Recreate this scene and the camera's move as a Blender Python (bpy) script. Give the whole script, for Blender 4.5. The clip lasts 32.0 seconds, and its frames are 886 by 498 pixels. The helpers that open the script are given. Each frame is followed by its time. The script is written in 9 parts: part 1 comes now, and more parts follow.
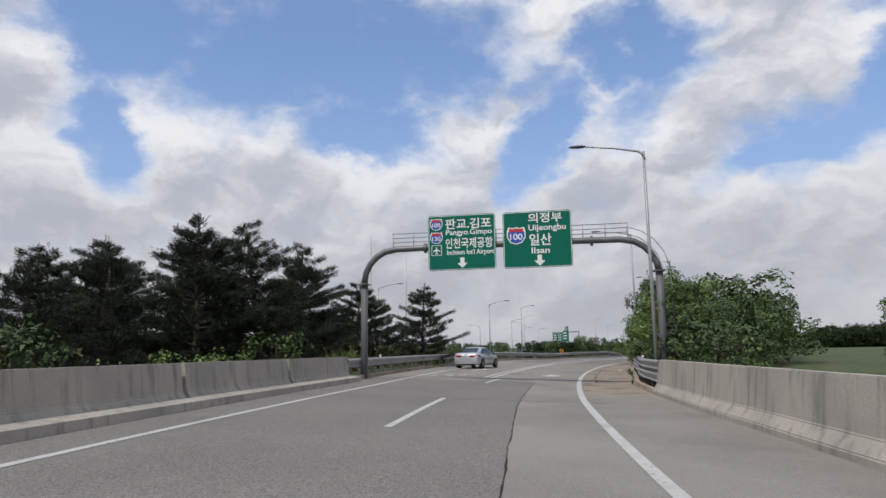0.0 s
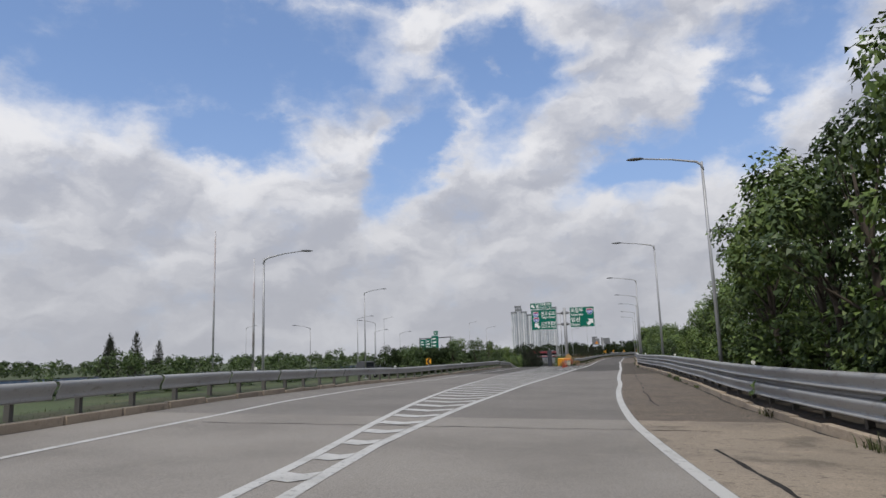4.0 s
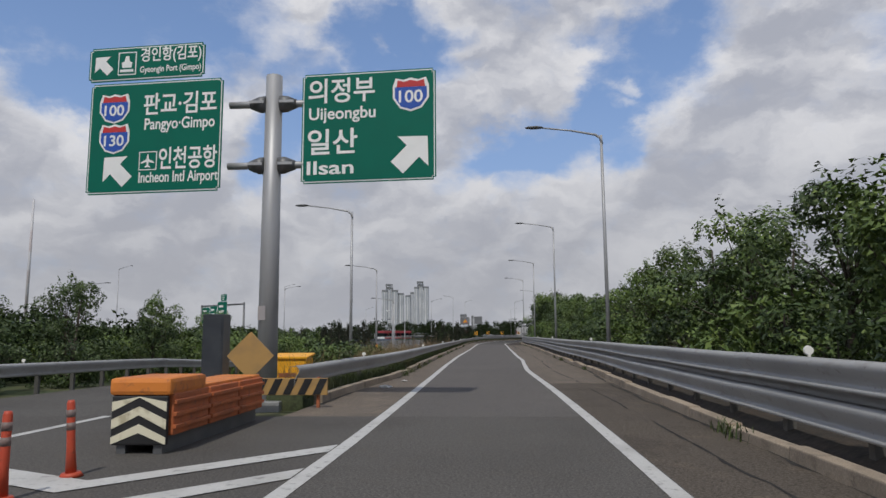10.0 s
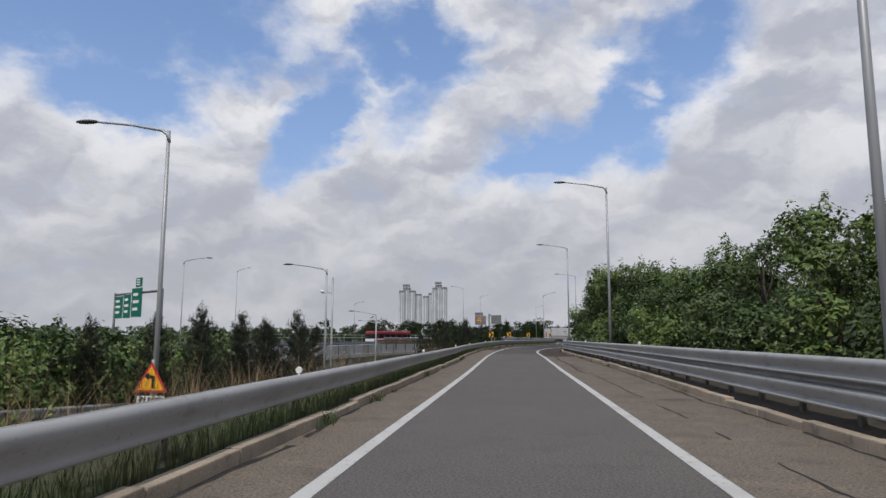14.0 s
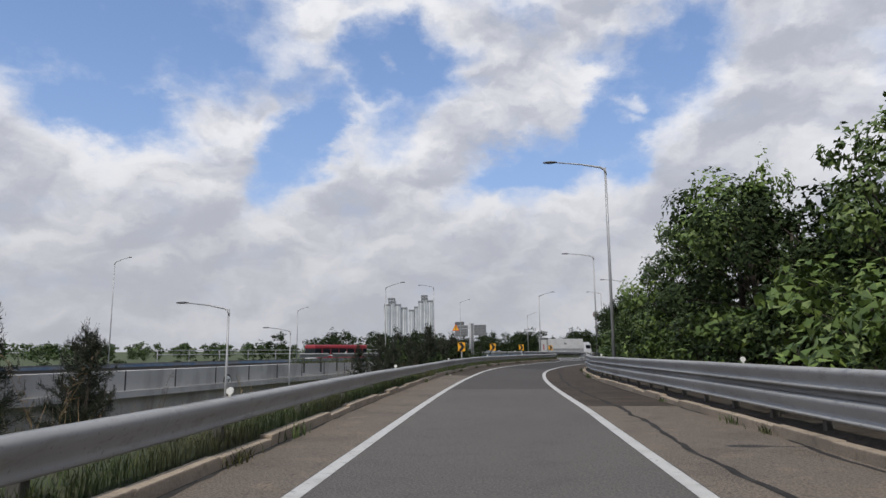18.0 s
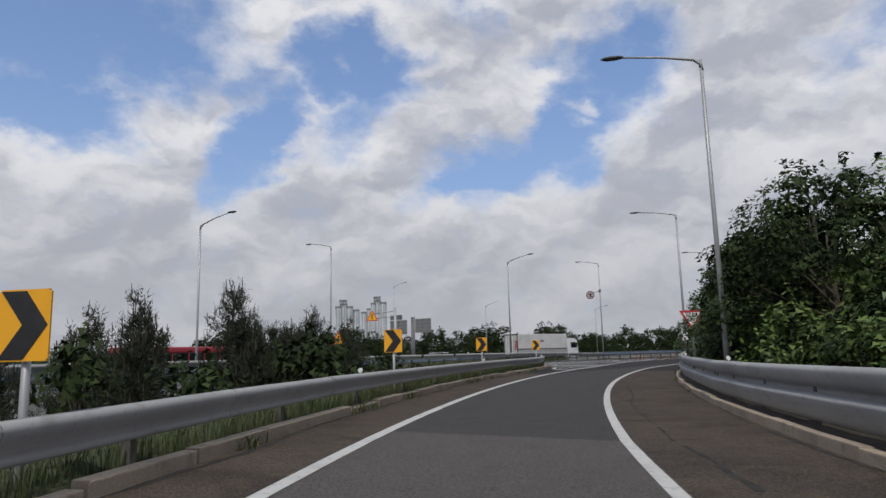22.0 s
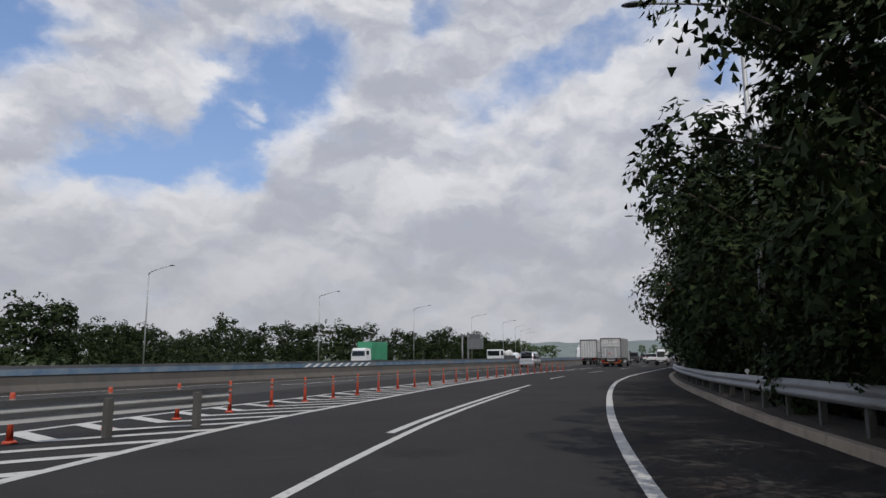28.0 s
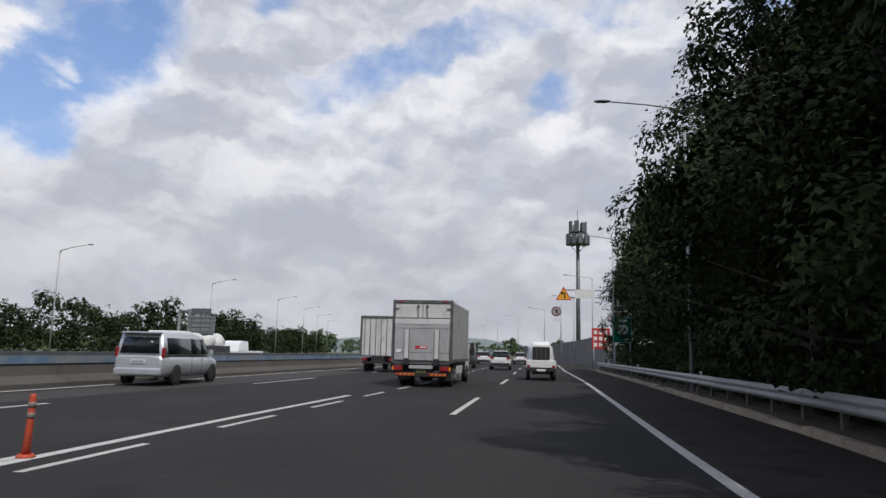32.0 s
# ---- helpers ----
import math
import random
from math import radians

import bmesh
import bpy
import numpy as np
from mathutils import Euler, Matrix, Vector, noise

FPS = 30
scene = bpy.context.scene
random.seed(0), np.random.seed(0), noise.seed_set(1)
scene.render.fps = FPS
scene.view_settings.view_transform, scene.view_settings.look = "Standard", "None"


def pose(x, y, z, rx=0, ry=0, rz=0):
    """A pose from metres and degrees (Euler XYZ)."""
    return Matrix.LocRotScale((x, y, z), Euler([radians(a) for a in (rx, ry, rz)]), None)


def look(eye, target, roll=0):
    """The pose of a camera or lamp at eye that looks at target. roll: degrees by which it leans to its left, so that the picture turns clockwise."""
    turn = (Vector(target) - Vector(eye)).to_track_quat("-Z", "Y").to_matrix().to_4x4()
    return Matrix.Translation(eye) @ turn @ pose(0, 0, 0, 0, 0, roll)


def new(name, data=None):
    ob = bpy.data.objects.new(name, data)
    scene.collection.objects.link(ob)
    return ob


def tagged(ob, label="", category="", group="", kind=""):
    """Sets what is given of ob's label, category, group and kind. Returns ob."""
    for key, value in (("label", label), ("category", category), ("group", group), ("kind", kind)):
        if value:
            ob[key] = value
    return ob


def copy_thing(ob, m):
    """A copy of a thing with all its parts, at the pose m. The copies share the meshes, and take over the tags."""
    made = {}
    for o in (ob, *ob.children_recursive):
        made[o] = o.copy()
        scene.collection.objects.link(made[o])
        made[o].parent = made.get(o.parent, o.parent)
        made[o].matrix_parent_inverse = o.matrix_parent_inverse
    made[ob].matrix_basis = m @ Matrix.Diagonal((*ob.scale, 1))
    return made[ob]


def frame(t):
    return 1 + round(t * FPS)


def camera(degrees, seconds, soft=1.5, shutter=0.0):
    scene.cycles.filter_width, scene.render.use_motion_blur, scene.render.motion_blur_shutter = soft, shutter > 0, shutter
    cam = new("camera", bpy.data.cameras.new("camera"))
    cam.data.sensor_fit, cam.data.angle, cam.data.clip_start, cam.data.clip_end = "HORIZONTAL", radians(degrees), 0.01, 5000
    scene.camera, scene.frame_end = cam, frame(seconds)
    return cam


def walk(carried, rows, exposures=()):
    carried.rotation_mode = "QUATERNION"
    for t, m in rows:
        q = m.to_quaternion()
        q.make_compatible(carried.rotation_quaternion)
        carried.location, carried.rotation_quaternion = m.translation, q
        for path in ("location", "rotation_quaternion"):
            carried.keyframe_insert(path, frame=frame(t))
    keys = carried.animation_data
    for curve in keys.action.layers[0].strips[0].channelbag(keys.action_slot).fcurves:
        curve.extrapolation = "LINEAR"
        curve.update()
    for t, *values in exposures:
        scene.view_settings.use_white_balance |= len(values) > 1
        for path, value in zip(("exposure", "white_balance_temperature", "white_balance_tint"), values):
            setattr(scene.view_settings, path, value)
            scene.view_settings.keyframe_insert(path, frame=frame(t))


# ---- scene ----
cam = camera(67.1, 32.0)
PATH = [
    (0.0, pose(2.55, 55.29, 1.408, 98.70, 0.92, 25.61)),
    (0.5, pose(0.48, 61.27, 1.408, 98.82, 1.35, 24.75)),
    (1.0, pose(-1.53, 67.23, 1.408, 99.34, 1.69, 23.77)),
    (1.5, pose(-3.50, 73.29, 1.408, 99.78, 1.70, 22.78)),
    (2.0, pose(-5.33, 79.30, 1.408, 99.70, 1.79, 21.27)),
    (2.5, pose(-7.00, 85.37, 1.408, 99.56, 1.81, 19.92)),
    (3.0, pose(-8.48, 91.50, 1.408, 99.39, 1.90, 18.04)),
    (3.5, pose(-9.77, 97.68, 1.408, 99.31, 1.94, 16.26)),
    (4.0, pose(-10.86, 103.91, 1.408, 99.30, 1.94, 14.58)),
    (4.5, pose(-11.76, 110.18, 1.408, 99.35, 1.92, 12.98)),
    (5.0, pose(-12.47, 116.49, 1.408, 99.48, 1.85, 11.43)),
    (5.5, pose(-12.99, 122.83, 1.408, 99.64, 1.67, 9.85)),
    (6.0, pose(-13.32, 129.20, 1.408, 99.71, 1.33, 7.85)),
    (6.5, pose(-13.45, 135.56, 1.408, 99.82, 0.74, 6.23)),
    (7.0, pose(-13.42, 141.81, 1.408, 100.03, 0.01, 4.88)),
    (7.5, pose(-13.27, 147.78, 1.408, 99.69, 0.08, 3.86)),
    (8.0, pose(-13.07, 153.45, 1.408, 99.39, 0.45, 3.23)),
    (8.5, pose(-12.86, 159.00, 1.408, 98.42, 0.70, 3.41)),
    (9.0, pose(-12.68, 164.47, 1.408, 98.14, 0.70, 3.74)),
    (9.5, pose(-12.54, 169.88, 1.408, 97.69, 0.64, 3.75)),
    (10.0, pose(-12.43, 175.40, 1.408, 97.36, 0.39, 3.79)),
    (10.5, pose(-12.36, 180.91, 1.408, 97.17, 0.10, 4.33)),
    (11.0, pose(-12.33, 186.47, 1.408, 97.25, 0.15, 5.01)),
    (11.5, pose(-12.36, 192.13, 1.408, 97.13, 0.42, 5.60)),
    (12.0, pose(-12.43, 197.77, 1.408, 96.95, 0.42, 6.01)),
    (12.5, pose(-12.50, 203.10, 1.408, 97.04, 0.31, 6.08)),
    (13.0, pose(-12.54, 207.91, 1.408, 97.07, 0.20, 6.04)),
    (13.5, pose(-12.56, 212.23, 1.408, 97.22, 0.09, 5.85)),
    (14.0, pose(-12.55, 216.29, 1.408, 97.54, -0.08, 5.47)),
    (14.5, pose(-12.52, 220.28, 1.408, 97.68, -0.23, 4.94)),
    (15.0, pose(-12.47, 224.21, 1.408, 97.86, -0.04, 4.66)),
    (15.5, pose(-12.40, 228.15, 1.408, 98.00, 0.33, 4.56)),
    (16.0, pose(-12.33, 232.14, 1.408, 98.05, 0.73, 4.56)),
    (16.5, pose(-12.26, 236.24, 1.408, 98.11, 1.02, 4.61)),
    (17.0, pose(-12.20, 240.50, 1.408, 98.44, 0.96, 4.63)),
    (17.5, pose(-12.14, 244.90, 1.408, 98.64, 0.73, 4.46)),
    (18.0, pose(-12.08, 249.47, 1.408, 98.76, 0.49, 4.46)),
    (18.5, pose(-12.03, 254.19, 1.408, 98.97, 0.23, 4.32)),
    (19.0, pose(-11.97, 259.11, 1.408, 99.20, 0.01, 4.23)),
    (19.5, pose(-11.91, 264.25, 1.408, 99.18, -0.00, 4.13)),
    (20.0, pose(-11.82, 269.48, 1.408, 99.16, 0.19, 4.00)),
    (20.5, pose(-11.69, 274.83, 1.408, 99.04, 0.45, 3.66)),
    (21.0, pose(-11.49, 280.34, 1.408, 98.99, 0.73, 3.12)),
    (21.5, pose(-11.17, 286.00, 1.408, 99.00, 1.09, 2.24)),
    (22.0, pose(-10.70, 291.82, 1.408, 98.92, 1.40, 0.73)),
    (22.5, pose(-10.02, 297.86, 1.408, 98.93, 1.67, -1.05)),
    (23.0, pose(-9.09, 304.04, 1.408, 99.21, 1.76, -3.45)),
    (23.5, pose(-7.88, 310.29, 1.408, 99.36, 1.80, -5.91)),
    (24.0, pose(-6.39, 316.58, 1.408, 99.38, 1.70, -8.18)),
    (24.5, pose(-4.62, 322.88, 1.408, 99.46, 1.43, -10.43)),
    (25.0, pose(-2.62, 329.06, 1.408, 99.63, 1.35, -12.87)),
    (25.5, pose(-0.46, 334.94, 1.408, 99.77, 0.98, -15.09)),
    (26.0, pose(1.93, 340.71, 1.408, 99.82, 0.68, -17.79)),
    (26.5, pose(4.65, 346.57, 1.408, 100.06, 0.53, -20.75)),
    (27.0, pose(7.69, 352.41, 1.408, 99.88, 0.39, -23.47)),
    (27.5, pose(11.09, 358.23, 1.408, 99.54, 0.33, -26.14)),
    (28.0, pose(14.83, 363.97, 1.408, 99.12, 0.31, -28.79)),
    (28.5, pose(18.93, 369.63, 1.408, 98.68, 0.24, -31.48)),
    (29.0, pose(23.38, 375.19, 1.408, 98.51, 0.06, -34.37)),
    (29.5, pose(28.12, 380.62, 1.408, 98.46, -0.14, -36.73)),
    (30.0, pose(33.09, 385.93, 1.408, 98.55, -0.40, -38.42)),
    (30.5, pose(38.28, 391.15, 1.408, 98.82, -0.68, -39.85)),
    (31.0, pose(43.55, 396.26, 1.408, 98.95, -0.96, -41.05)),
    (31.5, pose(48.92, 401.28, 1.408, 98.83, -1.23, -42.21)),
    (32.0, pose(54.39, 406.19, 1.408, 98.81, -1.44, -43.70)),
]
walk(cam, PATH, exposures=((0.0, 0.0), (6.0, -0.08), (7.0, -0.1), (8.0, -0.25), (9.5, -0.25), (10.5, -0.15), (11, -0.05), (12, -0.06), (14, -0.06), (17, 0.04), (19, -0.05), (21, -0.15), (26, -0.15), (29, -0.1), (32, 0.08)))

# ---- light ----
SUN_AZ, SUN_EL = 170.0, 57.0          # degrees left of north, degrees above the horizon
# gaps in the cloud and veils before them: bearing left of north, height, half length, half width, turn (degrees), depth
GAPS = ((36.0, 24.6, 16.0, 5.3, -3, 1.0), (32.5, 18.8, 5.9, 2.3, 6, 1.0), (53.1, 17.2, 2.4, 3.8, -7, 0.9), (50.9, 24.7, 6.8, 4.5, -9, 1.0), (8.0, 20.4, 4.6, 2.4, -28, 0.6), (16.3, 17.6, 5.9, 2.3, -60, 0.95),
        (8.4, 24.3, 6.6, 2.7, 8, 0.95), (15.4, 22.2, 4.3, 1.8, 15, 0.6), (-3.5, 15.7, 5.4, 2.2, -12, 0.95), (-10.7, 19.4, 5.4, 2.4, -50, 0.95), (-2.7, 13.3, 2.0, 2.1, 2, 0.6))
GAPS_EAST = ((-15.6, 23.0, 4.6, 3.3, -31, 0.95), (-8.9, 25.7, 5.9, 1.7, 23, 0.5), (19.1, 13.3, 2.3, 1.6, -23, 0.8), (-11.0, 15.8, 2.5, 2.1, -5, 0.8), (-27.3, 28.1, 3.4, 1.6, -22, 0.5),
             (-40.5, 24.6, 9.5, 1.6, -16, 0.6), (-52.5, 21.9, 2.4, 1.4, -26, 0.5), (-58.5, 27.9, 3.3, 1.3, -13, 0.5), (20.0, 34.0, 34.0, 4.0, 0, 0.9))
VEILS = ((58.2, 21.5, 2.4, 2.1, -11, 0.8), (54.6, 17.6, 1.4, 1.2, -38, 0.6), (15.5, 27.9, 2.6, 2.2, 54, 0.8), (8.9, 24.7, 1.2, 0.9, -37, 0.6), (0.3, 23.7, 3.8, 1.0, 2, 0.6), (-11.1, 19.3, 1.3, 0.8, 6, 0.5),
         (-7.4, 25.9, 1.9, 3.6, -13, 0.6), (-11.8, 20.8, 1.3, 0.9, -1, 0.7), (-8.6, 28.3, 1.5, 3.0, -16, 0.6), (-24.5, 28.3, 1.3, 2.6, -5, 0.7))


def sky_world():
    world = bpy.data.worlds.new("sky")
    scene.world = world
    world.use_nodes = True
    nt = world.node_tree
    nt.nodes.clear()

    def node(kind, **sets):
        n = nt.nodes.new(kind)
        for k, val in sets.items():
            if k == "operation":
                n.operation = val
        return n

    def put(n, i, val):
        if isinstance(val, bpy.types.NodeSocket):
            nt.links.new(val, n.inputs[i])
        else:
            n.inputs[i].default_value = val

    def math_(op, a, b=0.0, c=0.0):
        n = node("ShaderNodeMath", operation=op)
        put(n, 0, a), put(n, 1, b), put(n, 2, c)
        return n.outputs[0]

    def vec(op, a, b=(0, 0, 0)):
        n = node("ShaderNodeVectorMath", operation=op)
        put(n, 0, a), put(n, 1, b)
        return n.outputs["Value"] if op == "LENGTH" else n.outputs[0]

    def ramp(x, lo, hi, a=0.0, b=1.0):
        n = node("ShaderNodeMapRange")
        n.interpolation_type = "SMOOTHSTEP"
        put(n, 0, x), put(n, 1, lo), put(n, 2, hi), put(n, 3, a), put(n, 4, b)
        return n.outputs[0]

    def fbm(p, scale, detail, rough=0.55):
        n = node("ShaderNodeTexNoise")
        put(n, "Vector", p)
        n.inputs["Scale"].default_value, n.inputs["Detail"].default_value, n.inputs["Roughness"].default_value = scale, detail, rough
        return n.outputs["Fac"], n.outputs["Color"]

    def mix(f, a, b):
        n = node("ShaderNodeMix")
        n.data_type = "RGBA"
        put(n, 0, f), put(n, 6, a), put(n, 7, b)
        return n.outputs[2]

    geo = node("ShaderNodeTexCoord").outputs["Generated"]
    sep = node("ShaderNodeSeparateXYZ")
    nt.links.new(geo, sep.inputs[0])
    az = math_("MULTIPLY", math_("ARCTAN2", math_("MULTIPLY", sep.outputs[0], -1.0), sep.outputs[1]), 57.2958)
    el = math_("MULTIPLY", math_("ARCSINE", sep.outputs[2]), 57.2958)
    flat = node("ShaderNodeCombineXYZ")
    put(flat, 0, az), put(flat, 1, el)
    flat = flat.outputs[0]
    # ragged edges: the cloud field is pushed about by noise of two sizes
    _, push = fbm(vec("MULTIPLY", flat, (0.13, 0.19, 0.1)), 1.0, 6.0, 0.6)
    warped = vec("ADD", flat, vec("MULTIPLY", vec("SUBTRACT", push, (0.5, 0.5, 0.5)), (8.5, 6.5, 0.0)))

    def field(p, rows, soft, hard):
        best = None
        for a, e, ra, re, turn, deep in rows:
            m = node("ShaderNodeMapping")
            m.vector_type = "TEXTURE"
            put(m, 0, p)
            m.inputs["Location"].default_value = (a, e, 0)
            m.inputs["Rotation"].default_value = (0, 0, radians(turn))
            m.inputs["Scale"].default_value = (ra, re, 1)
            g = ramp(vec("LENGTH", m.outputs[0]), hard, soft, deep, 0.0)
            best = g if best is None else math_("MAXIMUM", best, g)
        return best

    gap = field(warped, GAPS + GAPS_EAST, 1.75, 0.5)
    veil = field(warped, VEILS, 1.5, 0.1)
    gap_above = field(vec("ADD", warped, (0.0, 2.6, 0.0)), GAPS + GAPS_EAST, 1.7, 0.3)
    # beyond the mapped part the gaps come from noise alone
    wide, _ = fbm(vec("MULTIPLY", warped, (0.035, 0.06, 0.1)), 1.0, 4.0)
    out = math_("MULTIPLY", ramp(math_("ABSOLUTE", math_("ADD", az, 2.0)), 62.0, 75.0), ramp(wide, 0.5, 0.62))
    gap = math_("MULTIPLY", math_("MAXIMUM", gap, out), ramp(el, 9.0, 14.0))
    over = math_("MULTIPLY", ramp(el, 36.0, 44.0), ramp(wide, 0.45, 0.6))
    gap = math_("MAXIMUM", math_("SUBTRACT", gap, math_("MULTIPLY", veil, 0.75)), over)
    fine, _ = fbm(vec("MULTIPLY", flat, (0.2, 0.3, 0.1)), 1.0, 8.0, 0.56)
    wisp, _ = fbm(vec("MULTIPLY", warped, (0.35, 0.5, 0.1)), 1.0, 7.0, 0.66)
    cover = math_("ADD", math_("SUBTRACT", 1.0, gap), math_("MULTIPLY", math_("SUBTRACT", fine, 0.5), 1.15))
    cover = math_("ADD", cover, math_("MULTIPLY", math_("SUBTRACT", wisp, 0.5), 0.4))
    cover = ramp(cover, 0.08, 1.0)
    # relief: billows are bright above and grey below, brightest under open sky
    def billow(p, k):
        one, _ = fbm(vec("MULTIPLY", p, (0.075 * k, 0.125 * k, 0.1)), 1.0, 5.0, 0.5)
        return one

    big = math_("SUBTRACT", billow(warped, 1.0), billow(vec("ADD", warped, (0.8, 2.4, 0.0)), 1.0))
    small = math_("SUBTRACT", billow(warped, 2.6), billow(vec("ADD", warped, (0.4, 1.0, 0.0)), 2.6))
    lit = math_("ADD", math_("ADD", 0.4, math_("MULTIPLY", big, 1.75)), math_("MULTIPLY", small, 0.85))
    lit = math_("ADD", lit, math_("MULTIPLY", gap_above, 0.4))
    lit = math_("ADD", lit, math_("MULTIPLY", gap, 0.25))
    lit = ramp(lit, 0.12, 0.9)
    high = ramp(el, 1.0, 20.0)
    white = mix(high, (0.59, 0.6, 0.64, 1), (0.85, 0.852, 0.885, 1))
    grey = mix(high, (0.45, 0.462, 0.51, 1), (0.46, 0.483, 0.56, 1))
    cloud = mix(lit, grey, white)
    sky = node("ShaderNodeTexSky")
    sky.sky_type = "NISHITA"
    sky.sun_disc = False
    sky.sun_elevation, sky.sun_rotation = radians(SUN_EL), radians(-SUN_AZ)
    sky.air_density, sky.dust_density, sky.ozone_density = 1.0, 1.0, 2.0
    blue = vec("MULTIPLY", sky.outputs[0], (0.108, 0.133, 0.163))
    blue = mix(ramp(el, 6.0, 27.0, 0.7, 0.3), blue, (0.36, 0.48, 0.73, 1))
    bg = node("ShaderNodeBackground")
    put(bg, 0, mix(cover, blue, cloud))
    bg.inputs[1].default_value = 1.0
    end = node("ShaderNodeOutputWorld")
    nt.links.new(bg.outputs[0], end.inputs[0])


sky_world()
sun = new("sun", bpy.data.lights.new("sun", "SUN"))
sun.data.energy, sun.data.angle, sun.data.color = 2.6, radians(0.6), (1.0, 0.95, 0.87)
d_ = Vector((-math.sin(radians(SUN_AZ)) * math.cos(radians(SUN_EL)), math.cos(radians(SUN_AZ)) * math.cos(radians(SUN_EL)), math.sin(radians(SUN_EL))))
sun.matrix_world = look(d_ * 100, (0, 0, 0))
tagged(sun, kind="structure")

# ---- materials ----
def material(name, base, rough=0.6, metal=0.0, vary=(), grain=0.0, grain_scale=60.0, bump=0.0, bump_scale=40.0, island=0.0, emit=0.0, spec=0.5, rand=0.0, streak=None):
    """A procedural surface. vary: rows of (scale, lo, hi, colour, amount): noise patches of a second colour."""
    m = bpy.data.materials.new(name)
    m.use_nodes = True
    nt = m.node_tree
    b = nt.nodes["Principled BSDF"]
    b.inputs["Roughness"].default_value, b.inputs["Metallic"].default_value = rough, metal
    b.inputs["Specular IOR Level"].default_value = spec
    tc = nt.nodes.new("ShaderNodeTexCoord")
    geo = nt.nodes.new("ShaderNodeNewGeometry")
    place = geo.outputs["Position"]
    col = nt.nodes.new("ShaderNodeRGB")
    col.outputs[0].default_value = (*base, 1)
    out = col.outputs[0]

    def noise_(scale, detail=5.0, squeeze=None):
        n = nt.nodes.new("ShaderNodeTexNoise")
        n.inputs["Scale"].default_value, n.inputs["Detail"].default_value = scale, detail
        if squeeze:
            mp = nt.nodes.new("ShaderNodeMapping")
            mp.inputs["Scale"].default_value = squeeze
            nt.links.new(place, mp.inputs[0])
            nt.links.new(mp.outputs[0], n.inputs["Vector"])
        else:
            nt.links.new(place, n.inputs["Vector"])
        return n.outputs["Fac"]

    def blend(f, a, c, mode="MIX"):
        n = nt.nodes.new("ShaderNodeMix")
        n.data_type, n.blend_type = "RGBA", mode
        nt.links.new(f, n.inputs[0])
        nt.links.new(a, n.inputs[6])
        if isinstance(c, tuple):
            n.inputs[7].default_value = (*c, 1)
        else:
            nt.links.new(c, n.inputs[7])
        return n.outputs[2]

    def ranged(x, lo, hi, a, c):
        n = nt.nodes.new("ShaderNodeMapRange")
        nt.links.new(x, n.inputs[0])
        for i, val in enumerate((lo, hi, a, c)):
            n.inputs[1 + i].default_value = val
        return n.outputs[0]

    for row in vary:
        scale, lo, hi, colour, amount = row[:5]
        out = blend(ranged(noise_(scale, 6.0, row[5] if len(row) > 5 else None), lo, hi, 0.0, amount), out, colour)
    if grain:
        out = blend(ranged(noise_(grain_scale, 3.0), 0.35, 0.65, 0.0, grain), out, tuple(c * 0.35 for c in base))
        out = blend(ranged(noise_(grain_scale * 1.7, 2.0), 0.5, 0.7, 0.0, grain * 0.7), out, tuple(min(1, c * 1.9) for c in base))
    if island:
        hsv = nt.nodes.new("ShaderNodeHueSaturation")
        nt.links.new(ranged(geo.outputs["Random Per Island"], 0, 1, 1 - island, 1 + island), hsv.inputs["Value"])
        nt.links.new(ranged(geo.outputs["Random Per Island"], 0, 1, 0.515, 0.485), hsv.inputs["Hue"])
        nt.links.new(out, hsv.inputs["Color"])
        out = hsv.outputs[0]
    if rand:
        info = nt.nodes.new("ShaderNodeObjectInfo")
        hsv = nt.nodes.new("ShaderNodeHueSaturation")
        nt.links.new(ranged(info.outputs["Random"], 0, 1, 1 - rand, 1 + rand), hsv.inputs["Value"])
        nt.links.new(out, hsv.inputs["Color"])
        out = hsv.outputs[0]
    nt.links.new(out, b.inputs["Base Color"])
    if bump:
        bp = nt.nodes.new("ShaderNodeBump")
        bp.inputs["Strength"].default_value, bp.inputs["Distance"].default_value = bump, 0.01
        nt.links.new(noise_(bump_scale, 4.0), bp.inputs["Height"])
        nt.links.new(bp.outputs[0], b.inputs["Normal"])
    if emit:
        b.inputs["Emission Color"].default_value, b.inputs["Emission Strength"].default_value = (*base, 1), emit
    return m


ASPHALT = material("asphalt", (0.126, 0.116, 0.109), 0.9, spec=0.15, vary=((0.25, 0.4, 0.7, (0.155, 0.142, 0.131), 0.7), (1.6, 0.52, 0.68, (0.101, 0.0948, 0.0891), 0.6)), grain=0.7, grain_scale=30, bump=0.5, bump_scale=60)
# ASPHALT scaled down, for the clouded sun before the bend
MID_ASPHALT = material("half_shaded_asphalt", (0.0896, 0.0824, 0.0775), 0.9, spec=0.15, vary=((0.25, 0.4, 0.7, (0.11, 0.101, 0.0927), 0.7), (1.6, 0.52, 0.68, (0.0718, 0.0674, 0.0634), 0.6)), grain=0.7, grain_scale=30, bump=0.5, bump_scale=60)
LANE_DARK = material("weathered_asphalt", (0.219, 0.206, 0.191), 0.92, spec=0.15, vary=((0.3, 0.4, 0.68, (0.177, 0.167, 0.155), 0.8), (2.0, 0.55, 0.7, (0.251, 0.234, 0.211), 0.6)), grain=0.7, grain_scale=30, bump=0.5, bump_scale=55)
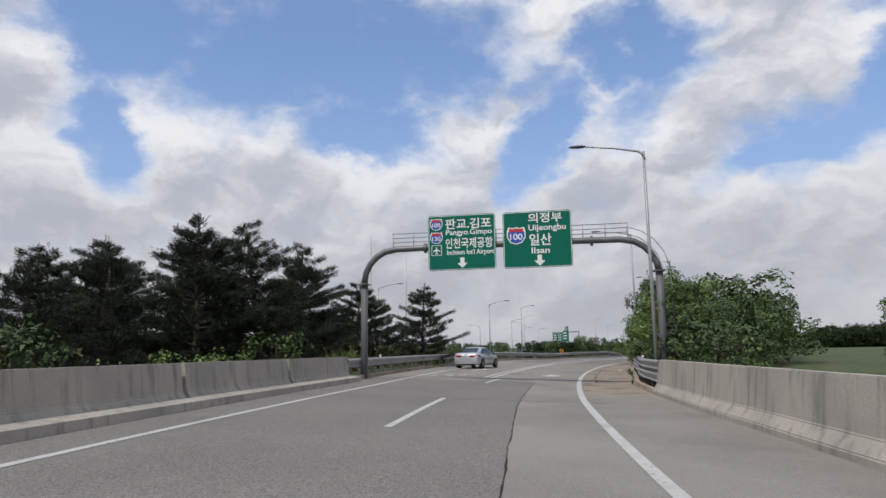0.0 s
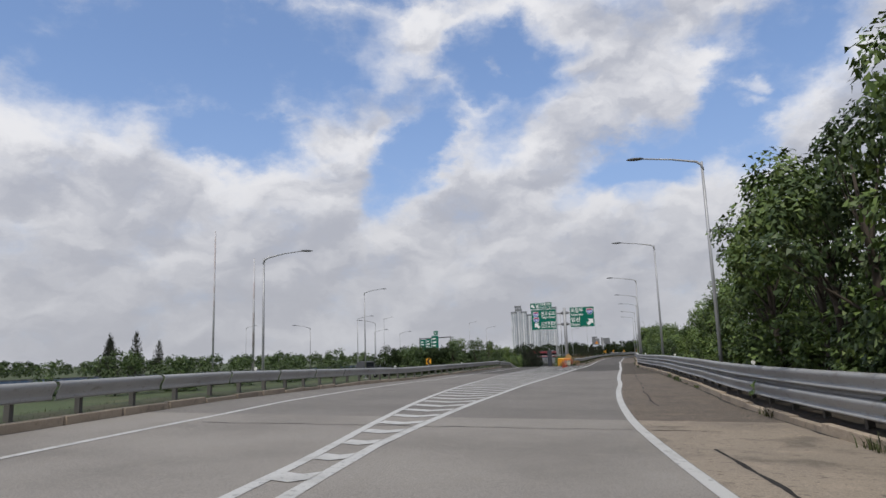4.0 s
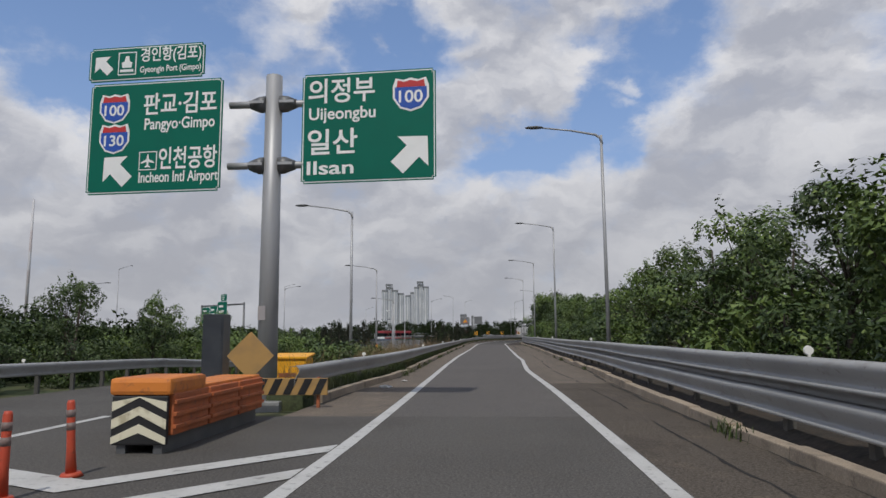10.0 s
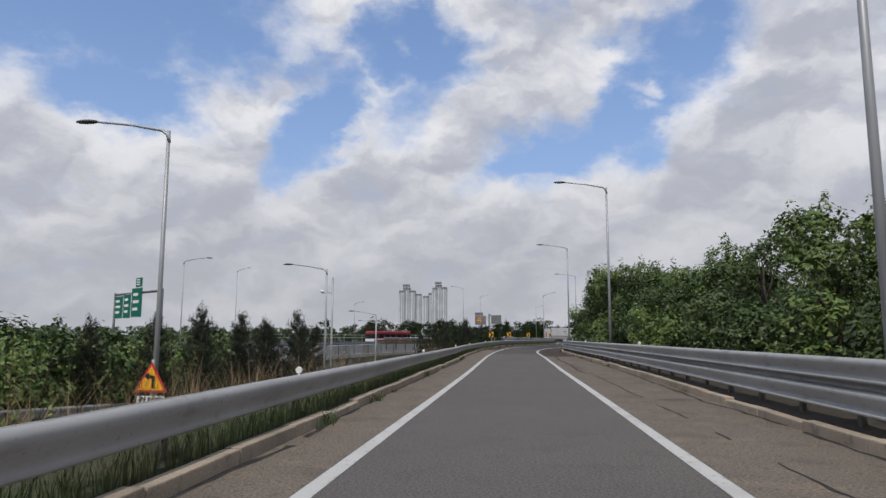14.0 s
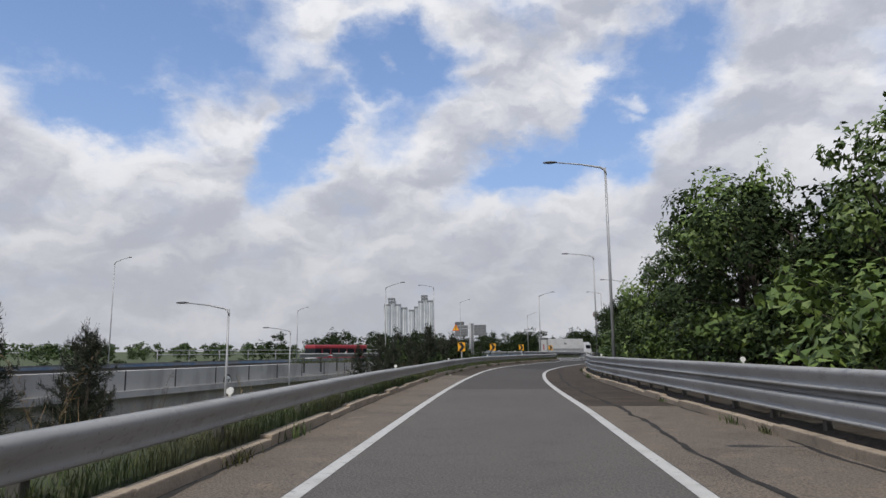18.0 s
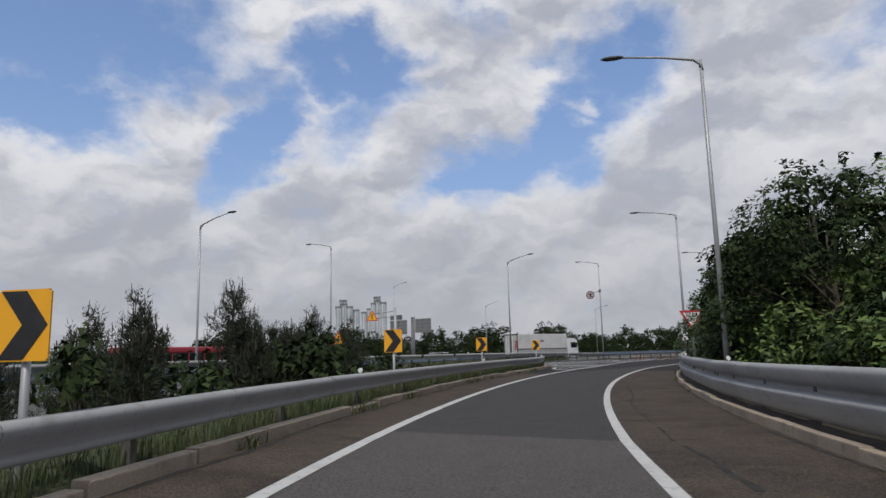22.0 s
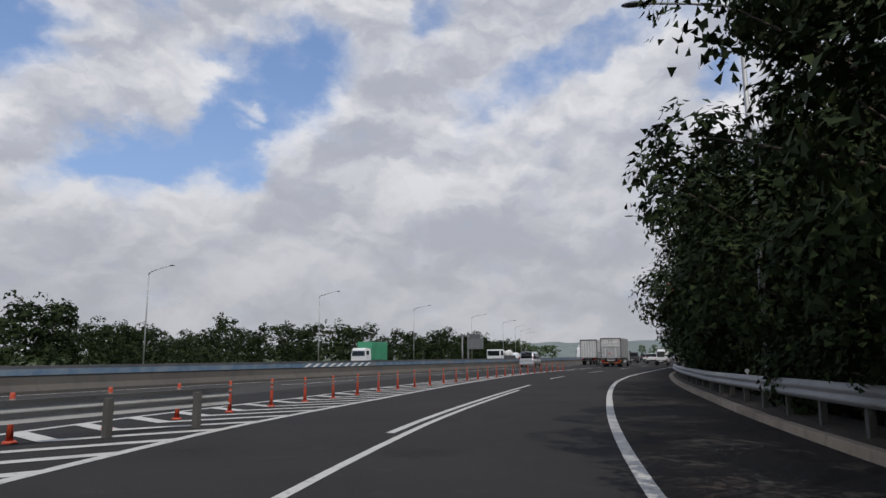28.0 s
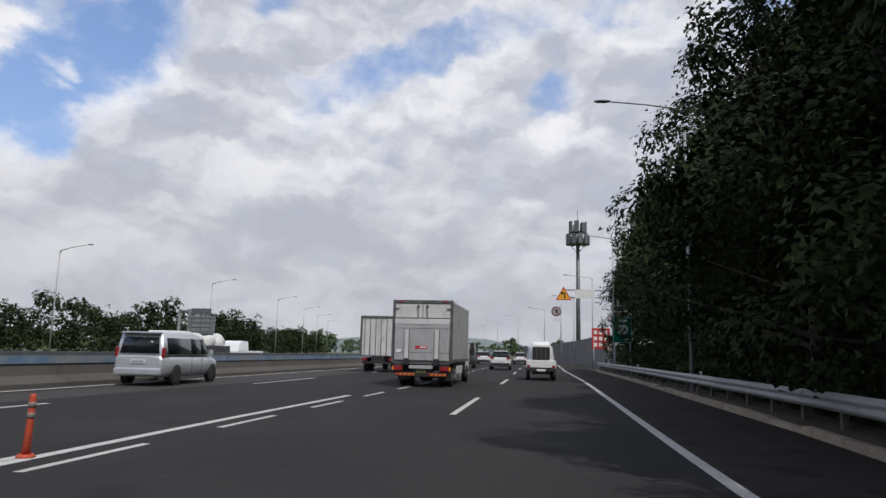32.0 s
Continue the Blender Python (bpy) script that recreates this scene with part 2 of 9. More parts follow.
# pale pavement, lightened further for the sunlit stretch before the fork
LANE_PALE = material("pale_sunlit_asphalt", (0.288, 0.267, 0.241), 0.92, spec=0.15, vary=((0.3, 0.4, 0.68, (0.186, 0.171, 0.155), 0.8), (2.0, 0.55, 0.7, (0.265, 0.243, 0.215), 0.6)), grain=0.45, grain_scale=45, bump=0.5, bump_scale=55)
# lighter tone stands for sun on this stretch
FORK_ASPHALT = material("sunlit_fork_asphalt", (0.222, 0.207, 0.19), 0.92, spec=0.15, vary=((0.35, 0.4, 0.65, (0.165, 0.153, 0.141), 0.8), (2.2, 0.55, 0.7, (0.24, 0.215, 0.186), 0.6)), grain=0.6, grain_scale=38, bump=0.5, bump_scale=55)
# worn asphalt, also darkened for cloud shade where the ramp forks
OLD_ASPHALT = material("worn_shaded_asphalt", (0.113, 0.106, 0.0979), 0.92, spec=0.15, vary=((0.35, 0.4, 0.65, (0.0747, 0.0694, 0.0643), 0.8), (2.2, 0.55, 0.7, (0.112, 0.1, 0.0871), 0.6)), grain=0.7, grain_scale=30, bump=0.5, bump_scale=55)
SHOULDER = material("dusty_shoulder", (0.177, 0.148, 0.12), 0.93, spec=0.15, vary=((0.3, 0.42, 0.66, (0.153, 0.131, 0.112), 0.9), (0.8, 0.52, 0.64, (0.112, 0.0946, 0.08), 0.75), (1.7, 0.55, 0.7, (0.26, 0.206, 0.156), 0.7), (7.0, 0.6, 0.68, (0.0558, 0.0473, 0.04), 0.7)), grain=0.75, grain_scale=26, bump=0.6, bump_scale=45)
# SHOULDER with cloud shade put into its colours
SHADED_SHOULDER = material("shaded_shoulder", (0.108, 0.0909, 0.0734), 0.93, spec=0.15, vary=((0.3, 0.42, 0.66, (0.0935, 0.0802, 0.0685), 0.9), (0.8, 0.52, 0.64, (0.0685, 0.0579, 0.049), 0.75), (1.7, 0.55, 0.7, (0.159, 0.126, 0.0952), 0.7), (7.0, 0.6, 0.68, (0.0342, 0.029, 0.0245), 0.7)), grain=0.75, grain_scale=26, bump=0.6, bump_scale=45)
# dusty shoulder with sunlight put into its colour
PALE_SHOULDER = material("sunlit_dusty_shoulder", (0.314, 0.264, 0.208), 0.93, spec=0.15, vary=((0.3, 0.45, 0.66, (0.228, 0.195, 0.16), 0.9), (0.8, 0.54, 0.64, (0.123, 0.106, 0.088), 0.8), (1.7, 0.55, 0.7, (0.38, 0.312, 0.24), 0.7), (7.0, 0.6, 0.68, (0.0855, 0.073, 0.0608), 0.7)), grain=0.5, grain_scale=40, bump=0.6, bump_scale=45)
# brown earth, darkened further for cloud shade in the bend
BROWN_SHOULDER = material("earthy_shoulder", (0.0809, 0.0648, 0.0514), 0.93, spec=0.15, vary=((0.35, 0.42, 0.64, (0.0464, 0.0403, 0.0367), 0.9), (0.9, 0.5, 0.63, (0.0331, 0.0264, 0.022), 0.8), (1.9, 0.55, 0.7, (0.096, 0.0723, 0.0501), 0.75), (7.0, 0.6, 0.68, (0.0199, 0.017, 0.0147), 0.7)), grain=0.75, grain_scale=26, bump=0.6, bump_scale=45)
DARK_SHOULDER = material("dark_stained_shoulder", (0.0374, 0.0338, 0.0317), 0.93, spec=0.12, vary=((0.35, 0.42, 0.64, (0.0259, 0.0238, 0.023), 0.9), (0.8, 0.53, 0.63, (0.054, 0.0403, 0.0324), 0.7), (1.4, 0.56, 0.64, (0.013, 0.0115, 0.0115), 0.85)), grain=0.75, grain_scale=26, bump=0.6, bump_scale=45)
# in the bend this dark tone also stands for cloud shade
GREY_ASPHALT = material("dull_asphalt", (0.0603, 0.0581, 0.0566), 0.9, spec=0.15, vary=((0.25, 0.4, 0.7, (0.0628, 0.0588, 0.0551), 0.7), (1.6, 0.52, 0.68, (0.0392, 0.0374, 0.0372), 0.6)), grain=0.7, grain_scale=30, bump=0.5, bump_scale=60)
NEW_ASPHALT = material("fresh_asphalt", (0.0294, 0.0285, 0.0294), 0.9, spec=0.12, vary=((0.3, 0.4, 0.7, (0.0421, 0.0399, 0.0386), 0.7), (0.5, 0.6, 0.68, (0.0167, 0.0162, 0.0166), 0.6), (2.5, 0.6, 0.7, (0.0539, 0.0503, 0.046), 0.5)), grain=0.45, grain_scale=45, bump=0.4, bump_scale=60)
TAR = material("tar", (0.034, 0.032, 0.031), 0.95, spec=0.08, vary=((2.0, 0.4, 0.7, (0.06, 0.058, 0.055), 0.8),))
PAINT = material("road_paint", (0.485, 0.48, 0.459), 0.7, vary=((1.1, 0.5, 0.72, (0.351, 0.342, 0.322), 0.8), (9.0, 0.58, 0.68, (0.184, 0.18, 0.172), 0.7)), grain=0.16, grain_scale=50)
CONCRETE = material("concrete", (0.405, 0.369, 0.315), 0.9, vary=((0.5, 0.4, 0.68, (0.279, 0.261, 0.234), 0.8), (1.4, 0.52, 0.7, (0.153, 0.144, 0.131), 0.75, (3.0, 3.0, 0.35)), (0.8, 0.6, 0.75, (0.45, 0.423, 0.36), 0.6)), grain=0.2, grain_scale=35, bump=0.4, bump_scale=25, rand=0.06)
KERB = material("kerb_concrete", (0.377, 0.306, 0.229), 0.92, vary=((0.9, 0.42, 0.66, (0.251, 0.206, 0.157), 0.85), (4.0, 0.55, 0.7, (0.164, 0.134, 0.1), 0.7)), grain=0.3, grain_scale=35, bump=0.5, bump_scale=25, rand=0.14)
STEEL = material("galvanized_steel", (0.337, 0.337, 0.333), 0.6, 0.06, vary=((0.6, 0.4, 0.7, (0.269, 0.269, 0.266), 0.8), (2.5, 0.58, 0.72, (0.202, 0.187, 0.165), 0.6, (1, 1, 3)), (18, 0.62, 0.7, (0.15, 0.143, 0.128), 0.5)), bump=0.12, bump_scale=12, rand=0.07, spec=0.3)
POLE_STEEL = material("pole_steel", (0.36, 0.365, 0.375), 0.5, 0.35, vary=((1.2, 0.4, 0.7, (0.29, 0.295, 0.3), 0.8, (4, 4, 0.6)),), bump=0.06)
GANTRY_STEEL = material("gantry_paint", (0.13, 0.135, 0.14), 0.6, 0.1, vary=((1.2, 0.4, 0.7, (0.1, 0.105, 0.11), 0.8, (4, 4, 0.6)),), bump=0.06)
CUSHION = material("amber_cushion", (0.62, 0.2, 0.03), 0.6, vary=((2.5, 0.45, 0.65, (0.45, 0.13, 0.03), 0.8), (9, 0.58, 0.7, (0.2, 0.08, 0.04), 0.6)))
CUSHION_SIDE = material("orange_cushion_side", (0.45, 0.12, 0.035), 0.7, vary=((2.5, 0.45, 0.65, (0.3, 0.09, 0.035), 0.8), (9, 0.58, 0.7, (0.16, 0.07, 0.04), 0.6)))
PALE_STRIPE = material("pale_yellow_stripe", (0.7, 0.66, 0.5), 0.6, vary=((6.0, 0.5, 0.66, (0.35, 0.3, 0.18), 0.7),))
DARK_STEEL = material("dark_steel", (0.12, 0.125, 0.13), 0.5, 0.5, vary=((1.5, 0.4, 0.7, (0.19, 0.19, 0.19), 0.7),))
SIGN_GREEN = material("sign_green", (0.0, 0.13, 0.088), 0.6, spec=0.2, vary=((1.2, 0.45, 0.7, (0.002, 0.115, 0.08), 0.7),))
SIGN_WHITE = material("sign_white", (0.8, 0.81, 0.8), 0.45, vary=((2.5, 0.45, 0.7, (0.7, 0.71, 0.7), 0.6),))
SIGN_BACK = material("sign_back", (0.23, 0.235, 0.245), 0.55, 0.2, vary=((1.5, 0.4, 0.7, (0.18, 0.185, 0.195), 0.7),))
SIGN_RED = material("sign_red", (0.52, 0.03, 0.03), 0.45, vary=((3.0, 0.45, 0.7, (0.4, 0.03, 0.03), 0.6),))
# ban sign colours darkened to look backlit; the white also serves a notice
SHADED_RED = material("shaded_red", (0.14, 0.025, 0.028), 0.6)
DIMMED_WHITE = material("dimmed_white", (0.36, 0.33, 0.33), 0.6, vary=((3.0, 0.45, 0.7, (0.28, 0.26, 0.26), 0.6),))
SIGN_BLUE = material("sign_blue", (0.015, 0.08, 0.42), 0.45, vary=((3.0, 0.45, 0.7, (0.02, 0.07, 0.33), 0.6),))
SIGN_YELLOW = material("sign_yellow", (0.85, 0.4, 0.015), 0.5, vary=((2.5, 0.45, 0.7, (0.7, 0.33, 0.02), 0.6),))
SIGN_BLACK = material("sign_black", (0.015, 0.015, 0.016), 0.5, vary=((5.0, 0.5, 0.7, (0.03, 0.03, 0.03), 0.6),))
POST_BAND = material("dull_band", (0.2, 0.15, 0.135), 0.6, vary=((6.0, 0.45, 0.7, (0.12, 0.07, 0.06), 0.8),))
ORANGE = material("orange_plastic", (0.43, 0.055, 0.022), 0.55, vary=((4.0, 0.45, 0.7, (0.4, 0.064, 0.024), 0.7), (15, 0.6, 0.7, (0.16, 0.056, 0.032), 0.6)))
RUST = material("rusty_steel", (0.4, 0.13, 0.055), 0.8, 0.2, vary=((3.0, 0.45, 0.65, (0.16, 0.09, 0.06), 0.8), (8.0, 0.55, 0.7, (0.42, 0.2, 0.1), 0.6)), bump=0.3)
REFLECT = material("white_reflector", (0.75, 0.74, 0.7), 0.35)
GRASS = material("grass_ground", (0.06, 0.085, 0.026), 0.95, vary=((0.06, 0.4, 0.65, (0.045, 0.06, 0.022), 0.8), (0.4, 0.5, 0.7, (0.13, 0.11, 0.055), 0.7), (3.0, 0.5, 0.68, (0.03, 0.045, 0.015), 0.8)), grain=0.4, grain_scale=12, bump=0.8, bump_scale=8)
# leaf colour darkened to stand for shaded tree sides under a clouded sun
LEAF_SHADED = material("shaded_leaves", (0.023, 0.0355, 0.0125), 0.75, island=0.32, vary=((0.7, 0.52, 0.66, (0.0557, 0.0816, 0.025), 0.75), (0.9, 0.36, 0.46, (0.0173, 0.0288, 0.0115), 0.0), (0.35, 0.4, 0.7, (0.025, 0.0394, 0.0144), 0.8),), rand=0.2, spec=0.12)
LEAF = material("broad_leaves", (0.0506, 0.0828, 0.0221), 0.55, island=0.34, vary=((0.7, 0.52, 0.66, (0.092, 0.138, 0.0331), 0.75), (0.9, 0.36, 0.46, (0.0276, 0.0478, 0.0156), 0.0), (0.35, 0.4, 0.7, (0.0414, 0.0644, 0.0221), 0.8),), rand=0.2, spec=0.35)
LEAF_LIGHT = material("fresh_leaves", (0.101, 0.154, 0.0336), 0.55, island=0.32, vary=((0.7, 0.52, 0.66, (0.144, 0.202, 0.048), 0.75), (0.9, 0.36, 0.46, (0.048, 0.0768, 0.023), 0.0), (0.35, 0.4, 0.7, (0.072, 0.11, 0.0288), 0.8),), rand=0.2, spec=0.35)
NEEDLE = material("pine_needles", (0.0183, 0.0264, 0.0135), 0.6, island=0.5, vary=((0.5, 0.4, 0.7, (0.0254, 0.0342, 0.0146), 0.8),), rand=0.2, spec=0.3)
BARK = material("bark", (0.06, 0.048, 0.036), 0.95, vary=((5.0, 0.4, 0.7, (0.05, 0.04, 0.03), 0.9, (2, 2, 0.4)),), bump=0.8, bump_scale=20)
REED = material("dry_reed", (0.197, 0.132, 0.0727), 0.85, island=0.4, vary=((0.4, 0.45, 0.65, (0.174, 0.151, 0.0533), 0.8),))
VERGE = material("verge_earth", (0.0455, 0.0585, 0.0234), 0.95, vary=((0.8, 0.45, 0.65, (0.078, 0.065, 0.0364), 0.8), (5.0, 0.5, 0.66, (0.0234, 0.0286, 0.013), 0.8)), grain=0.5, grain_scale=14, bump=0.8, bump_scale=12)
# earth darkened for the shadow between guardrail and kerb
SHADED_DIRT = material("shaded_dirt", (0.042, 0.034, 0.026), 0.95, vary=((0.8, 0.45, 0.65, (0.06, 0.042, 0.028), 0.8), (5.0, 0.5, 0.66, (0.018, 0.016, 0.012), 0.8)), grain=0.5, grain_scale=14, bump=0.8, bump_scale=12)
FADED = material("faded_yellow", (0.4, 0.24, 0.08), 0.7, vary=((3.0, 0.45, 0.65, (0.3, 0.19, 0.08), 0.8),))
BLADE = material("grass_blade", (0.0503, 0.0733, 0.0189), 0.8, island=0.5, vary=((0.3, 0.45, 0.65, (0.0716, 0.0659, 0.0248), 0.8),))

# ---- plan of the roads ----
CENTER = ((50.05, -34.64), (23.33, 9.02), (2.55, 55.29), (-5.33, 79.3), (-10.86, 103.91), (-13.32, 129.2), (-13.07, 153.45), (-12.43, 175.4),
          (-12.43, 197.77), (-12.55, 216.29), (-12.33, 232.14), (-12.08, 249.47), (-11.82, 269.48), (-10.7, 291.82), (-6.39, 316.58),
          (1.93, 340.71), (14.83, 363.97), (33.09, 385.93), (54.39, 406.19), (82.0, 430.5), (110.0, 456.0), (136.5, 479.0),
          (157.0, 501.0), (178.0, 526.0), (198.0, 551.0), (232.0, 592.0), (290.0, 664.0), (400.0, 800.0))
MEDIAN = ((-88, -40), (-80, 60), (-74, 125), (-70, 180), (-62, 250), (-53, 296), (-43, 336), (-24, 366), (4, 389.8), (24.1, 404.5), (58.9, 430.5), (102.3, 463.6), (141, 496.6), (171, 531.7), (191, 556.7),
          (225, 597.8), (283, 669.7), (393, 805.7))


class Line:
    """A smooth line over the ground, walked by its length; lat is metres to its right."""

    def __init__(self, pts, start=0, step=0.5):
        p = np.array(pts, float)
        u = np.concatenate([[0], np.cumsum(np.hypot(*np.diff(p, axis=0).T))])
        n, h = len(p), np.diff(u)
        a, b = np.zeros((n, n)), np.zeros((n, 2))
        a[0, 0] = a[-1, -1] = 1
        for i in range(1, n - 1):
            a[i, i - 1], a[i, i], a[i, i + 1] = h[i - 1], 2 * (h[i - 1] + h[i]), h[i]
            b[i] = 6 * ((p[i + 1] - p[i]) / h[i] - (p[i] - p[i - 1]) / h[i - 1])
        m = np.linalg.solve(a, b)
        q = np.arange(0, u[-1], step)
        k = np.clip(np.searchsorted(u, q, side="right") - 1, 0, n - 2)
        e, f, g = (u[k + 1] - q)[:, None], (q - u[k])[:, None], h[k][:, None]
        self.p = m[k] * e**3 / (6 * g) + m[k + 1] * f**3 / (6 * g) + (p[k] / g - m[k] * g / 6) * e + (p[k + 1] / g - m[k + 1] * g / 6) * f
        s = np.concatenate([[0], np.cumsum(np.hypot(*np.diff(self.p, axis=0).T))])
        self.s = s - s[np.argmin(np.hypot(*(self.p - p[start]).T))]
        t = np.gradient(self.p, axis=0)
        self.t = t / np.hypot(*t.T)[:, None]

    def xy(self, s, lat=0.0):
        x, y = np.interp(s, self.s, self.p[:, 0]), np.interp(s, self.s, self.p[:, 1])
        tx, ty = np.interp(s, self.s, self.t[:, 0]), np.interp(s, self.s, self.t[:, 1])
        return x + lat * ty, y - lat * tx

    def yaw(self, s):
        return math.degrees(math.atan2(-np.interp(s, self.s, self.t[:, 0]), np.interp(s, self.s, self.t[:, 1])))

    def near(self, x, y):
        """Station, lateral and distance of many points."""
        q = self.p[::4]
        d = (x[:, None] - q[None, :, 0]) ** 2 + (y[:, None] - q[None, :, 1]) ** 2
        i = d.argmin(1) * 4
        dx, dy = x - self.p[i, 0], y - self.p[i, 1]
        return self.s[i] + dx * self.t[i, 0] + dy * self.t[i, 1], dx * self.t[i, 1] - dy * self.t[i, 0], np.sqrt(d.min(1))


RAMP, MAIN = Line(CENTER, 2), Line(MEDIAN, 10)


def curve(*rows):
    """A value along a road, from rows of (station, value)."""
    a = np.array(rows, float)
    return lambda s: np.interp(s, a[:, 0], a[:, 1])


BANK = curve((-60, 0.035), (70, 0.035), (95, 0), (225, 0), (250, 0.045), (300, 0.045), (338, 0.0), (520, 0.0))
LEVEL = curve((225, 12.5), (225.1, 1.4))          # the shoulder of the bend lies level


def ramp_z(s, lat):
    return -BANK(s) * np.clip(lat, -12.5, LEVEL(s))


MAIN_Z = curve((-460, -0.2), (-180, -0.6), (-110, -0.45), (-78, 0.0), (900, 0))


def at(s, lat, z=0.0):
    x, y = RAMP.xy(s, lat)
    return Vector((x, y, ramp_z(s, lat) + z))


def spot(s, lat, z=0.0, turn=0.0):
    """The pose of a thing beside the ramp: its +y looks along the road."""
    p = at(s, lat, z)
    return pose(p.x, p.y, p.z, 0, 0, RAMP.yaw(s) + turn)


def main_at(a, b, z=0.0):
    x, y = MAIN.xy(a, b)
    return Vector((x, y, float(MAIN_Z(a)) + z))


def main_spot(a, b, z=0.0, turn=0.0):
    p = main_at(a, b, z)
    return pose(p.x, p.y, p.z, 0, 0, MAIN.yaw(a) + turn)


# the lines and edges of the ramp, by station
R_LINE = curve((-60, 1.6), (20, 1.62), (33, 1.8), (49, 2.0), (65, 2.05), (83, 2.55), (95, 2.3), (112, 1.9), (123, 1.57), (139, 1.63), (149, 1.6), (160, 2.05), (176, 1.98),
               (192, 1.9), (213, 1.98), (225, 1.76), (236, 1.62), (250, 1.3), (263, 1.28), (278, 1.2), (293, 0.95), (306, 1.1), (320, 1.2), (337, 1.43), (354, 1.4), (364, 1.65),
               (374, 2.2), (385, 2.8), (400, 3.75), (448, 7.2), (470, 8.2), (500, 9.0), (900, 9.0))
L_LINE = curve((28, -2.45), (45, -2.33), (61, -2.4), (76, -1.85), (93, -1.82), (112, -2.12), (131, -1.92), (145, -1.9), (160, -1.85), (190, -2.0), (213, -2.2), (234, -2.35),
               (245, -2.65), (262, -2.75), (283, -2.9), (290, -2.88), (297, -3.2), (308, -4.3), (319, -5.4), (328, -6.0), (340, -6.1), (364, -6.35), (374, -6.2), (387, -5.4), (399, -4.5), (448, -0.9), (470, 0.1), (500, 0.9), (900, 0.9))
L_GORE = curve((28, -2.75), (49, -2.85), (60, -3.0), (72, -3.9), (83, -4.85), (92, -5.7), (101, -6.7), (115, -7.1), (128, -7.0), (136, -6.9))
L_EDGE = curve((-60, -5.75), (25, -5.8), (38, -6.3), (53, -6.95), (66, -7.5), (80, -8.6), (92, -9.6), (107, -10.0), (128, -10.4), (140, -10.7))
R_KERB = curve((-60, 4.5), (10, 4.5), (24, 4.1), (30, 4.1), (36, 4.5), (42, 4.7), (51, 4.6), (60, 5.15), (80, 5.6), (92, 5.1), (101, 4.55), (112, 3.6), (121, 3.1), (132, 3.3), (140, 3.5), (148, 3.95), (160, 4.2), (175, 4.35), (200, 4.5), (216, 4.35),
               (227, 4.15), (242, 3.98), (257, 3.95), (263, 4.02), (272, 3.99), (285, 3.91), (295, 3.91), (302, 4.12), (312, 4.3), (318, 4.37), (340, 4.45), (350, 4.3), (362, 4.2), (374, 4.55), (388, 5.9), (401, 6.7), (448, 10.2), (470, 11.2), (500, 12), (900, 12))
L_KERB = curve((128, -3.9), (139, -3.5), (145, -3.0), (150, -2.95), (166, -3.0), (189, -3.4), (203, -3.45), (213, -3.75), (234, -4.05), (245, -4.1), (257, -4.15), (270, -4.4), (276, -4.5), (284, -4.75), (286, -5.05), (287.6, -5.5), (291, -6.5))
L_KERB_0 = curve((-60, -7.3), (26, -7.4), (40, -8.2), (57, -9.0), (75, -10.2), (94, -11.8), (110, -12.4), (130, -12.7), (145, -13.2))
GORE_2 = curve((283, -4.05), (285.5, -4.3), (287, -5.0), (288, -5.7), (290.5, -7.4), (292.5, -8.6), (300, -8.5), (310, -8.6), (330, -9.2), (341, -9.0), (352, -8.5), (361, -7.8), (373, -6.8), (382, -5.9))
OUTER_2 = curve((240, -24), (262, -17.5), (280, -13.6), (295, -10.9), (306, -11.0), (318, -12.0), (330, -13.5))

# ---- helpers for building ----
def link(name, bm, mat, parent=None, label=""):
    me = bpy.data.meshes.new(name)
    bm.to_mesh(me)
    bm.free()
    if mat:
        me.materials.append(mat)
    ob = new(name, me)
    ob.parent = parent
    if label:
        tagged(ob, label)
    return ob


part = link


def empty(name, m, label, category, group="", kind=""):
    ob = new(name)
    ob.empty_display_size = 0.2
    ob.matrix_world = m
    return tagged(ob, label, category, group, kind)


def from_data(name, verts, faces, mat, parent=None, smooth=False):
    me = bpy.data.meshes.new(name)
    me.from_pydata([tuple(v) for v in verts], [], faces)
    me.update()
    if mat:
        me.materials.append(mat)
    if smooth:
        me.polygons.foreach_set("use_smooth", [True] * len(me.polygons))
    ob = new(name, me)
    ob.parent = parent
    return ob


def again(name, mesh, m, parent=None):
    """One more object on a mesh that is there already."""
    ob = new(name, mesh)
    ob.parent = parent
    ob.matrix_basis = m
    return ob


def box(bm, x0, x1, y0, y1, z0, z1, bevel=0.0, m=None):
    g = bmesh.ops.create_cube(bm, size=1.0)
    vs = g["verts"]
    bmesh.ops.scale(bm, vec=(x1 - x0, y1 - y0, z1 - z0), verts=vs)
    bmesh.ops.translate(bm, vec=((x0 + x1) / 2, (y0 + y1) / 2, (z0 + z1) / 2), verts=vs)
    if bevel:
        es = list({e for v in vs for e in v.link_edges})
        r = bmesh.ops.bevel(bm, geom=es, offset=bevel, segments=2, affect="EDGES", profile=0.6)
        vs = list({v for f in r["faces"] for v in f.verts} | {v for v in vs if v.is_valid})
    if m is not None:
        bmesh.ops.transform(bm, matrix=m, verts=vs)
    return bm


def boxed(*a, **k):
    return box(bmesh.new(), *a, **k)


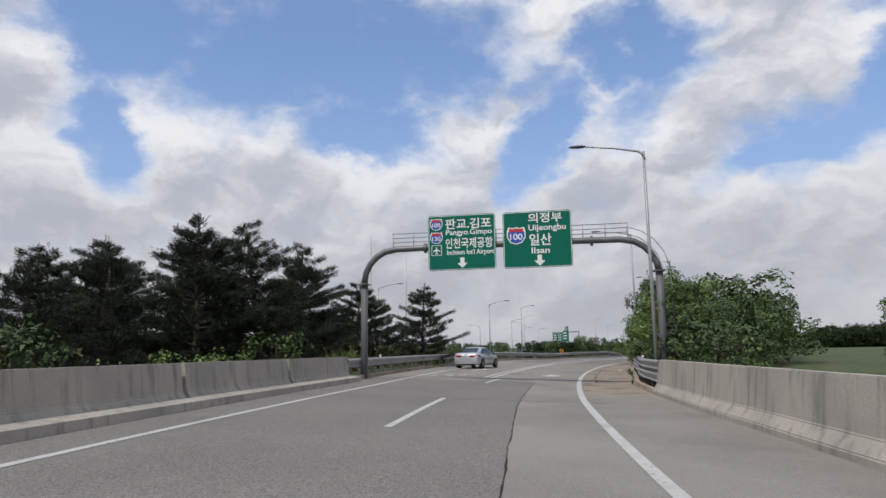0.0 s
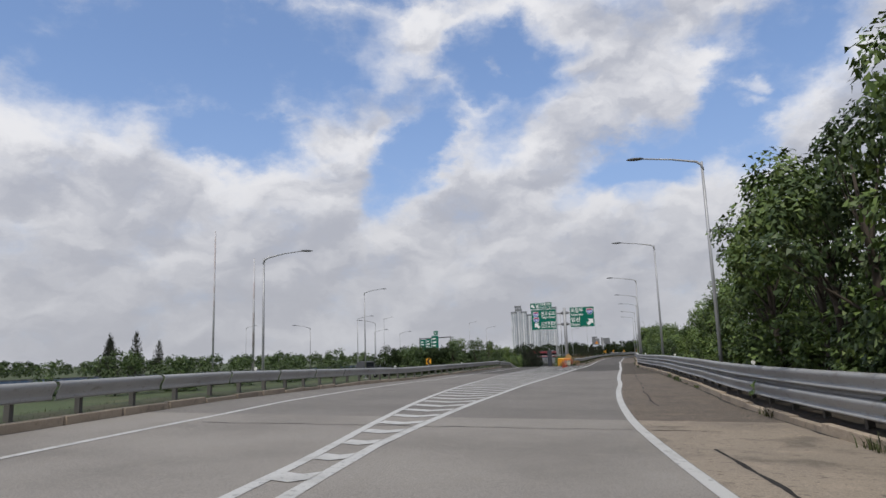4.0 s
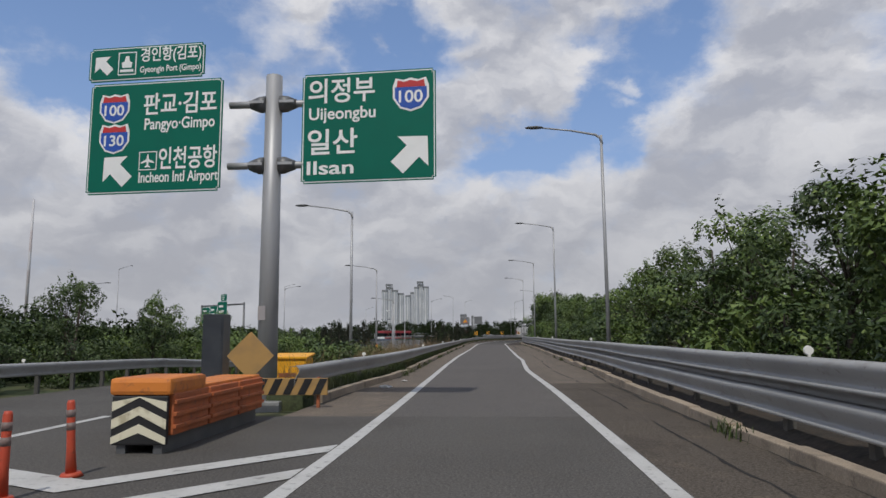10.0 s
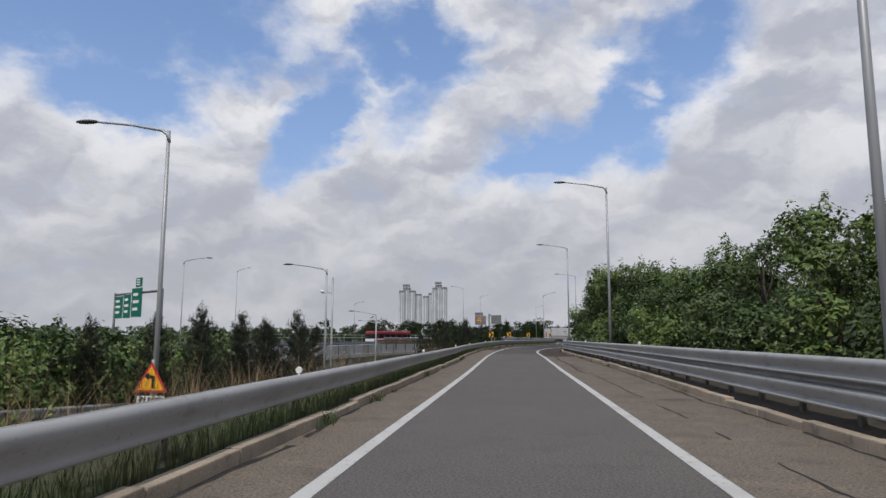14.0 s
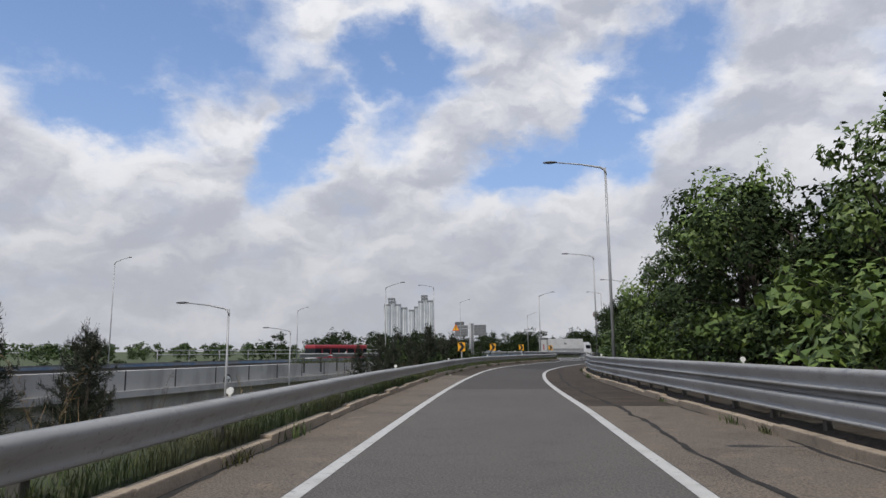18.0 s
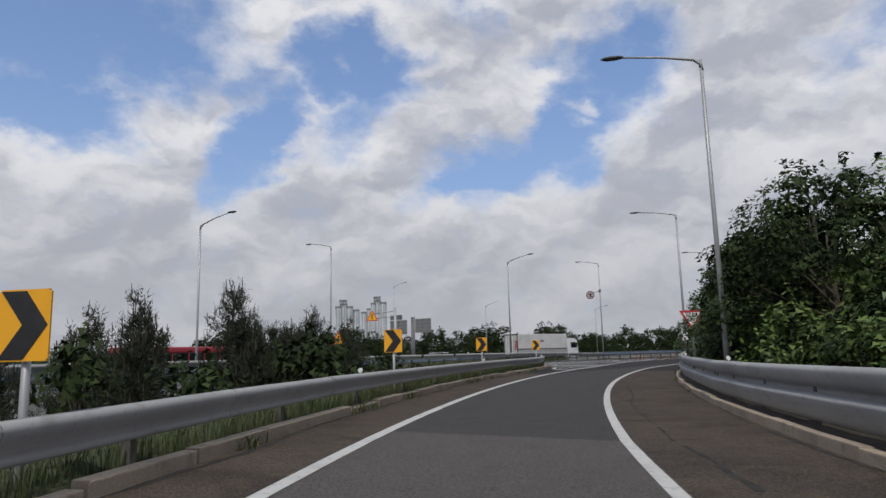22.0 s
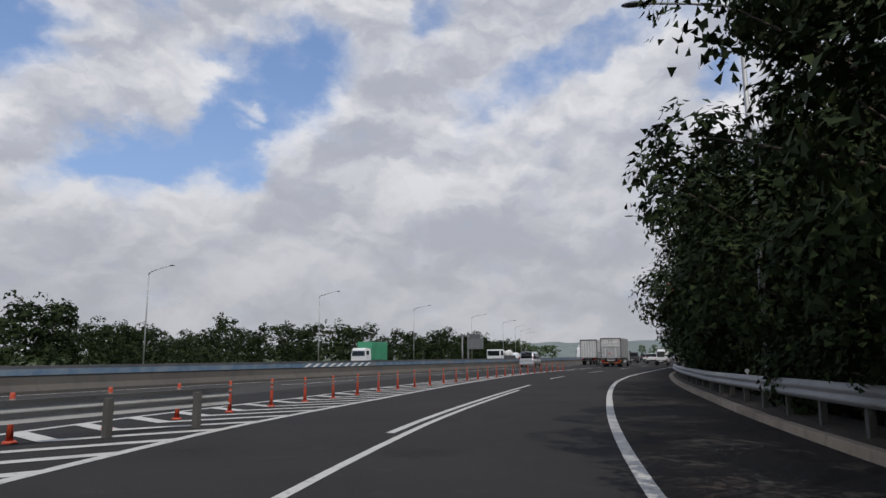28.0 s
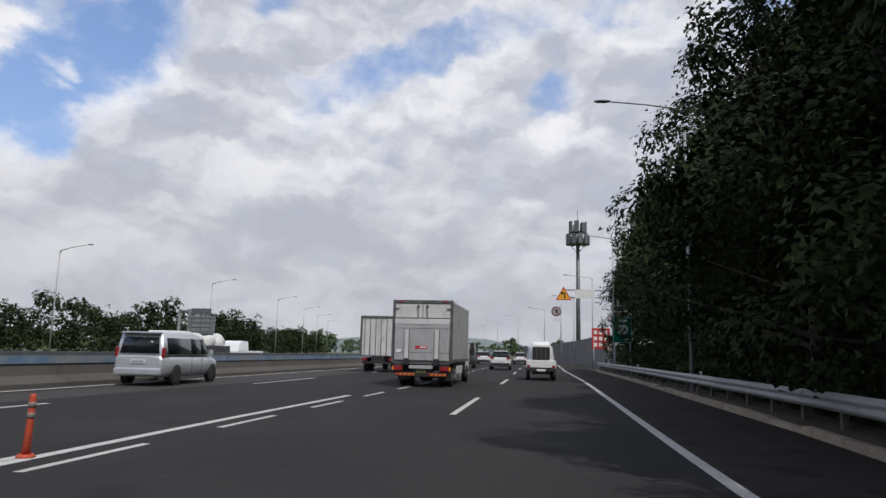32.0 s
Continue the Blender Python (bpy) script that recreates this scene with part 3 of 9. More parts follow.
def tube(bm, pts, radii, sides=8, cap=True):
    """A round bar through points; radii: one for all, or one each."""
    pts = [Vector(p) for p in pts]
    if not isinstance(radii, (list, tuple)):
        radii = [radii] * len(pts)
    rings = []
    side = None
    for i, p in enumerate(pts):
        d = (pts[min(i + 1, len(pts) - 1)] - pts[max(i - 1, 0)]).normalized()
        if side is None:
            side = d.orthogonal().normalized()
        side = (side - d * side.dot(d)).normalized()
        up = d.cross(side)
        rings.append([bm.verts.new(p + (side * math.cos(2 * math.pi * k / sides) + up * math.sin(2 * math.pi * k / sides)) * radii[i]) for k in range(sides)])
    for a, b in zip(rings, rings[1:]):
        for k in range(sides):
            f = bm.faces.new((a[k], a[(k + 1) % sides], b[(k + 1) % sides], b[k]))
            f.smooth = True
    if cap:
        bm.faces.new(rings[0][::-1])
        bm.faces.new(rings[-1])
    return bm


def tubed(pts, radii, sides=8):
    return tube(bmesh.new(), pts, radii, sides)


def strip(name, line, s0, s1, left, right, mat, z=0.0, step=2.0, parent=None, zf=None, cols=1):
    """A ribbon of a road between two edges given as functions of the station."""
    n = max(1, int(round((s1 - s0) / step)))
    vs, fs = [], []
    for i in range(n + 1):
        s = s0 + (s1 - s0) * i / n
        a, b = float(left(s)), float(right(s))
        for j in range(cols + 1):
            lat = a + (b - a) * j / cols
            x, y = line.xy(s, lat)
            vs.append((x, y, (zf(s, lat) if zf else ramp_z(s, lat)) + z))
    w = cols + 1
    for i in range(n):
        for j in range(cols):
            k = i * w + j
            fs.append((k, k + 1, k + w + 1, k + w))
    return from_data(name, vs, fs, mat, parent)


def shift(f, d):
    return lambda s: f(s) + d


def const(v):
    return lambda s: v


def sweep(name, line_at, s0, s1, step, profile, mat, parent=None, smooth=False):
    """A closed profile of (lat, z) pulled along a road."""
    n = max(1, int(round((s1 - s0) / step)))
    k, vs, fs = len(profile), [], []
    for i in range(n + 1):
        s = s0 + (s1 - s0) * i / n
        vs += [line_at(s, a, b) for a, b in profile]
    for i in range(n):
        for j in range(k):
            a, b = i * k + j, i * k + (j + 1) % k
            fs.append((a, a + k, b + k, b))
    fs.append(tuple(range(k)))
    fs.append(tuple(n * k + j for j in range(k))[::-1])
    return from_data(name, vs, fs, mat, parent, smooth)


# ---- ground ----
def ground_height(x, y):
    s, lat, d = RAMP.near(x, y)
    a, b, dm = MAIN.near(x, y)
    z = np.full(len(x), -0.6)
    # flat beside the right edge
    right = lat > -4
    z = np.where(right, -0.12 + 0.5 * np.clip((lat - R_KERB(s) - 3) / 8, 0, 1), z)
    # the slope on the left falls to the lower branch
    drop = np.interp(s, [60, 110, 150, 180, 204, 229, 262, 290, 320], [-0.6, -0.6, -0.6, -2.0, -3.7, -5.3, -5.2, -0.6, -0.1])
    edge = np.where(s < 135, L_KERB_0(s), np.where(s < 292, L_KERB(s), -14.0)) - 0.9
    fall = np.clip((edge - lat) / np.interp(s, [100, 150, 200, 300], [3, 4.5, 6, 4]), 0, 1)
    fall = fall * fall * (3 - 2 * fall)
    z = np.where(~right, -0.12 + (drop + 0.12) * fall, z)
    z = z + ramp_z(s, lat) * (np.abs(lat) < 13) * 1.0
    # mainline bank
    on = np.clip((28 - np.abs(b - 2)) / 8, 0, 1) * ((a > -75) & (a < 480))
    z = z * (1 - on) + (MAIN_Z(a) - 0.15) * on
    # farther off the land lies lower, then rises into low hills
    far = np.clip((d - 60) / 120, 0, 1)
    z = z * (1 - far) - 2.5 * far
    z += np.interp(d, [900, 2500, 4600], [0, 12, 20])
    # always under every road surface
    under = (s > -70) & (s < 600) & (lat < R_KERB(s) + 0.1) & (lat > np.where(s < 135, L_KERB_0(s), np.where(s < 292, L_KERB(s), -13.5)))
    z = np.where(under, np.minimum(z, ramp_z(s, lat) - 0.14), z)
    lane = (np.abs(b) < 18) & (a > -470)
    z = np.where(lane, np.where(a > -95, MAIN_Z(a) - 0.16, np.minimum(z, MAIN_Z(a) - 0.3)), z)
    return z


def axis(lo, hi, a, b, fine, most=4600.0):
    mid = list(np.arange(a, b + 0.01, fine))
    step, v = fine, b
    up = []
    while v < most:
        step *= 1.35
        v += step
        up.append(v)
    step, v = fine, a
    down = []
    while v > -most:
        step *= 1.35
        v -= step
        down.append(v)
    return np.array(down[::-1] + mid + up)


def build_ground():
    gx, gy = axis(0, 0, -90, 150, 2.0), axis(0, 0, -20, 520, 2.0)
    xx, yy = np.meshgrid(gx, gy)
    x, y = xx.ravel(), yy.ravel()
    z = np.concatenate([ground_height(x[i:i + 4000], y[i:i + 4000]) for i in range(0, len(x), 4000)])
    w = len(gx)
    faces = [(j * w + i, j * w + i + 1, (j + 1) * w + i + 1, (j + 1) * w + i) for j in range(len(gy) - 1) for i in range(w - 1)]
    g = from_data("ground", np.stack([x, y, z], 1), faces, GRASS, None, True)
    tagged(g, "green and brown grassy land beside the roads", "ground", kind="structure")


build_ground()


def height_at(x, y):
    return float(ground_height(np.array([x]), np.array([y]))[0])


# ---- road surfaces ----
def surface(name, label, *a, **k):
    return tagged(strip(name, *a, **k), label, "road", kind="structure")


half = lambda f, g, u: (lambda s: f(s) * (1 - u) + g(s) * u)
SEAM = curve((-60, -0.1), (18, -0.14), (30, -0.1), (31, 0))
surface("road_lane", "dark worn asphalt of the ramp lanes", RAMP, -60, 30, L_KERB_0, SEAM, LANE_DARK)
surface("road_lane_light", "pale grey asphalt lane beside the barrier", RAMP, -60, 30, SEAM, shift(R_LINE, 0.12), LANE_PALE)
surface("road_fork", "worn asphalt where the ramp widens, lightened for sun", RAMP, 30, 66, L_KERB_0, shift(R_LINE, 0.12), LANE_PALE, cols=3)
surface("road_ramp_pale", "asphalt where the ramp begins to fork, lightened for sun", RAMP, 66, 106, L_KERB_0, shift(R_LINE, 0.12), FORK_ASPHALT, cols=3)
surface("road_ramp", "grey asphalt where the ramp forks", RAMP, 106, 134, L_KERB_0, shift(R_LINE, 0.12), OLD_ASPHALT, cols=3)
surface("road_single", "grey asphalt of the single ramp lane", RAMP, 134, 222, shift(L_LINE, -0.12), shift(R_LINE, 0.12), ASPHALT)
surface("road_single_late", "grey asphalt of the single ramp lane, darkened for cloud", RAMP, 222, 250, shift(L_LINE, -0.12), shift(R_LINE, 0.12), MID_ASPHALT)
surface("road_bend", "ramp lane asphalt in the bend, darkened for cloud shade", RAMP, 250, 277, shift(L_LINE, -0.12), shift(R_LINE, 0.12), GREY_ASPHALT)
surface("road_shoulder_left", "dusty cracked shoulder inside the kerb", RAMP, 134, 235, shift(L_KERB, -0.05), shift(L_LINE, -0.12), SHOULDER)
surface("road_shoulder_bend", "brown earthy shoulder inside the kerb of the bend", RAMP, 235, 277, shift(L_KERB, -0.05), shift(L_LINE, -0.12), BROWN_SHOULDER)
surface("road_shoulder_grey", "grey asphalt shoulder along the concrete barrier", RAMP, -60, 23, shift(R_LINE, 0.12), shift(R_KERB, 0.05), LANE_PALE)
surface("road_shoulder_right", "dusty cracked shoulder along the guardrail, lightened for sun", RAMP, 23, 66, shift(R_LINE, 0.12), shift(R_KERB, 0.05), PALE_SHOULDER)
surface("road_shoulder_fork", "dusty cracked shoulder beside the fork", RAMP, 66, 96, shift(R_LINE, 0.12), shift(R_KERB, 0.05), SHOULDER)
surface("road_shoulder_dull", "cracked shoulder beside the fork, darkened for cloud shade", RAMP, 96, 142, shift(R_LINE, 0.12), shift(R_KERB, 0.05), SHADED_SHOULDER)
surface("road_shoulder_mid", "dusty cracked shoulder along the guardrail", RAMP, 142, 214, shift(R_LINE, 0.12), shift(R_KERB, 0.05), SHOULDER)
surface("road_shoulder_brown", "brown earthy shoulder along the guardrail of the bend", RAMP, 214, 286, shift(R_LINE, 0.12), shift(R_KERB, 0.05), BROWN_SHOULDER)
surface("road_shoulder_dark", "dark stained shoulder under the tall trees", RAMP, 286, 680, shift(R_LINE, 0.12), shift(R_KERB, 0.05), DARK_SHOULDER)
SEAM_2 = curve((277, -2.9), (283, -1.8), (290, -0.65), (301, 0.1), (312, 0.9), (318, 1.3), (900, 2.7))
surface("road_merge_new", "fresh black asphalt of the merging lane", RAMP, 277, 318, curve((277, -4.75), (284, -4.9), (287.6, -5.6), (289, -12.4), (318, -12.4)), SEAM_2, NEW_ASPHALT, cols=4)
surface("road_merge_old", "grey asphalt patch inside the merging lane", RAMP, 277, 318, SEAM_2, shift(R_LINE, 0.12), GREY_ASPHALT)
surface("road_merge", "dark asphalt of the merge", RAMP, 318, 680, curve((318, -12.4), (380, -12.4), (448, -6.0), (500, -5), (900, -5)), shift(R_LINE, 0.12), NEW_ASPHALT, cols=4)
surface("road_mainline", "grey asphalt of the expressway carriageway", MAIN, -455, 470, const(0.45), const(15.5), GREY_ASPHALT, z=-0.03, zf=lambda s, b: float(MAIN_Z(s)), cols=2)
surface("road_opposite", "grey asphalt of the opposite carriageway", MAIN, -455, 470, const(-17.5), const(-0.45), GREY_ASPHALT, z=-0.03, zf=lambda s, b: float(MAIN_Z(s)), cols=2)
BRANCH_Z = curve((130, 0.0), (150, -0.35), (180, -1.7), (204, -3.3), (229, -4.9), (262, -4.9), (300, -4.9))
BRANCH = curve((132, -9.0), (150, -10.2), (180, -13.6), (204, -16.2), (229, -19.5), (262, -27), (290, -34))
surface("road_branch", "grey asphalt of the branch that falls away", RAMP, 132, 290, shift(BRANCH, -3.4), shift(BRANCH, 3.0), OLD_ASPHALT, zf=lambda s, b: float(BRANCH_Z(s)))


# ---- road paint ----
def painted(name, label, line, s0, s1, mid, w, z=0.006, step=2.0, zf=None):
    return tagged(strip(name, line, s0, s1, shift(mid, -w / 2), shift(mid, w / 2), PAINT, z, step, None, zf), label, "road marking", kind="structure")


painted("edge_line_right", "solid white edge line of the ramp", RAMP, -60, 680, R_LINE, 0.19)
painted("edge_line_left", "solid white line beside the left kerb", RAMP, 33, 395, L_LINE, 0.19)
painted("gore_line", "solid white line bounding the chevron area", RAMP, 33, 134, L_GORE, 0.17)
painted("edge_line_outer", "solid white edge line of the branch", RAMP, -60, 134, L_EDGE, 0.16)
painted("gore_line_far", "solid white line of the second chevron area", RAMP, 293, 382, GORE_2, 0.17)
painted("lane_line_far", "white edge line of the merging side lane", RAMP, 286, 330, curve((283, -10.6), (300, -10.7), (330, -11.6)), 0.15)
mz = lambda s, b: float(MAIN_Z(s))
painted("mainline_edge", "white edge line along the median", MAIN, -455, 470, const(1.35), 0.18, 0.004, 6, mz)


def dashes(name, label, line, rows, mid, w, zf=None, z=0.006):
    top = tagged(strip(name, line, rows[0][0], rows[0][1], shift(mid, -w / 2), shift(mid, w / 2), PAINT, z, 2.0, None, zf), label, "road marking", kind="structure")
    for a, b in rows[1:]:
        strip("dash", line, a, b, shift(mid, -w / 2), shift(mid, w / 2), PAINT, z, 4.0, top, zf)


dashes("lane_dashes", "white dashed lane line before the fork", RAMP, [(28, 32.5)] + [(12 - 16 * i, 19.3 - 16 * i) for i in (0, 1, 2, 3)], curve((-60, -2.4), (19, -2.35), (35, -1.85)), 0.15)
MID_2 = curve((330, -2.75), (348, -2.5), (360, -2.75), (374, -2.2), (379, -1.65), (390, -1.1), (397, -0.7), (448, 2.95), (470, 3.9), (500, 4.7), (900, 4.7))
painted("double_line", "double white line at the merge", RAMP, 328, 349, MID_2, 0.16)
painted("double_line_inner", "double white line at the merge", RAMP, 322, 344, shift(MID_2, 0.3), 0.14)
dashes("merge_dashes", "white dashed lane line of the merge", RAMP, [(357.5, 363)] + [(373 + 16.6 * i, 379.2 + 16.6 * i) for i in range(11)], MID_2, 0.15)
dashes("inner_dashes", "white dashed lane line beside the solid line", RAMP, [(381 + 4.6 * i, 383.4 + 4.6 * i) for i in range(24)], shift(L_LINE, 0.55), 0.13)
dashes("mainline_dashes", "white dashed lane line of the expressway", MAIN, [(-245 + 18 * i, -238 + 18 * i) for i in range(38)], const(5.0), 0.15, mz, 0.004)
dashes("opposite_dashes", "white dashed lane line of the opposite carriageway", MAIN, [(-245 + 18 * i, -238 + 18 * i) for i in range(38)], const(-6.0), 0.15, mz, 0.004)


def chevrons(name, label, s0, s1, gap, width, left, right, mid, lean):
    """V-shaped bars between two lines; each bar is a piece of its own."""
    top = None
    s = s0
    while s < s1:
        a, b = float(left(s)) + 0.08, float(right(s)) - 0.08
        m = a + (b - a) * (mid if s > 291 or s < 200 else 0.03)
        vs, fs = [], []
        for lat, back in ((a, (m - a) * lean[0]), (m, 0.0), (b, (b - m) * lean[1])):
            for d in (0.0, width):
                q = s - back + d
                x, y = RAMP.xy(q, min(max(lat, float(left(q)) + 0.05), float(right(q)) - 0.05))
                vs.append((x, y, ramp_z(q, lat) + 0.0105))
        fs = [(0, 1, 3, 2), (2, 3, 5, 4)]
        ob = from_data("chevron_bar" if top else name, vs, fs, PAINT, top)
        if top is None:
            top = tagged(ob, label, "road marking", kind="structure")
        s += gap


chevrons("chevron_bars", "white chevron bars between the forking lanes", 47, 128.5, 1.56, 0.52, L_GORE, L_LINE, 0.59, (-0.45, -1.12))
chevrons("chevron_bars_far", "white chevron bars before the merge", 283.8, 376, 1.6, 0.42, GORE_2, L_LINE, 0.42, (-0.6, -1.2))


# ---- cracks and sealed seams ----
def crack(name, label, s0, s1, mid, wide, seed, broken=0.0):
    """A wandering dark seam of uneven width; broken: the share of it that is missing."""
    g = np.random.default_rng(seed)
    vs, fs, drift = [], [], 0.0
    n = int((s1 - s0) / 0.35)
    for i in range(n):
        s = s0 + i * 0.35
        drift = drift * 0.9 + g.normal() * min(0.03, wide * 0.25)
        w = wide * g.uniform(0.25, 1.0)
        lat = float(mid(s)) + drift
        k = len(vs)
        vs += [at(s, lat - w / 2, 0.004), at(s, lat + w / 2, 0.004)]
        if i and noise.noise(Vector((s * 0.45, seed, 0))) * 0.5 + 0.5 > broken:
            fs.append((k - 2, k - 1, k + 1, k))
    tagged(from_data(name, vs, fs, TAR), label, "road seam", kind="structure")


crack("seam_shoulder", "dark ragged seam between lane and dusty shoulder", 31, 62, shift(R_LINE, 0.75), 0.09, 1, 0.4)
crack("seam_lane", "thin dark seam between two asphalt lanes", -30, 30, SEAM, 0.035, 2, 0.2)
crack("seam_shoulder_mid", "thin broken crack along the shoulder", 70, 200, shift(R_LINE, 0.95), 0.07, 3, 0.45)
crack("seam_bend", "wide crumbling dark seam along the bend", 190, 250, shift(R_LINE, 0.8), 0.15, 4, 0.3)
crack("seam_bend_late", "thin broken crack along the bend", 250, 286, shift(R_LINE, 0.75), 0.09, 5, 0.4)
crack("seam_kerb", "dark dirt line at the foot of the kerb", 30, 318, shift(R_KERB, -0.06), 0.12, 6, 0.3)
crack("seam_kerb_left", "dark dirt line at the foot of the left kerb", 136, 285, shift(L_KERB, 0.07), 0.16, 7, 0.3)
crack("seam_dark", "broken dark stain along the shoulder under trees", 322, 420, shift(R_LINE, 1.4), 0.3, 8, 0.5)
for i_, s_ in enumerate((-3.0, 19.0, 30.5, 64.0)):
    g = np.random.default_rng(40 + i_)
    vs, fs = [], []
    for j in range(26):
        lat = -7 + j * 0.42
        d = s_ + g.normal() * 0.05
        vs += [at(d, lat, 0.0045), at(d + g.uniform(0.02, 0.08), lat, 0.0045)]
        if j:
            k = len(vs)
            fs.append((k - 4, k - 2, k - 1, k - 3))
    tagged(from_data("cross_seam", vs, fs, TAR), "dark uneven seam across the lanes", "road seam", kind="structure")


def verge(name, label, s0, s1, edge, side, rise):
    """A raised earth strip behind a kerb, under the guardrail."""
    prof = [(0.19, 0.1), (0.45, rise), (1.0, rise + 0.04), (1.7, rise - 0.1), (2.4, -0.5), (0.19, -0.5)]
    f = lambda s, a, b: at(s, float(edge(s)) + side * a, b + 0.03 * noise.noise(Vector((s * 0.7, a * 2, 0))))
    tagged(sweep(name, f, s0, s1, 1.0, prof if side < 0 else prof[::-1], VERGE if side < 0 else SHADED_DIRT, None, True), label, "verge", kind="structure")


verge("verge_left", "grassy earth strip behind the left kerb", 136, 287, L_KERB, -1, 0.24)
verge("verge_right", "earth strip under the tall guardrail, darkened as in shade", 24, 440, R_KERB, 1, 0.22)
verge("verge_outer", "grassy earth strip behind the outer kerb", 27, 136, L_KERB_0, -1, 0.16)


# ---- kerbs, guardrails and barriers ----
def kerb_run(name, label, s0, s1, edge, sign):
    """Kerb stones of two metres each; sign: the side that the stone lies on."""
    bm = boxed(-0.1, 0.1, -0.995, 0.995, -0.25, 0.17, 0.02)
    top = empty(name, spot(s0, float(edge(s0))), label, "kerb", kind="structure")
    mesh = None
    s = s0 + 1
    while s < s1:
        a, b = at(s - 1, edge(s - 1) + sign * 0.1), at(s + 1, edge(s + 1) + sign * 0.1)
        d = b - a
        p = (a + b) / 2
        worn = random.random()
        sag = 0.05 if worn > 0.86 else 0.0
        m = pose(p.x, p.y, p.z - sag + random.uniform(-0.015, 0.012), random.uniform(-0.4, 0.4) * (1 + 30 * sag), math.degrees(math.atan(BANK(s))), math.degrees(math.atan2(-d.x, d.y)) + random.uniform(-0.3, 0.3))
        if mesh is None:
            first = part("kerb_stone", bm, KERB)
            mesh = first.data
        else:
            first = again("kerb_stone", mesh, m)
        first.parent, first.matrix_parent_inverse, first.matrix_basis = top, top.matrix_world.inverted(), m
        s += 2


def beam_mesh(rows, length, thick=0.012):
    """A corrugated beam: rows of (out, z) from top to bottom, facing -x."""
    bm = bmesh.new()
    for face, off in ((1, 0.0), (0, thick)):                  # the waved front, shaded smoothly, and its back
        a, b = ([bm.verts.new((x + off, y, z)) for x, z in rows] for y in (-length / 2, length / 2))
        for i in range(len(rows) - 1):
            q = (a[i], a[i + 1], b[i + 1], b[i])
            bm.faces.new(q if face else q[::-1]).smooth = True
    for y, turn in ((-length / 2, 1), (length / 2, -1)):      # cut ends
        ring = [bm.verts.new((x, y, z)) for x, z in rows] + [bm.verts.new((x + thick, y, z)) for x, z in rows[::-1]]
        bm.faces.new(ring[::-turn])
    for x, z in (rows[0], rows[-1]):                          # top and bottom edges
        k = [bm.verts.new(v) for v in ((x, -length / 2, z), (x + thick, -length / 2, z), (x + thick, length / 2, z), (x, length / 2, z))]
        bm.faces.new(k)
    return bm


W_BEAM = [(0.0, 0.0), (-0.028, -0.012), (-0.05, -0.05), (-0.085, -0.085), (-0.085, -0.12), (-0.03, -0.165), (-0.02, -0.18), (-0.03, -0.2), (-0.085, -0.245), (-0.085, -0.28), (-0.05, -0.31), (0, -0.345)]
ROUND_BEAM = [(0.06, 0.0), (0.02, 0.018), (-0.04, 0.018), (-0.09, 0.0), (-0.12, -0.04), (-0.12, -0.08), (-0.1, -0.13), (-0.06, -0.2), (-0.035, -0.26), (-0.03, -0.3), (-0.04, -0.33), (-0.02, -0.36), (0.0, -0.365)]
LIPPED = [(0.06, 0.0), (0.02, 0.016), (-0.05, 0.016), (-0.1, -0.005), (-0.118, -0.035), (-0.112, -0.08), (-0.08, -0.15), (-0.045, -0.21), (-0.05, -0.235), (-0.095, -0.25), (-0.118, -0.27), (-0.11, -0.295), (-0.02, -0.32)]
WIDE_BEAM = LIPPED + [(0.05, -0.34), (0.05, -0.41)] + [(x, z - 0.43) for x, z in LIPPED[1:]]     # two lipped beams, one above the other
DOUBLE_BEAM = [(0.08, 0.0), (0.0, 0.018), (-0.07, 0.012), (-0.12, -0.02), (-0.135, -0.06), (-0.125, -0.13), (-0.095, -0.22), (-0.04, -0.29), (0.09, -0.33), (0.1, -0.41), (0.0, -0.42), (-0.09, -0.43), (-0.14, -0.455), (-0.145, -0.51), (-0.115, -0.6), (-0.07, -0.72), (-0.02, -0.82), (0.06, -0.87)]
POST_STEEL = material("dark_post", (0.1, 0.098, 0.09), 0.75, 0.2, vary=((1.5, 0.4, 0.7, (0.1, 0.09, 0.08), 0.8),), rand=0.15)
BEAMS = {}


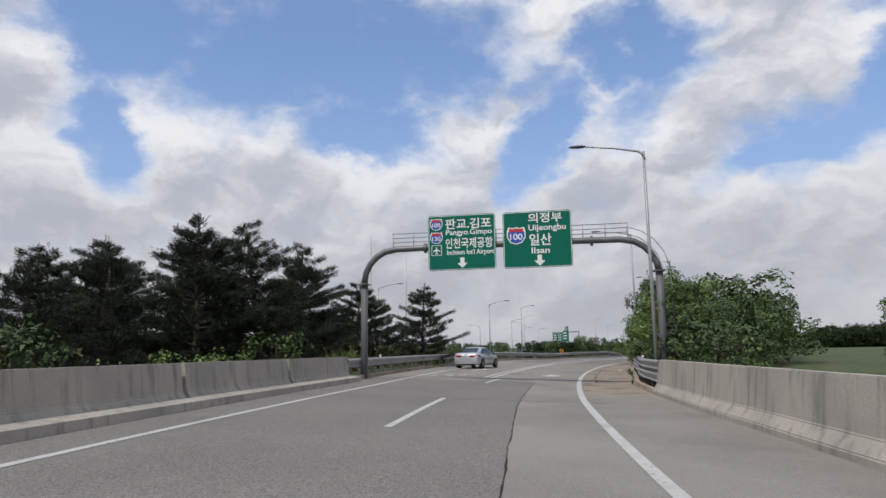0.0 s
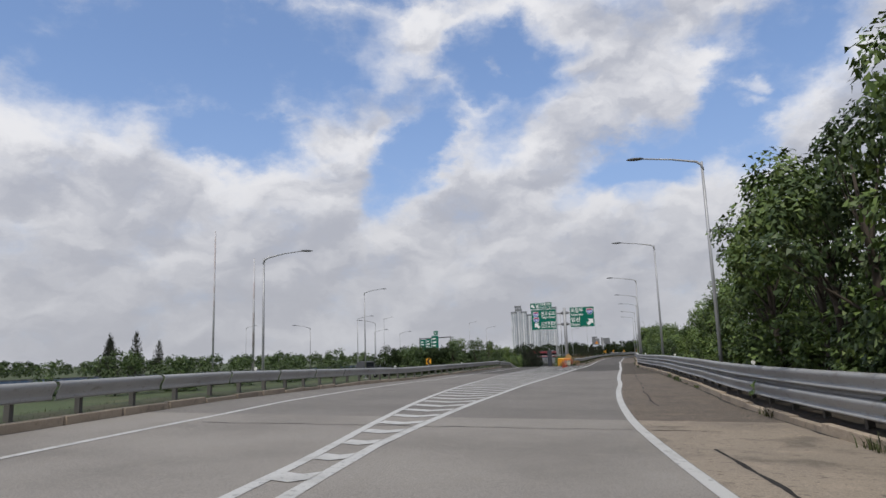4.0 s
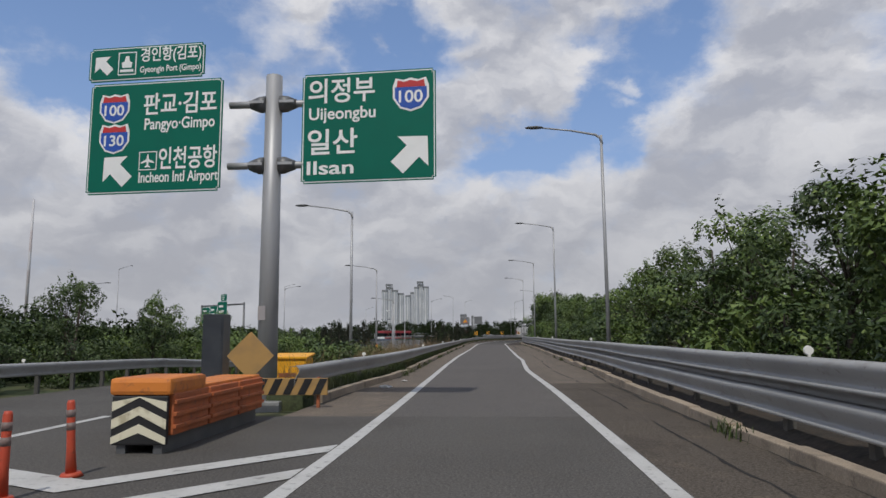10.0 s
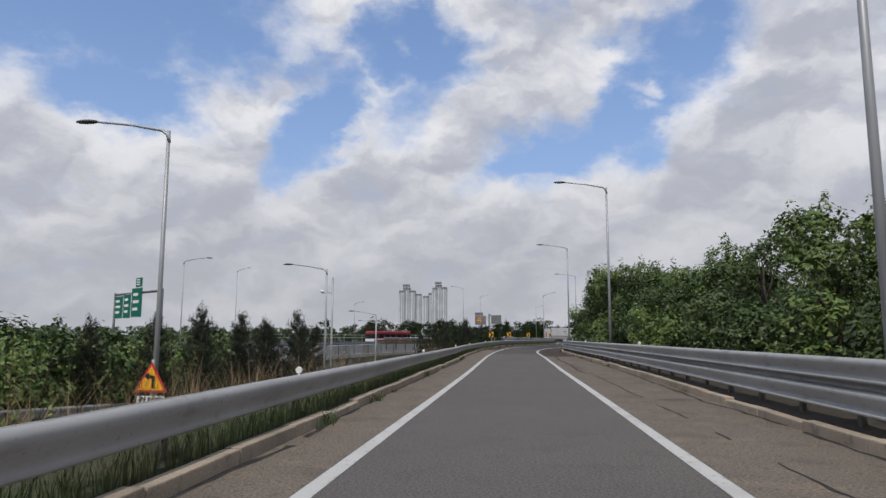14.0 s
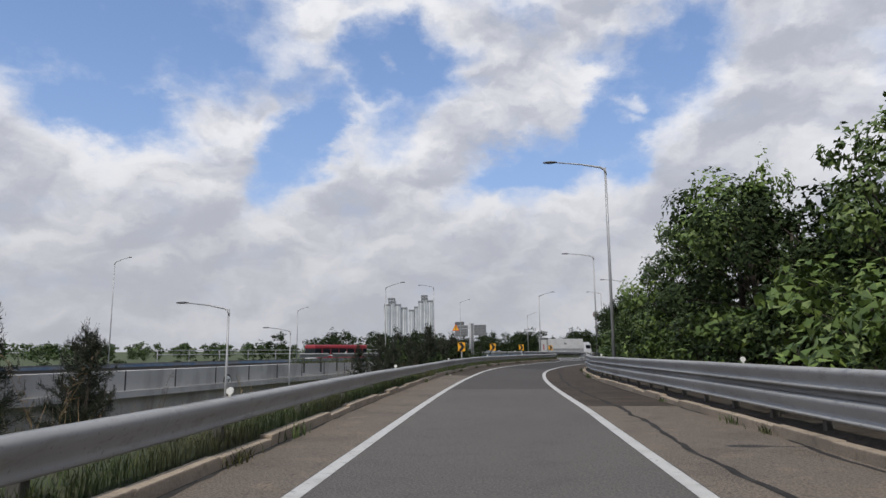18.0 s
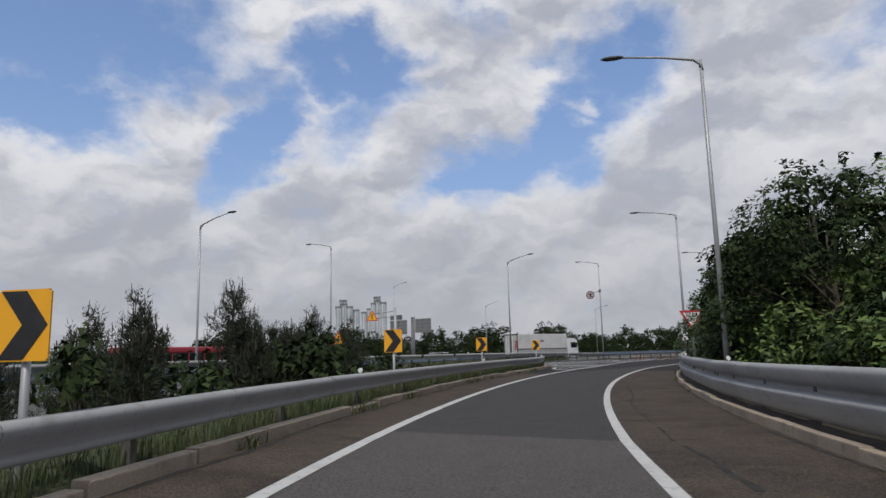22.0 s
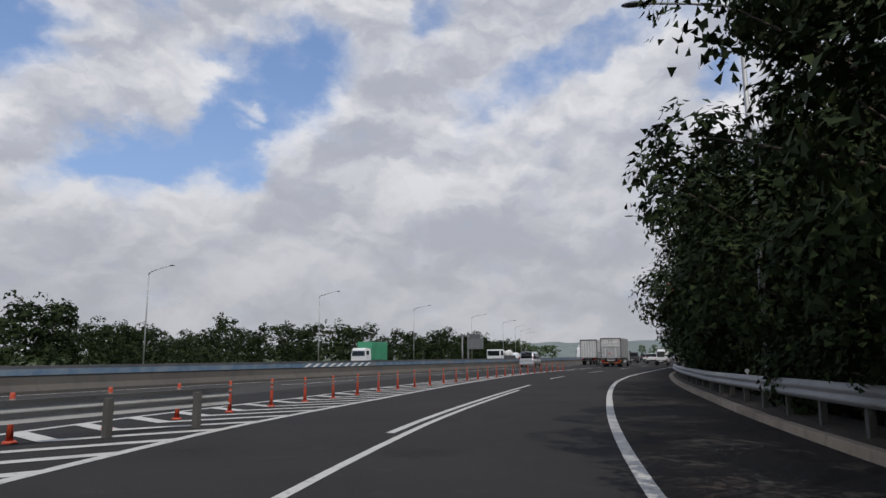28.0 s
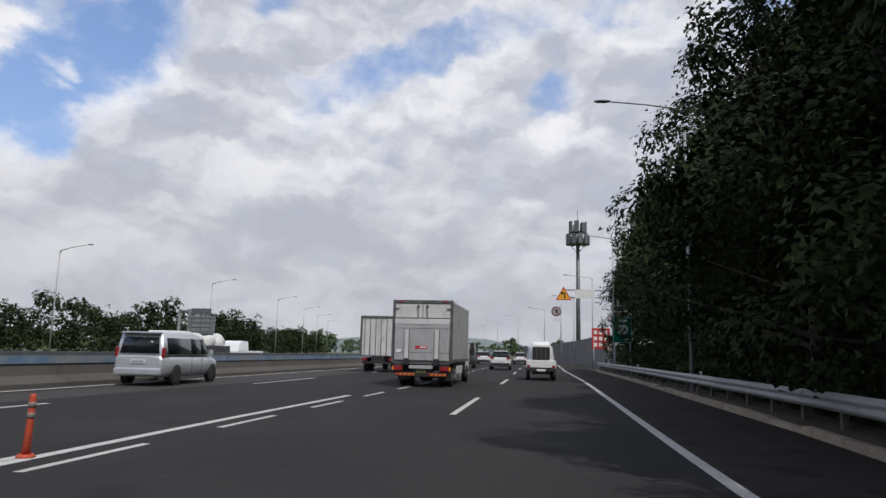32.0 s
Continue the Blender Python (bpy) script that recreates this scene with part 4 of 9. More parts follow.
def guardrail(name, label, place, s0, s1, edge, side, rows, top_z, every=4.0, post_every=2.0, post_top=-0.05, reflect=0):
    """Beams and posts along a road; side +1: the rail stands right of the lane and faces left."""
    top = empty(name, place(s0, float(edge(s0))), label, "guardrail", kind="structure")
    inv = top.matrix_world.inverted()
    key = (len(rows), rows[0], side)

    def child(kind, mat, make, m):
        if kind not in BEAMS:
            ob = part(kind[0], make(), mat)
            BEAMS[kind] = ob.data
        else:
            ob = new(kind[0], BEAMS[kind])
        ob.parent, ob.matrix_parent_inverse, ob.matrix_basis = top, inv, m
        return ob

    n = int((s1 - s0) / every)
    for i in range(n):
        a, b = s0 + i * every, s0 + (i + 1) * every
        p, q = place(a, float(edge(a))).translation, place(b, float(edge(b))).translation
        d, c = q - p, (p + q) / 2
        yaw = math.degrees(math.atan2(-d.x, d.y))
        pitch = math.degrees(math.atan2(d.z, math.hypot(d.x, d.y))) * (1 if side > 0 else -1)
        m = pose(c.x, c.y, c.z + top_z + random.uniform(-0.004, 0.004), pitch + random.uniform(-0.08, 0.08), 0, yaw + (0 if side > 0 else 180))
        child(("beam", key), STEEL, lambda: beam_mesh(rows, every * 1.02), m)
        for j in range(int(every / post_every)):
            t = (j + 0.5) * post_every / every
            pp = p.lerp(q, t)
            m = pose(pp.x, pp.y, pp.z, 0, 0, yaw + (0 if side > 0 else 180)) @ Matrix.Translation((0.1, 0, 0))
            child(("post", key, top_z, post_top), POST_STEEL, lambda: boxed(-0.02, 0.1, -0.06, 0.06, -0.9, top_z + post_top, 0.008), m)
        if reflect and i % reflect == 1:
            m = pose(c.x, c.y, c.z + top_z + 0.05, 0, 0, yaw)
            child(("reflector",), REFLECT, reflector, m)


def reflector():
    bm = bmesh.new()
    bmesh.ops.create_cone(bm, cap_ends=True, segments=14, radius1=0.055, radius2=0.05, depth=0.03, matrix=pose(0, 0, 0.04, 90))
    box(bm, -0.015, 0.015, -0.012, 0.012, -0.06, 0.0)
    return bm


def barrier_run(name, label, s0, s1, edge, side, height, piece=3.0):
    """Cast concrete barrier pieces with a stepped foot on the lane side."""
    top = empty(name, spot(s0, float(edge(s0))), label, "barrier", kind="structure")
    inv = top.matrix_world.inverted()
    prof = [(0.0, -0.1), (0.0, 0.12), (0.16, 0.34), (0.24, height), (0.46, height), (0.5, -0.1)]
    s, mesh = s0, None
    while s < s1 - 0.1:
        e = min(s + piece, s1)
        p, q = at(s, edge(s)), at(e, edge(e))
        d, c = q - p, (p + q) / 2
        m = pose(c.x, c.y, c.z, 0, 0, math.degrees(math.atan2(-d.x, d.y)) + (0 if side > 0 else 180))
        if mesh is None:
            bm = bmesh.new()
            ends = [[bm.verts.new((x, y, z)) for x, z in prof] for y in (-piece / 2 + 0.008, piece / 2 - 0.008)]
            k = len(prof)
            for i in range(k):
                bm.faces.new((ends[0][i], ends[0][(i + 1) % k], ends[1][(i + 1) % k], ends[1][i]))
            bm.faces.new(ends[0][::-1]), bm.faces.new(ends[1])
            bmesh.ops.bevel(bm, geom=[x for x in bm.edges if x.calc_length() > 1], offset=0.02, segments=2, affect="EDGES")
            ob = part("barrier_block", bm, CONCRETE)
            mesh = ob.data
        else:
            ob = new("barrier_block", mesh)
        ob.parent, ob.matrix_parent_inverse, ob.matrix_basis = top, inv, m
        s = e


ramp_place = lambda s, lat: spot(s, lat)
barrier_run("barrier_right", "stained pale concrete safety barrier along the ramp", -36, 24, R_KERB, 1, 1.15, 6.0)
barrier_run("barrier_left", "stained pale concrete safety barrier along the outer lane", -36, 27, L_KERB_0, -1, 0.98, 6.3)
tagged(sweep("barrier_plinth", lambda s, a, b: at(s, float(L_KERB_0(s)) + a, b), -36, 27, 2.0, [(-0.06, -0.1), (0.4, -0.1), (0.37, 0.17), (-0.06, 0.21)], CONCRETE), "pale concrete ledge along the foot of the barrier", "kerb", kind="structure")
kerb_run("kerb_right", "weathered concrete kerb under the guardrail", 24, 440, R_KERB, 1)
kerb_run("kerb_left", "weathered concrete kerb along grass", 136.4, 287.5, L_KERB, -1)
kerb_run("kerb_outer", "weathered concrete kerb of the outer lane", 27, 136, L_KERB_0, -1)
LIFT = curve((24, 0), (239.9, 0), (240, 0.07), (258, 0), (293, 0.1), (306, 0.14), (313, 0.2))
LIFT_LOW = curve((312, 0.2), (320, 0.2), (340, 0), (440, 0))
guardrail("guardrail_right", "tall grey galvanized double guardrail", lambda s, lat: spot(s, lat, float(LIFT(s))), 24, 240, shift(R_KERB, 0.3), 1, WIDE_BEAM, 1.12, reflect=5)
guardrail("guardrail_bend", "tall grey galvanized guardrail of two rounded beams round the bend", lambda s, lat: spot(s, lat, float(LIFT(s))), 240, 312, shift(R_KERB, 0.3), 1, DOUBLE_BEAM, 1.1, 3.0, 3.0, reflect=4)
guardrail("guardrail_right_low", "low grey galvanized guardrail under the trees", lambda s, lat: spot(s, lat, float(LIFT_LOW(s))), 312, 440, shift(R_KERB, 0.3), 1, W_BEAM, 0.86, reflect=4)
guardrail("guardrail_left", "grey rounded guardrail above the grass strip", ramp_place, 135.4, 287.6, curve(*[(q, float(L_KERB(q)) - (0.3 if q < 225 else 0.14)) for q in range(134, 295, 5)]), -1, ROUND_BEAM, 0.8, post_every=4.0, reflect=4)
guardrail("guardrail_outer", "grey rounded guardrail round the outer lane", ramp_place, 27, 135, shift(L_KERB_0, -0.3), -1, ROUND_BEAM, 0.86, reflect=5)
guardrail("guardrail_far", "grey guardrail between merging lane and expressway", ramp_place, 252, 324, shift(OUTER_2, -0.9), -1, ROUND_BEAM, 0.8, reflect=4)
branch_place = lambda s, lat: pose(*RAMP.xy(s, lat), float(BRANCH_Z(s)), 0, 0, RAMP.yaw(s))
guardrail("guardrail_branch", "grey guardrail along the branch that falls away", branch_place, 135, 223, shift(BRANCH, -3.9), -1, ROUND_BEAM, 0.86, reflect=5)
main_place = lambda a, b: main_spot(a, b)
guardrail("guardrail_upstream", "grey guardrail along the expressway", main_place, -112, -64, const(17.2), 1, W_BEAM, 0.8)


# ---- median of the expressway ----
MED_BLUE = material("blue_band", (0.1, 0.17, 0.26), 0.7, vary=((1.5, 0.4, 0.7, (0.22, 0.27, 0.32), 0.9), (0.3, 0.5, 0.6, (0.2, 0.21, 0.22), 0.9)))
MED_WALL = material("median_concrete", (0.102, 0.093, 0.084), 0.9, vary=((0.4, 0.4, 0.7, (0.072, 0.066, 0.06), 0.8), (2.0, 0.55, 0.7, (0.06, 0.057, 0.054), 0.6, (1, 1, 0.4))), grain=0.2, bump=0.3)
tagged(sweep("median_wall", main_at, -455, 470, 5, [(-0.4, -0.2), (0.4, -0.2), (0.4, 0.1), (0.2, 0.35), (0.15, 0.72), (-0.15, 0.72), (-0.2, 0.35), (-0.4, 0.1)], MED_WALL), "dull grey concrete median wall of the expressway", "barrier", kind="structure")
tagged(sweep("median_band", main_at, -455, 470, 5, [(0.13, 0.724), (0.19, 0.724), (0.19, 0.98), (0.13, 0.98)], MED_BLUE), "faded blue band on the median wall", "barrier", kind="structure")
tagged(sweep("median_cap", main_at, -455, 470, 5, [(-0.13, 0.724), (0.125, 0.724), (0.125, 1.12), (-0.13, 1.12)], DARK_STEEL), "dark screen on top of the median wall", "barrier", kind="structure")
hatch = empty("median_hatch", main_spot(-38.6, 0), "white slanted bars painted on the median band", "road marking", kind="structure")
for i in range(9):
    vs = [main_at(-38.6 + i * 0.95 + a, 0.195, z) for a, z in ((0, 0.73), (0.4, 0.73), (1.0, 0.975), (0.6, 0.975))]
    ob = from_data("slanted_bar", vs, [(0, 1, 2, 3)], SIGN_WHITE, hatch)
    ob.matrix_parent_inverse = hatch.matrix_world.inverted()


# ---- street lamps ----
def lamp_head(bm, x, y, z, length=0.72):
    m = Matrix.Translation((x, y, z)) @ Matrix.Diagonal((length / 2, 0.14, 0.06, 1))
    bmesh.ops.create_uvsphere(bm, u_segments=12, v_segments=7, radius=1.0, matrix=m)


def street_lamp(m, height, arm, rise, thick=0.085, label="tall grey steel street lamp with a single arm", group="street lamps"):
    """The arm reaches towards -x."""
    top = empty("street_lamp", m, label, "street lamp", group)
    part("pole", tubed([(0, 0, -0.3), (0, 0, height * 0.5), (0, 0, height)], [thick, thick * 0.8, thick * 0.6], 10), POLE_STEEL, top)
    bm = boxed(-0.22, 0.22, -0.22, 0.22, -0.3, 0.06, 0.02)
    part("base_plate", bm, POLE_STEEL, top)
    bm = tubed([(0.02, 0, height - 0.35), (-0.02, 0, height - 0.12), (-0.2, 0, height + 0.02), (-arm * 0.5, 0, height + rise * 0.6), (-arm, 0, height + rise)], [0.055, 0.06, 0.05, 0.035, 0.03], 8)
    part("arm", bm, POLE_STEEL, top)
    bm = bmesh.new()
    lamp_head(bm, -arm - 0.25, 0, height + rise + 0.01)
    part("lamp_head", bm, DARK_STEEL, top, "dark flat lamp head")
    part("access_door", boxed(-0.045, 0.045, -thick - 0.012, -thick + 0.02, 0.6, 1.0, 0.006), DARK_STEEL, top)
    return top


LAMPS = ((26.5, 4.62, 9.25), (51.5, 5.15, 10.0), (78.2, 6.3, 9.0), (100.3, 5.2, 8.9), (120.9, 3.8, 8.6), (147.3, 4.5, 9.0), (172.8, 5.1, 9.5), (200.2, 5.05, 9.7), (227.3, 4.7, 9.9), (258.8, 4.62, 10.0),
         (284.0, 4.4, 10.0), (308.3, 4.42, 10.3), (333, 5.0, 10.2))
for s, lat, h in LAMPS:
    street_lamp(spot(s, lat), h, 2.3, 0.35)
for s, lat, h in ((369.9, 5.1, 11.9), (400.5, 7.2, 11.4), (430, 9.6, 11.2), (458, 11.6, 11), (487, 12.6, 11), (517, 13, 11), (548, 13, 11), (580, 13, 11), (612, 13, 11)):
    street_lamp(spot(s, lat), h, 3.0, 0.35)
for s, lat, h, base in ((154.8, -6.6, 8.5, -0.9), (180.6, -9.9, 9.0, -1.7), (204.4, -12.0, 9.0, -3.3), (228.8, -14.3, 8.5, -4.9), (253.8, -23.1, 7.8, -4.9)):
    street_lamp(spot(s, lat, base), h, 2.3, 0.35)
for x, y, h, turn in ((-25.4, 330.6, 9.3, 150), (-21.4, 351.6, 11.3, -30), (-5.1, 355.6, 10, 140), (6.7, 369.5, 11.4, -40), (-19.9, 401, 12.5, 140), (-47.5, 367.8, 9.0, 145), (-60, 330, 13, 160), (-75, 285, 13, 165)):
    z = height_at(x, y)
    street_lamp(pose(x, y, z, 0, 0, turn), h - z, 2.4, 0.45)
for i in range(9):
    a = -55.5 + i * 31.8
    p = main_at(a, -31)
    street_lamp(pose(p.x, p.y, height_at(p.x, p.y), 0, 0, MAIN.yaw(a) + 180), 10.4 - height_at(p.x, p.y), 3.0, 0.55)
for x, y, h, turn in ((-39.4, 177.8, 9.4, -140), (-51.4, 205.6, 8.2, -140), (-56.2, 226.4, 6.9, -140), (-58.5, 249.0, 7.3, -140), (-44.4, 279.4, 8.9, -140), (-49.6, 209.0, 7.6, 20), (-58.0, 202.0, 6.9, 20), (-30.4, 138.5, 7.5, -150), (-37.0, 121.0, 8.7, -150), (-95, 245, 10, 180)):
    z = height_at(x, y)
    street_lamp(pose(x, y, z, 0, 0, turn), h - z, 2.2, 0.45)


# ---- signs ----
def lettering(text, size, mat, parent, x, y, z, width=0.0, label=""):
    """Letters as a thin mesh, facing -y, with their lower left corner at x, z."""
    cu = bpy.data.curves.new("lettering", "FONT")
    cu.body, cu.size, cu.extrude, cu.offset = text, size, 0.002, size * 0.016
    ob = new("lettering", cu)
    bpy.context.view_layer.update()
    me = bpy.data.meshes.new_from_object(ob.evaluated_get(bpy.context.evaluated_depsgraph_get()))
    bpy.data.objects.remove(ob)
    bpy.data.curves.remove(cu)
    co = np.empty(len(me.vertices) * 3)
    me.vertices.foreach_get("co", co)
    co = co.reshape(-1, 3)
    k = width / max(co[:, 0].max() - co[:, 0].min(), 1e-6) if width else 1.0
    me.transform(pose(x, y, z, 90) @ Matrix.Diagonal((k, 1, 1, 1)) @ Matrix.Translation((-co[:, 0].min(), -co[:, 1].min(), 0)))
    me.materials.clear()
    me.materials.append(mat)
    ob = new("lettering", me)
    ob.parent = parent
    if label:
        tagged(ob, label)
    return ob


def plate(w, h, r=0.06, y0=-0.012, y1=0.012, x=0.0, z=0.0):
    bm = bmesh.new()
    box(bm, x - w / 2, x + w / 2, y0, y1, z - h / 2, z + h / 2)
    es = [e for e in bm.edges if abs(e.verts[0].co.y - e.verts[1].co.y) > 0.001]
    bmesh.ops.bevel(bm, geom=es, offset=r, segments=4, affect="EDGES")
    return bm


def poly(pts, y0, y1):
    """A flat shape in x and z, with a thickness in y."""
    bm = bmesh.new()
    a = [bm.verts.new((x, y0, z)) for x, z in pts]
    f = bm.faces.new(a)
    r = bmesh.ops.extrude_face_region(bm, geom=[f])
    bmesh.ops.translate(bm, vec=(0, y1 - y0, 0), verts=[v for v in r["geom"] if isinstance(v, bmesh.types.BMVert)])
    bmesh.ops.recalc_face_normals(bm, faces=bm.faces)
    return bm


def moved(bm, m):
    bmesh.ops.transform(bm, matrix=m, verts=bm.verts)
    return bm


def shield(parent, x, z, w, number):
    h = w * 0.95
    out = [(-0.5, 0.25), (-0.42, 0.5), (-0.2, 0.44), (0, 0.5), (0.2, 0.44), (0.42, 0.5), (0.5, 0.25), (0.5, -0.1), (0.3, -0.4), (0, -0.5), (-0.3, -0.4), (-0.5, -0.1)]
    part("shield_rim", poly([(x + a * w, z + b * h) for a, b in out], -0.028, -0.02), SIGN_WHITE, parent, "white shield rim")
    part("shield_field", poly([(x + a * w * 0.88, z + b * h * 0.88) for a, b in out if b < 0.3] + [], -0.034, -0.028), SIGN_BLUE, parent, "blue shield field")
    part("shield_band", poly([(x + a * w * 0.86, z + b * h * 0.86) for a, b in ((-0.46, 0.26), (0.46, 0.26), (0.42, 0.5), (0.2, 0.44), (0, 0.5), (-0.2, 0.44), (-0.42, 0.5))], -0.036, -0.03), SIGN_RED, parent, "red shield band")
    lettering(number, h * 0.5, SIGN_WHITE, parent, x - w * 0.33, -0.038, z - h * 0.24, w * 0.66)


def arrow(parent, x, z, size, turn):
    pts = [(-0.5, 0.02), (0, 0.5), (0.5, 0.02), (0.2, 0.02), (0.2, -0.5), (-0.2, -0.5), (-0.2, 0.02)]
    a = radians(turn)
    q = [(x + size * (u * math.cos(a) + v * math.sin(a)), z + size * (-u * math.sin(a) + v * math.cos(a))) for u, v in pts]
    part("arrow", poly(q, -0.026, -0.02), SIGN_WHITE, parent)


def plane_mark(parent, x, z, size):
    part("symbol_frame", poly([(x - size / 2, z - size / 2), (x + size / 2, z - size / 2), (x + size / 2, z + size / 2), (x - size / 2, z + size / 2)], -0.024, -0.02), SIGN_WHITE, parent)
    k = size * 0.45
    part("symbol_field", poly([(x - k, z - k), (x + k, z - k), (x + k, z + k), (x - k, z + k)], -0.028, -0.024), SIGN_GREEN, parent)
    pts = [(0, 0.5), (0.07, 0.3), (0.08, 0.12), (0.48, -0.1), (0.48, -0.2), (0.08, -0.08), (0.06, -0.32), (0.2, -0.42), (0.2, -0.5), (0, -0.44), (-0.2, -0.5), (-0.2, -0.42), (-0.06, -0.32), (-0.08, -0.08), (-0.48, -0.2), (-0.48, -0.1), (-0.08, 0.12), (-0.07, 0.3)]
    part("symbol", poly([(x + a * size * 0.75, z + b * size * 0.75) for a, b in pts], -0.034, -0.028), SIGN_WHITE, parent)


def board(name, parent, x0, x1, z0, z1, y, mat=None, border=0.022):
    """A road sign board facing -y: plate with a white rim line. The parent's own frame holds."""
    w, h, cx, cz = x1 - x0, z1 - z0, (x0 + x1) / 2, (z0 + z1) / 2
    b = part(name, plate(w, h, 0.06), mat or SIGN_GREEN, parent, "green sign board" if mat is None else "")
    b.matrix_basis = Matrix.Translation((cx, y, cz))
    bm = plate(w - 0.05, h - 0.05, 0.05, -0.016, -0.012)
    part("rim_line", bm, SIGN_WHITE, b, "white rim line")
    bm = plate(w - 0.05 - 2 * border, h - 0.05 - 2 * border, 0.04, -0.02, -0.016)
    part("field", bm, mat or SIGN_GREEN, b)
    for u in (-0.3, 0.3):
        part("stiffener", boxed(u * w - 0.03, u * w + 0.03, 0.012, 0.07, -h / 2 + 0.05, h / 2 - 0.05), SIGN_BACK, b)
    return b


def gantry():
    s = 29.0
    top = empty("sign_gantry", spot(s, 0), "arched dark grey steel gantry carrying two green signs over the ramp", "gantry")
    h, l, r = 6.0, -7.6, 5.25
    leg = [(l, 0, -0.5), (l, 0, 2.2), (l, 0, 4.45)]
    part("leg", tubed(leg, [0.16, 0.155, 0.15], 12), GANTRY_STEEL, top)
    leg = [(r, 0, -0.5), (r, 0, 2.2), (r, 0, 4.6)]
    part("leg", tubed(leg, [0.16, 0.155, 0.15], 12), GANTRY_STEEL, top)
    arc = [(l, 0, 4.5)] + [(l + 1.5 - 1.5 * math.cos(a), 0, h - 1.5 + 1.5 * math.sin(a)) for a in (0.3, 0.6, 0.9, 1.2, 1.57)]
    arc += [(-2, 0, h + 0.03), (2, 0, h + 0.02)] + [(r - 1.5 + 1.5 * math.cos(a), 0, h - 1.5 + 1.5 * math.sin(a)) for a in (1.57, 1.2, 0.9, 0.6, 0.3)] + [(r, 0, 4.6)]
    part("arched_beam", tubed(arc, 0.14, 12), DARK_STEEL, top, "dark arched beam")
    for x, z in ((l, 4.45), (r, 4.6)):
        bm = bmesh.new()
        bmesh.ops.create_cone(bm, cap_ends=True, segments=14, radius1=0.26, radius2=0.26, depth=0.06, matrix=Matrix.Translation((x, 0, z)))
        part("flange", bm, DARK_STEEL, top)
    for x in (-4.75, 2.55):
        bm = bmesh.new()
        bmesh.ops.create_cone(bm, cap_ends=True, segments=14, radius1=0.22, radius2=0.22, depth=0.12, matrix=pose(x, 0, h, 0, 90))
        part("collar", bm, DARK_STEEL, top)
    for z in (6.35, 6.55, 6.75):
        part("rail", tubed([(-6.35, 0.25, z), (4.1, 0.25, z)], 0.018, 6), POLE_STEEL, top)
    for i in range(12):
        x = -6.3 + i * 0.945
        part("rail_post", tubed([(x, 0.25, 6.0), (x, 0.25, 6.8)], 0.02, 6), POLE_STEEL, top)
    part("walkway", boxed(-6.35, 4.1, 0.12, 0.5, 5.98, 6.02), DARK_STEEL, top)
    for d in (0.2, 0.5):
        pts = [(4.1, 0.25, 6.75)] + [(r - 1.5 + (1.5 + d) * math.cos(a), 0.25, h - 1.5 + (1.5 + d + 0.1) * math.sin(a)) for a in (1.4, 1.1, 0.8, 0.5, 0.2)] + [(r + d, 0.25, 4.0), (r + d, 0.25, 1.6)]
        part("ladder_rail", tubed(pts, 0.018, 6), POLE_STEEL, top)
    for i in range(12):
        z = 1.7 + i * 0.3
        part("rung", tubed([(r + 0.2, 0.25, z), (r + 0.5, 0.25, z)], 0.013, 5), POLE_STEEL, top)
    b = board("sign_board", top, -4.57, -1.56, 4.93, 7.4, -0.22)
    shield(b, -1.13, 0.83, 0.56, "100"), shield(b, -1.13, 0.22, 0.56, "130"), plane_mark(b, -1.13, -0.33, 0.46)
    lettering("판교.김포", 0.5, SIGN_WHITE, b, -0.72, -0.026, 0.6, 2.05)
    lettering("Pangyo.Gimpo", 0.33, SIGN_WHITE, b, -0.7, -0.026, 0.26, 2.05)
    lettering("인천국제공항", 0.5, SIGN_WHITE, b, -0.72, -0.026, -0.28, 2.1)
    lettering("Incheon Int'l Airport", 0.3, SIGN_WHITE, b, -0.66, -0.026, -0.62, 2.1)
    arrow(b, 0.02, -0.92, 0.46, 180)
    b = board("sign_board", top, -1.23, 1.73, 4.91, 7.38, -0.22)
    shield(b, -0.9, 0.18, 0.82, "100")
    lettering("의정부", 0.46, SIGN_WHITE, b, -0.36, -0.026, 0.72, 1.45)
    lettering("Uijeongbu", 0.36, SIGN_WHITE, b, -0.36, -0.026, 0.3, 1.6)
    lettering("일산", 0.56, SIGN_WHITE, b, -0.34, -0.026, -0.28, 0.95)
    lettering("Ilsan", 0.36, SIGN_WHITE, b, -0.26, -0.026, -0.62, 0.78)
    arrow(b, 0.08, -0.93, 0.48, 180)


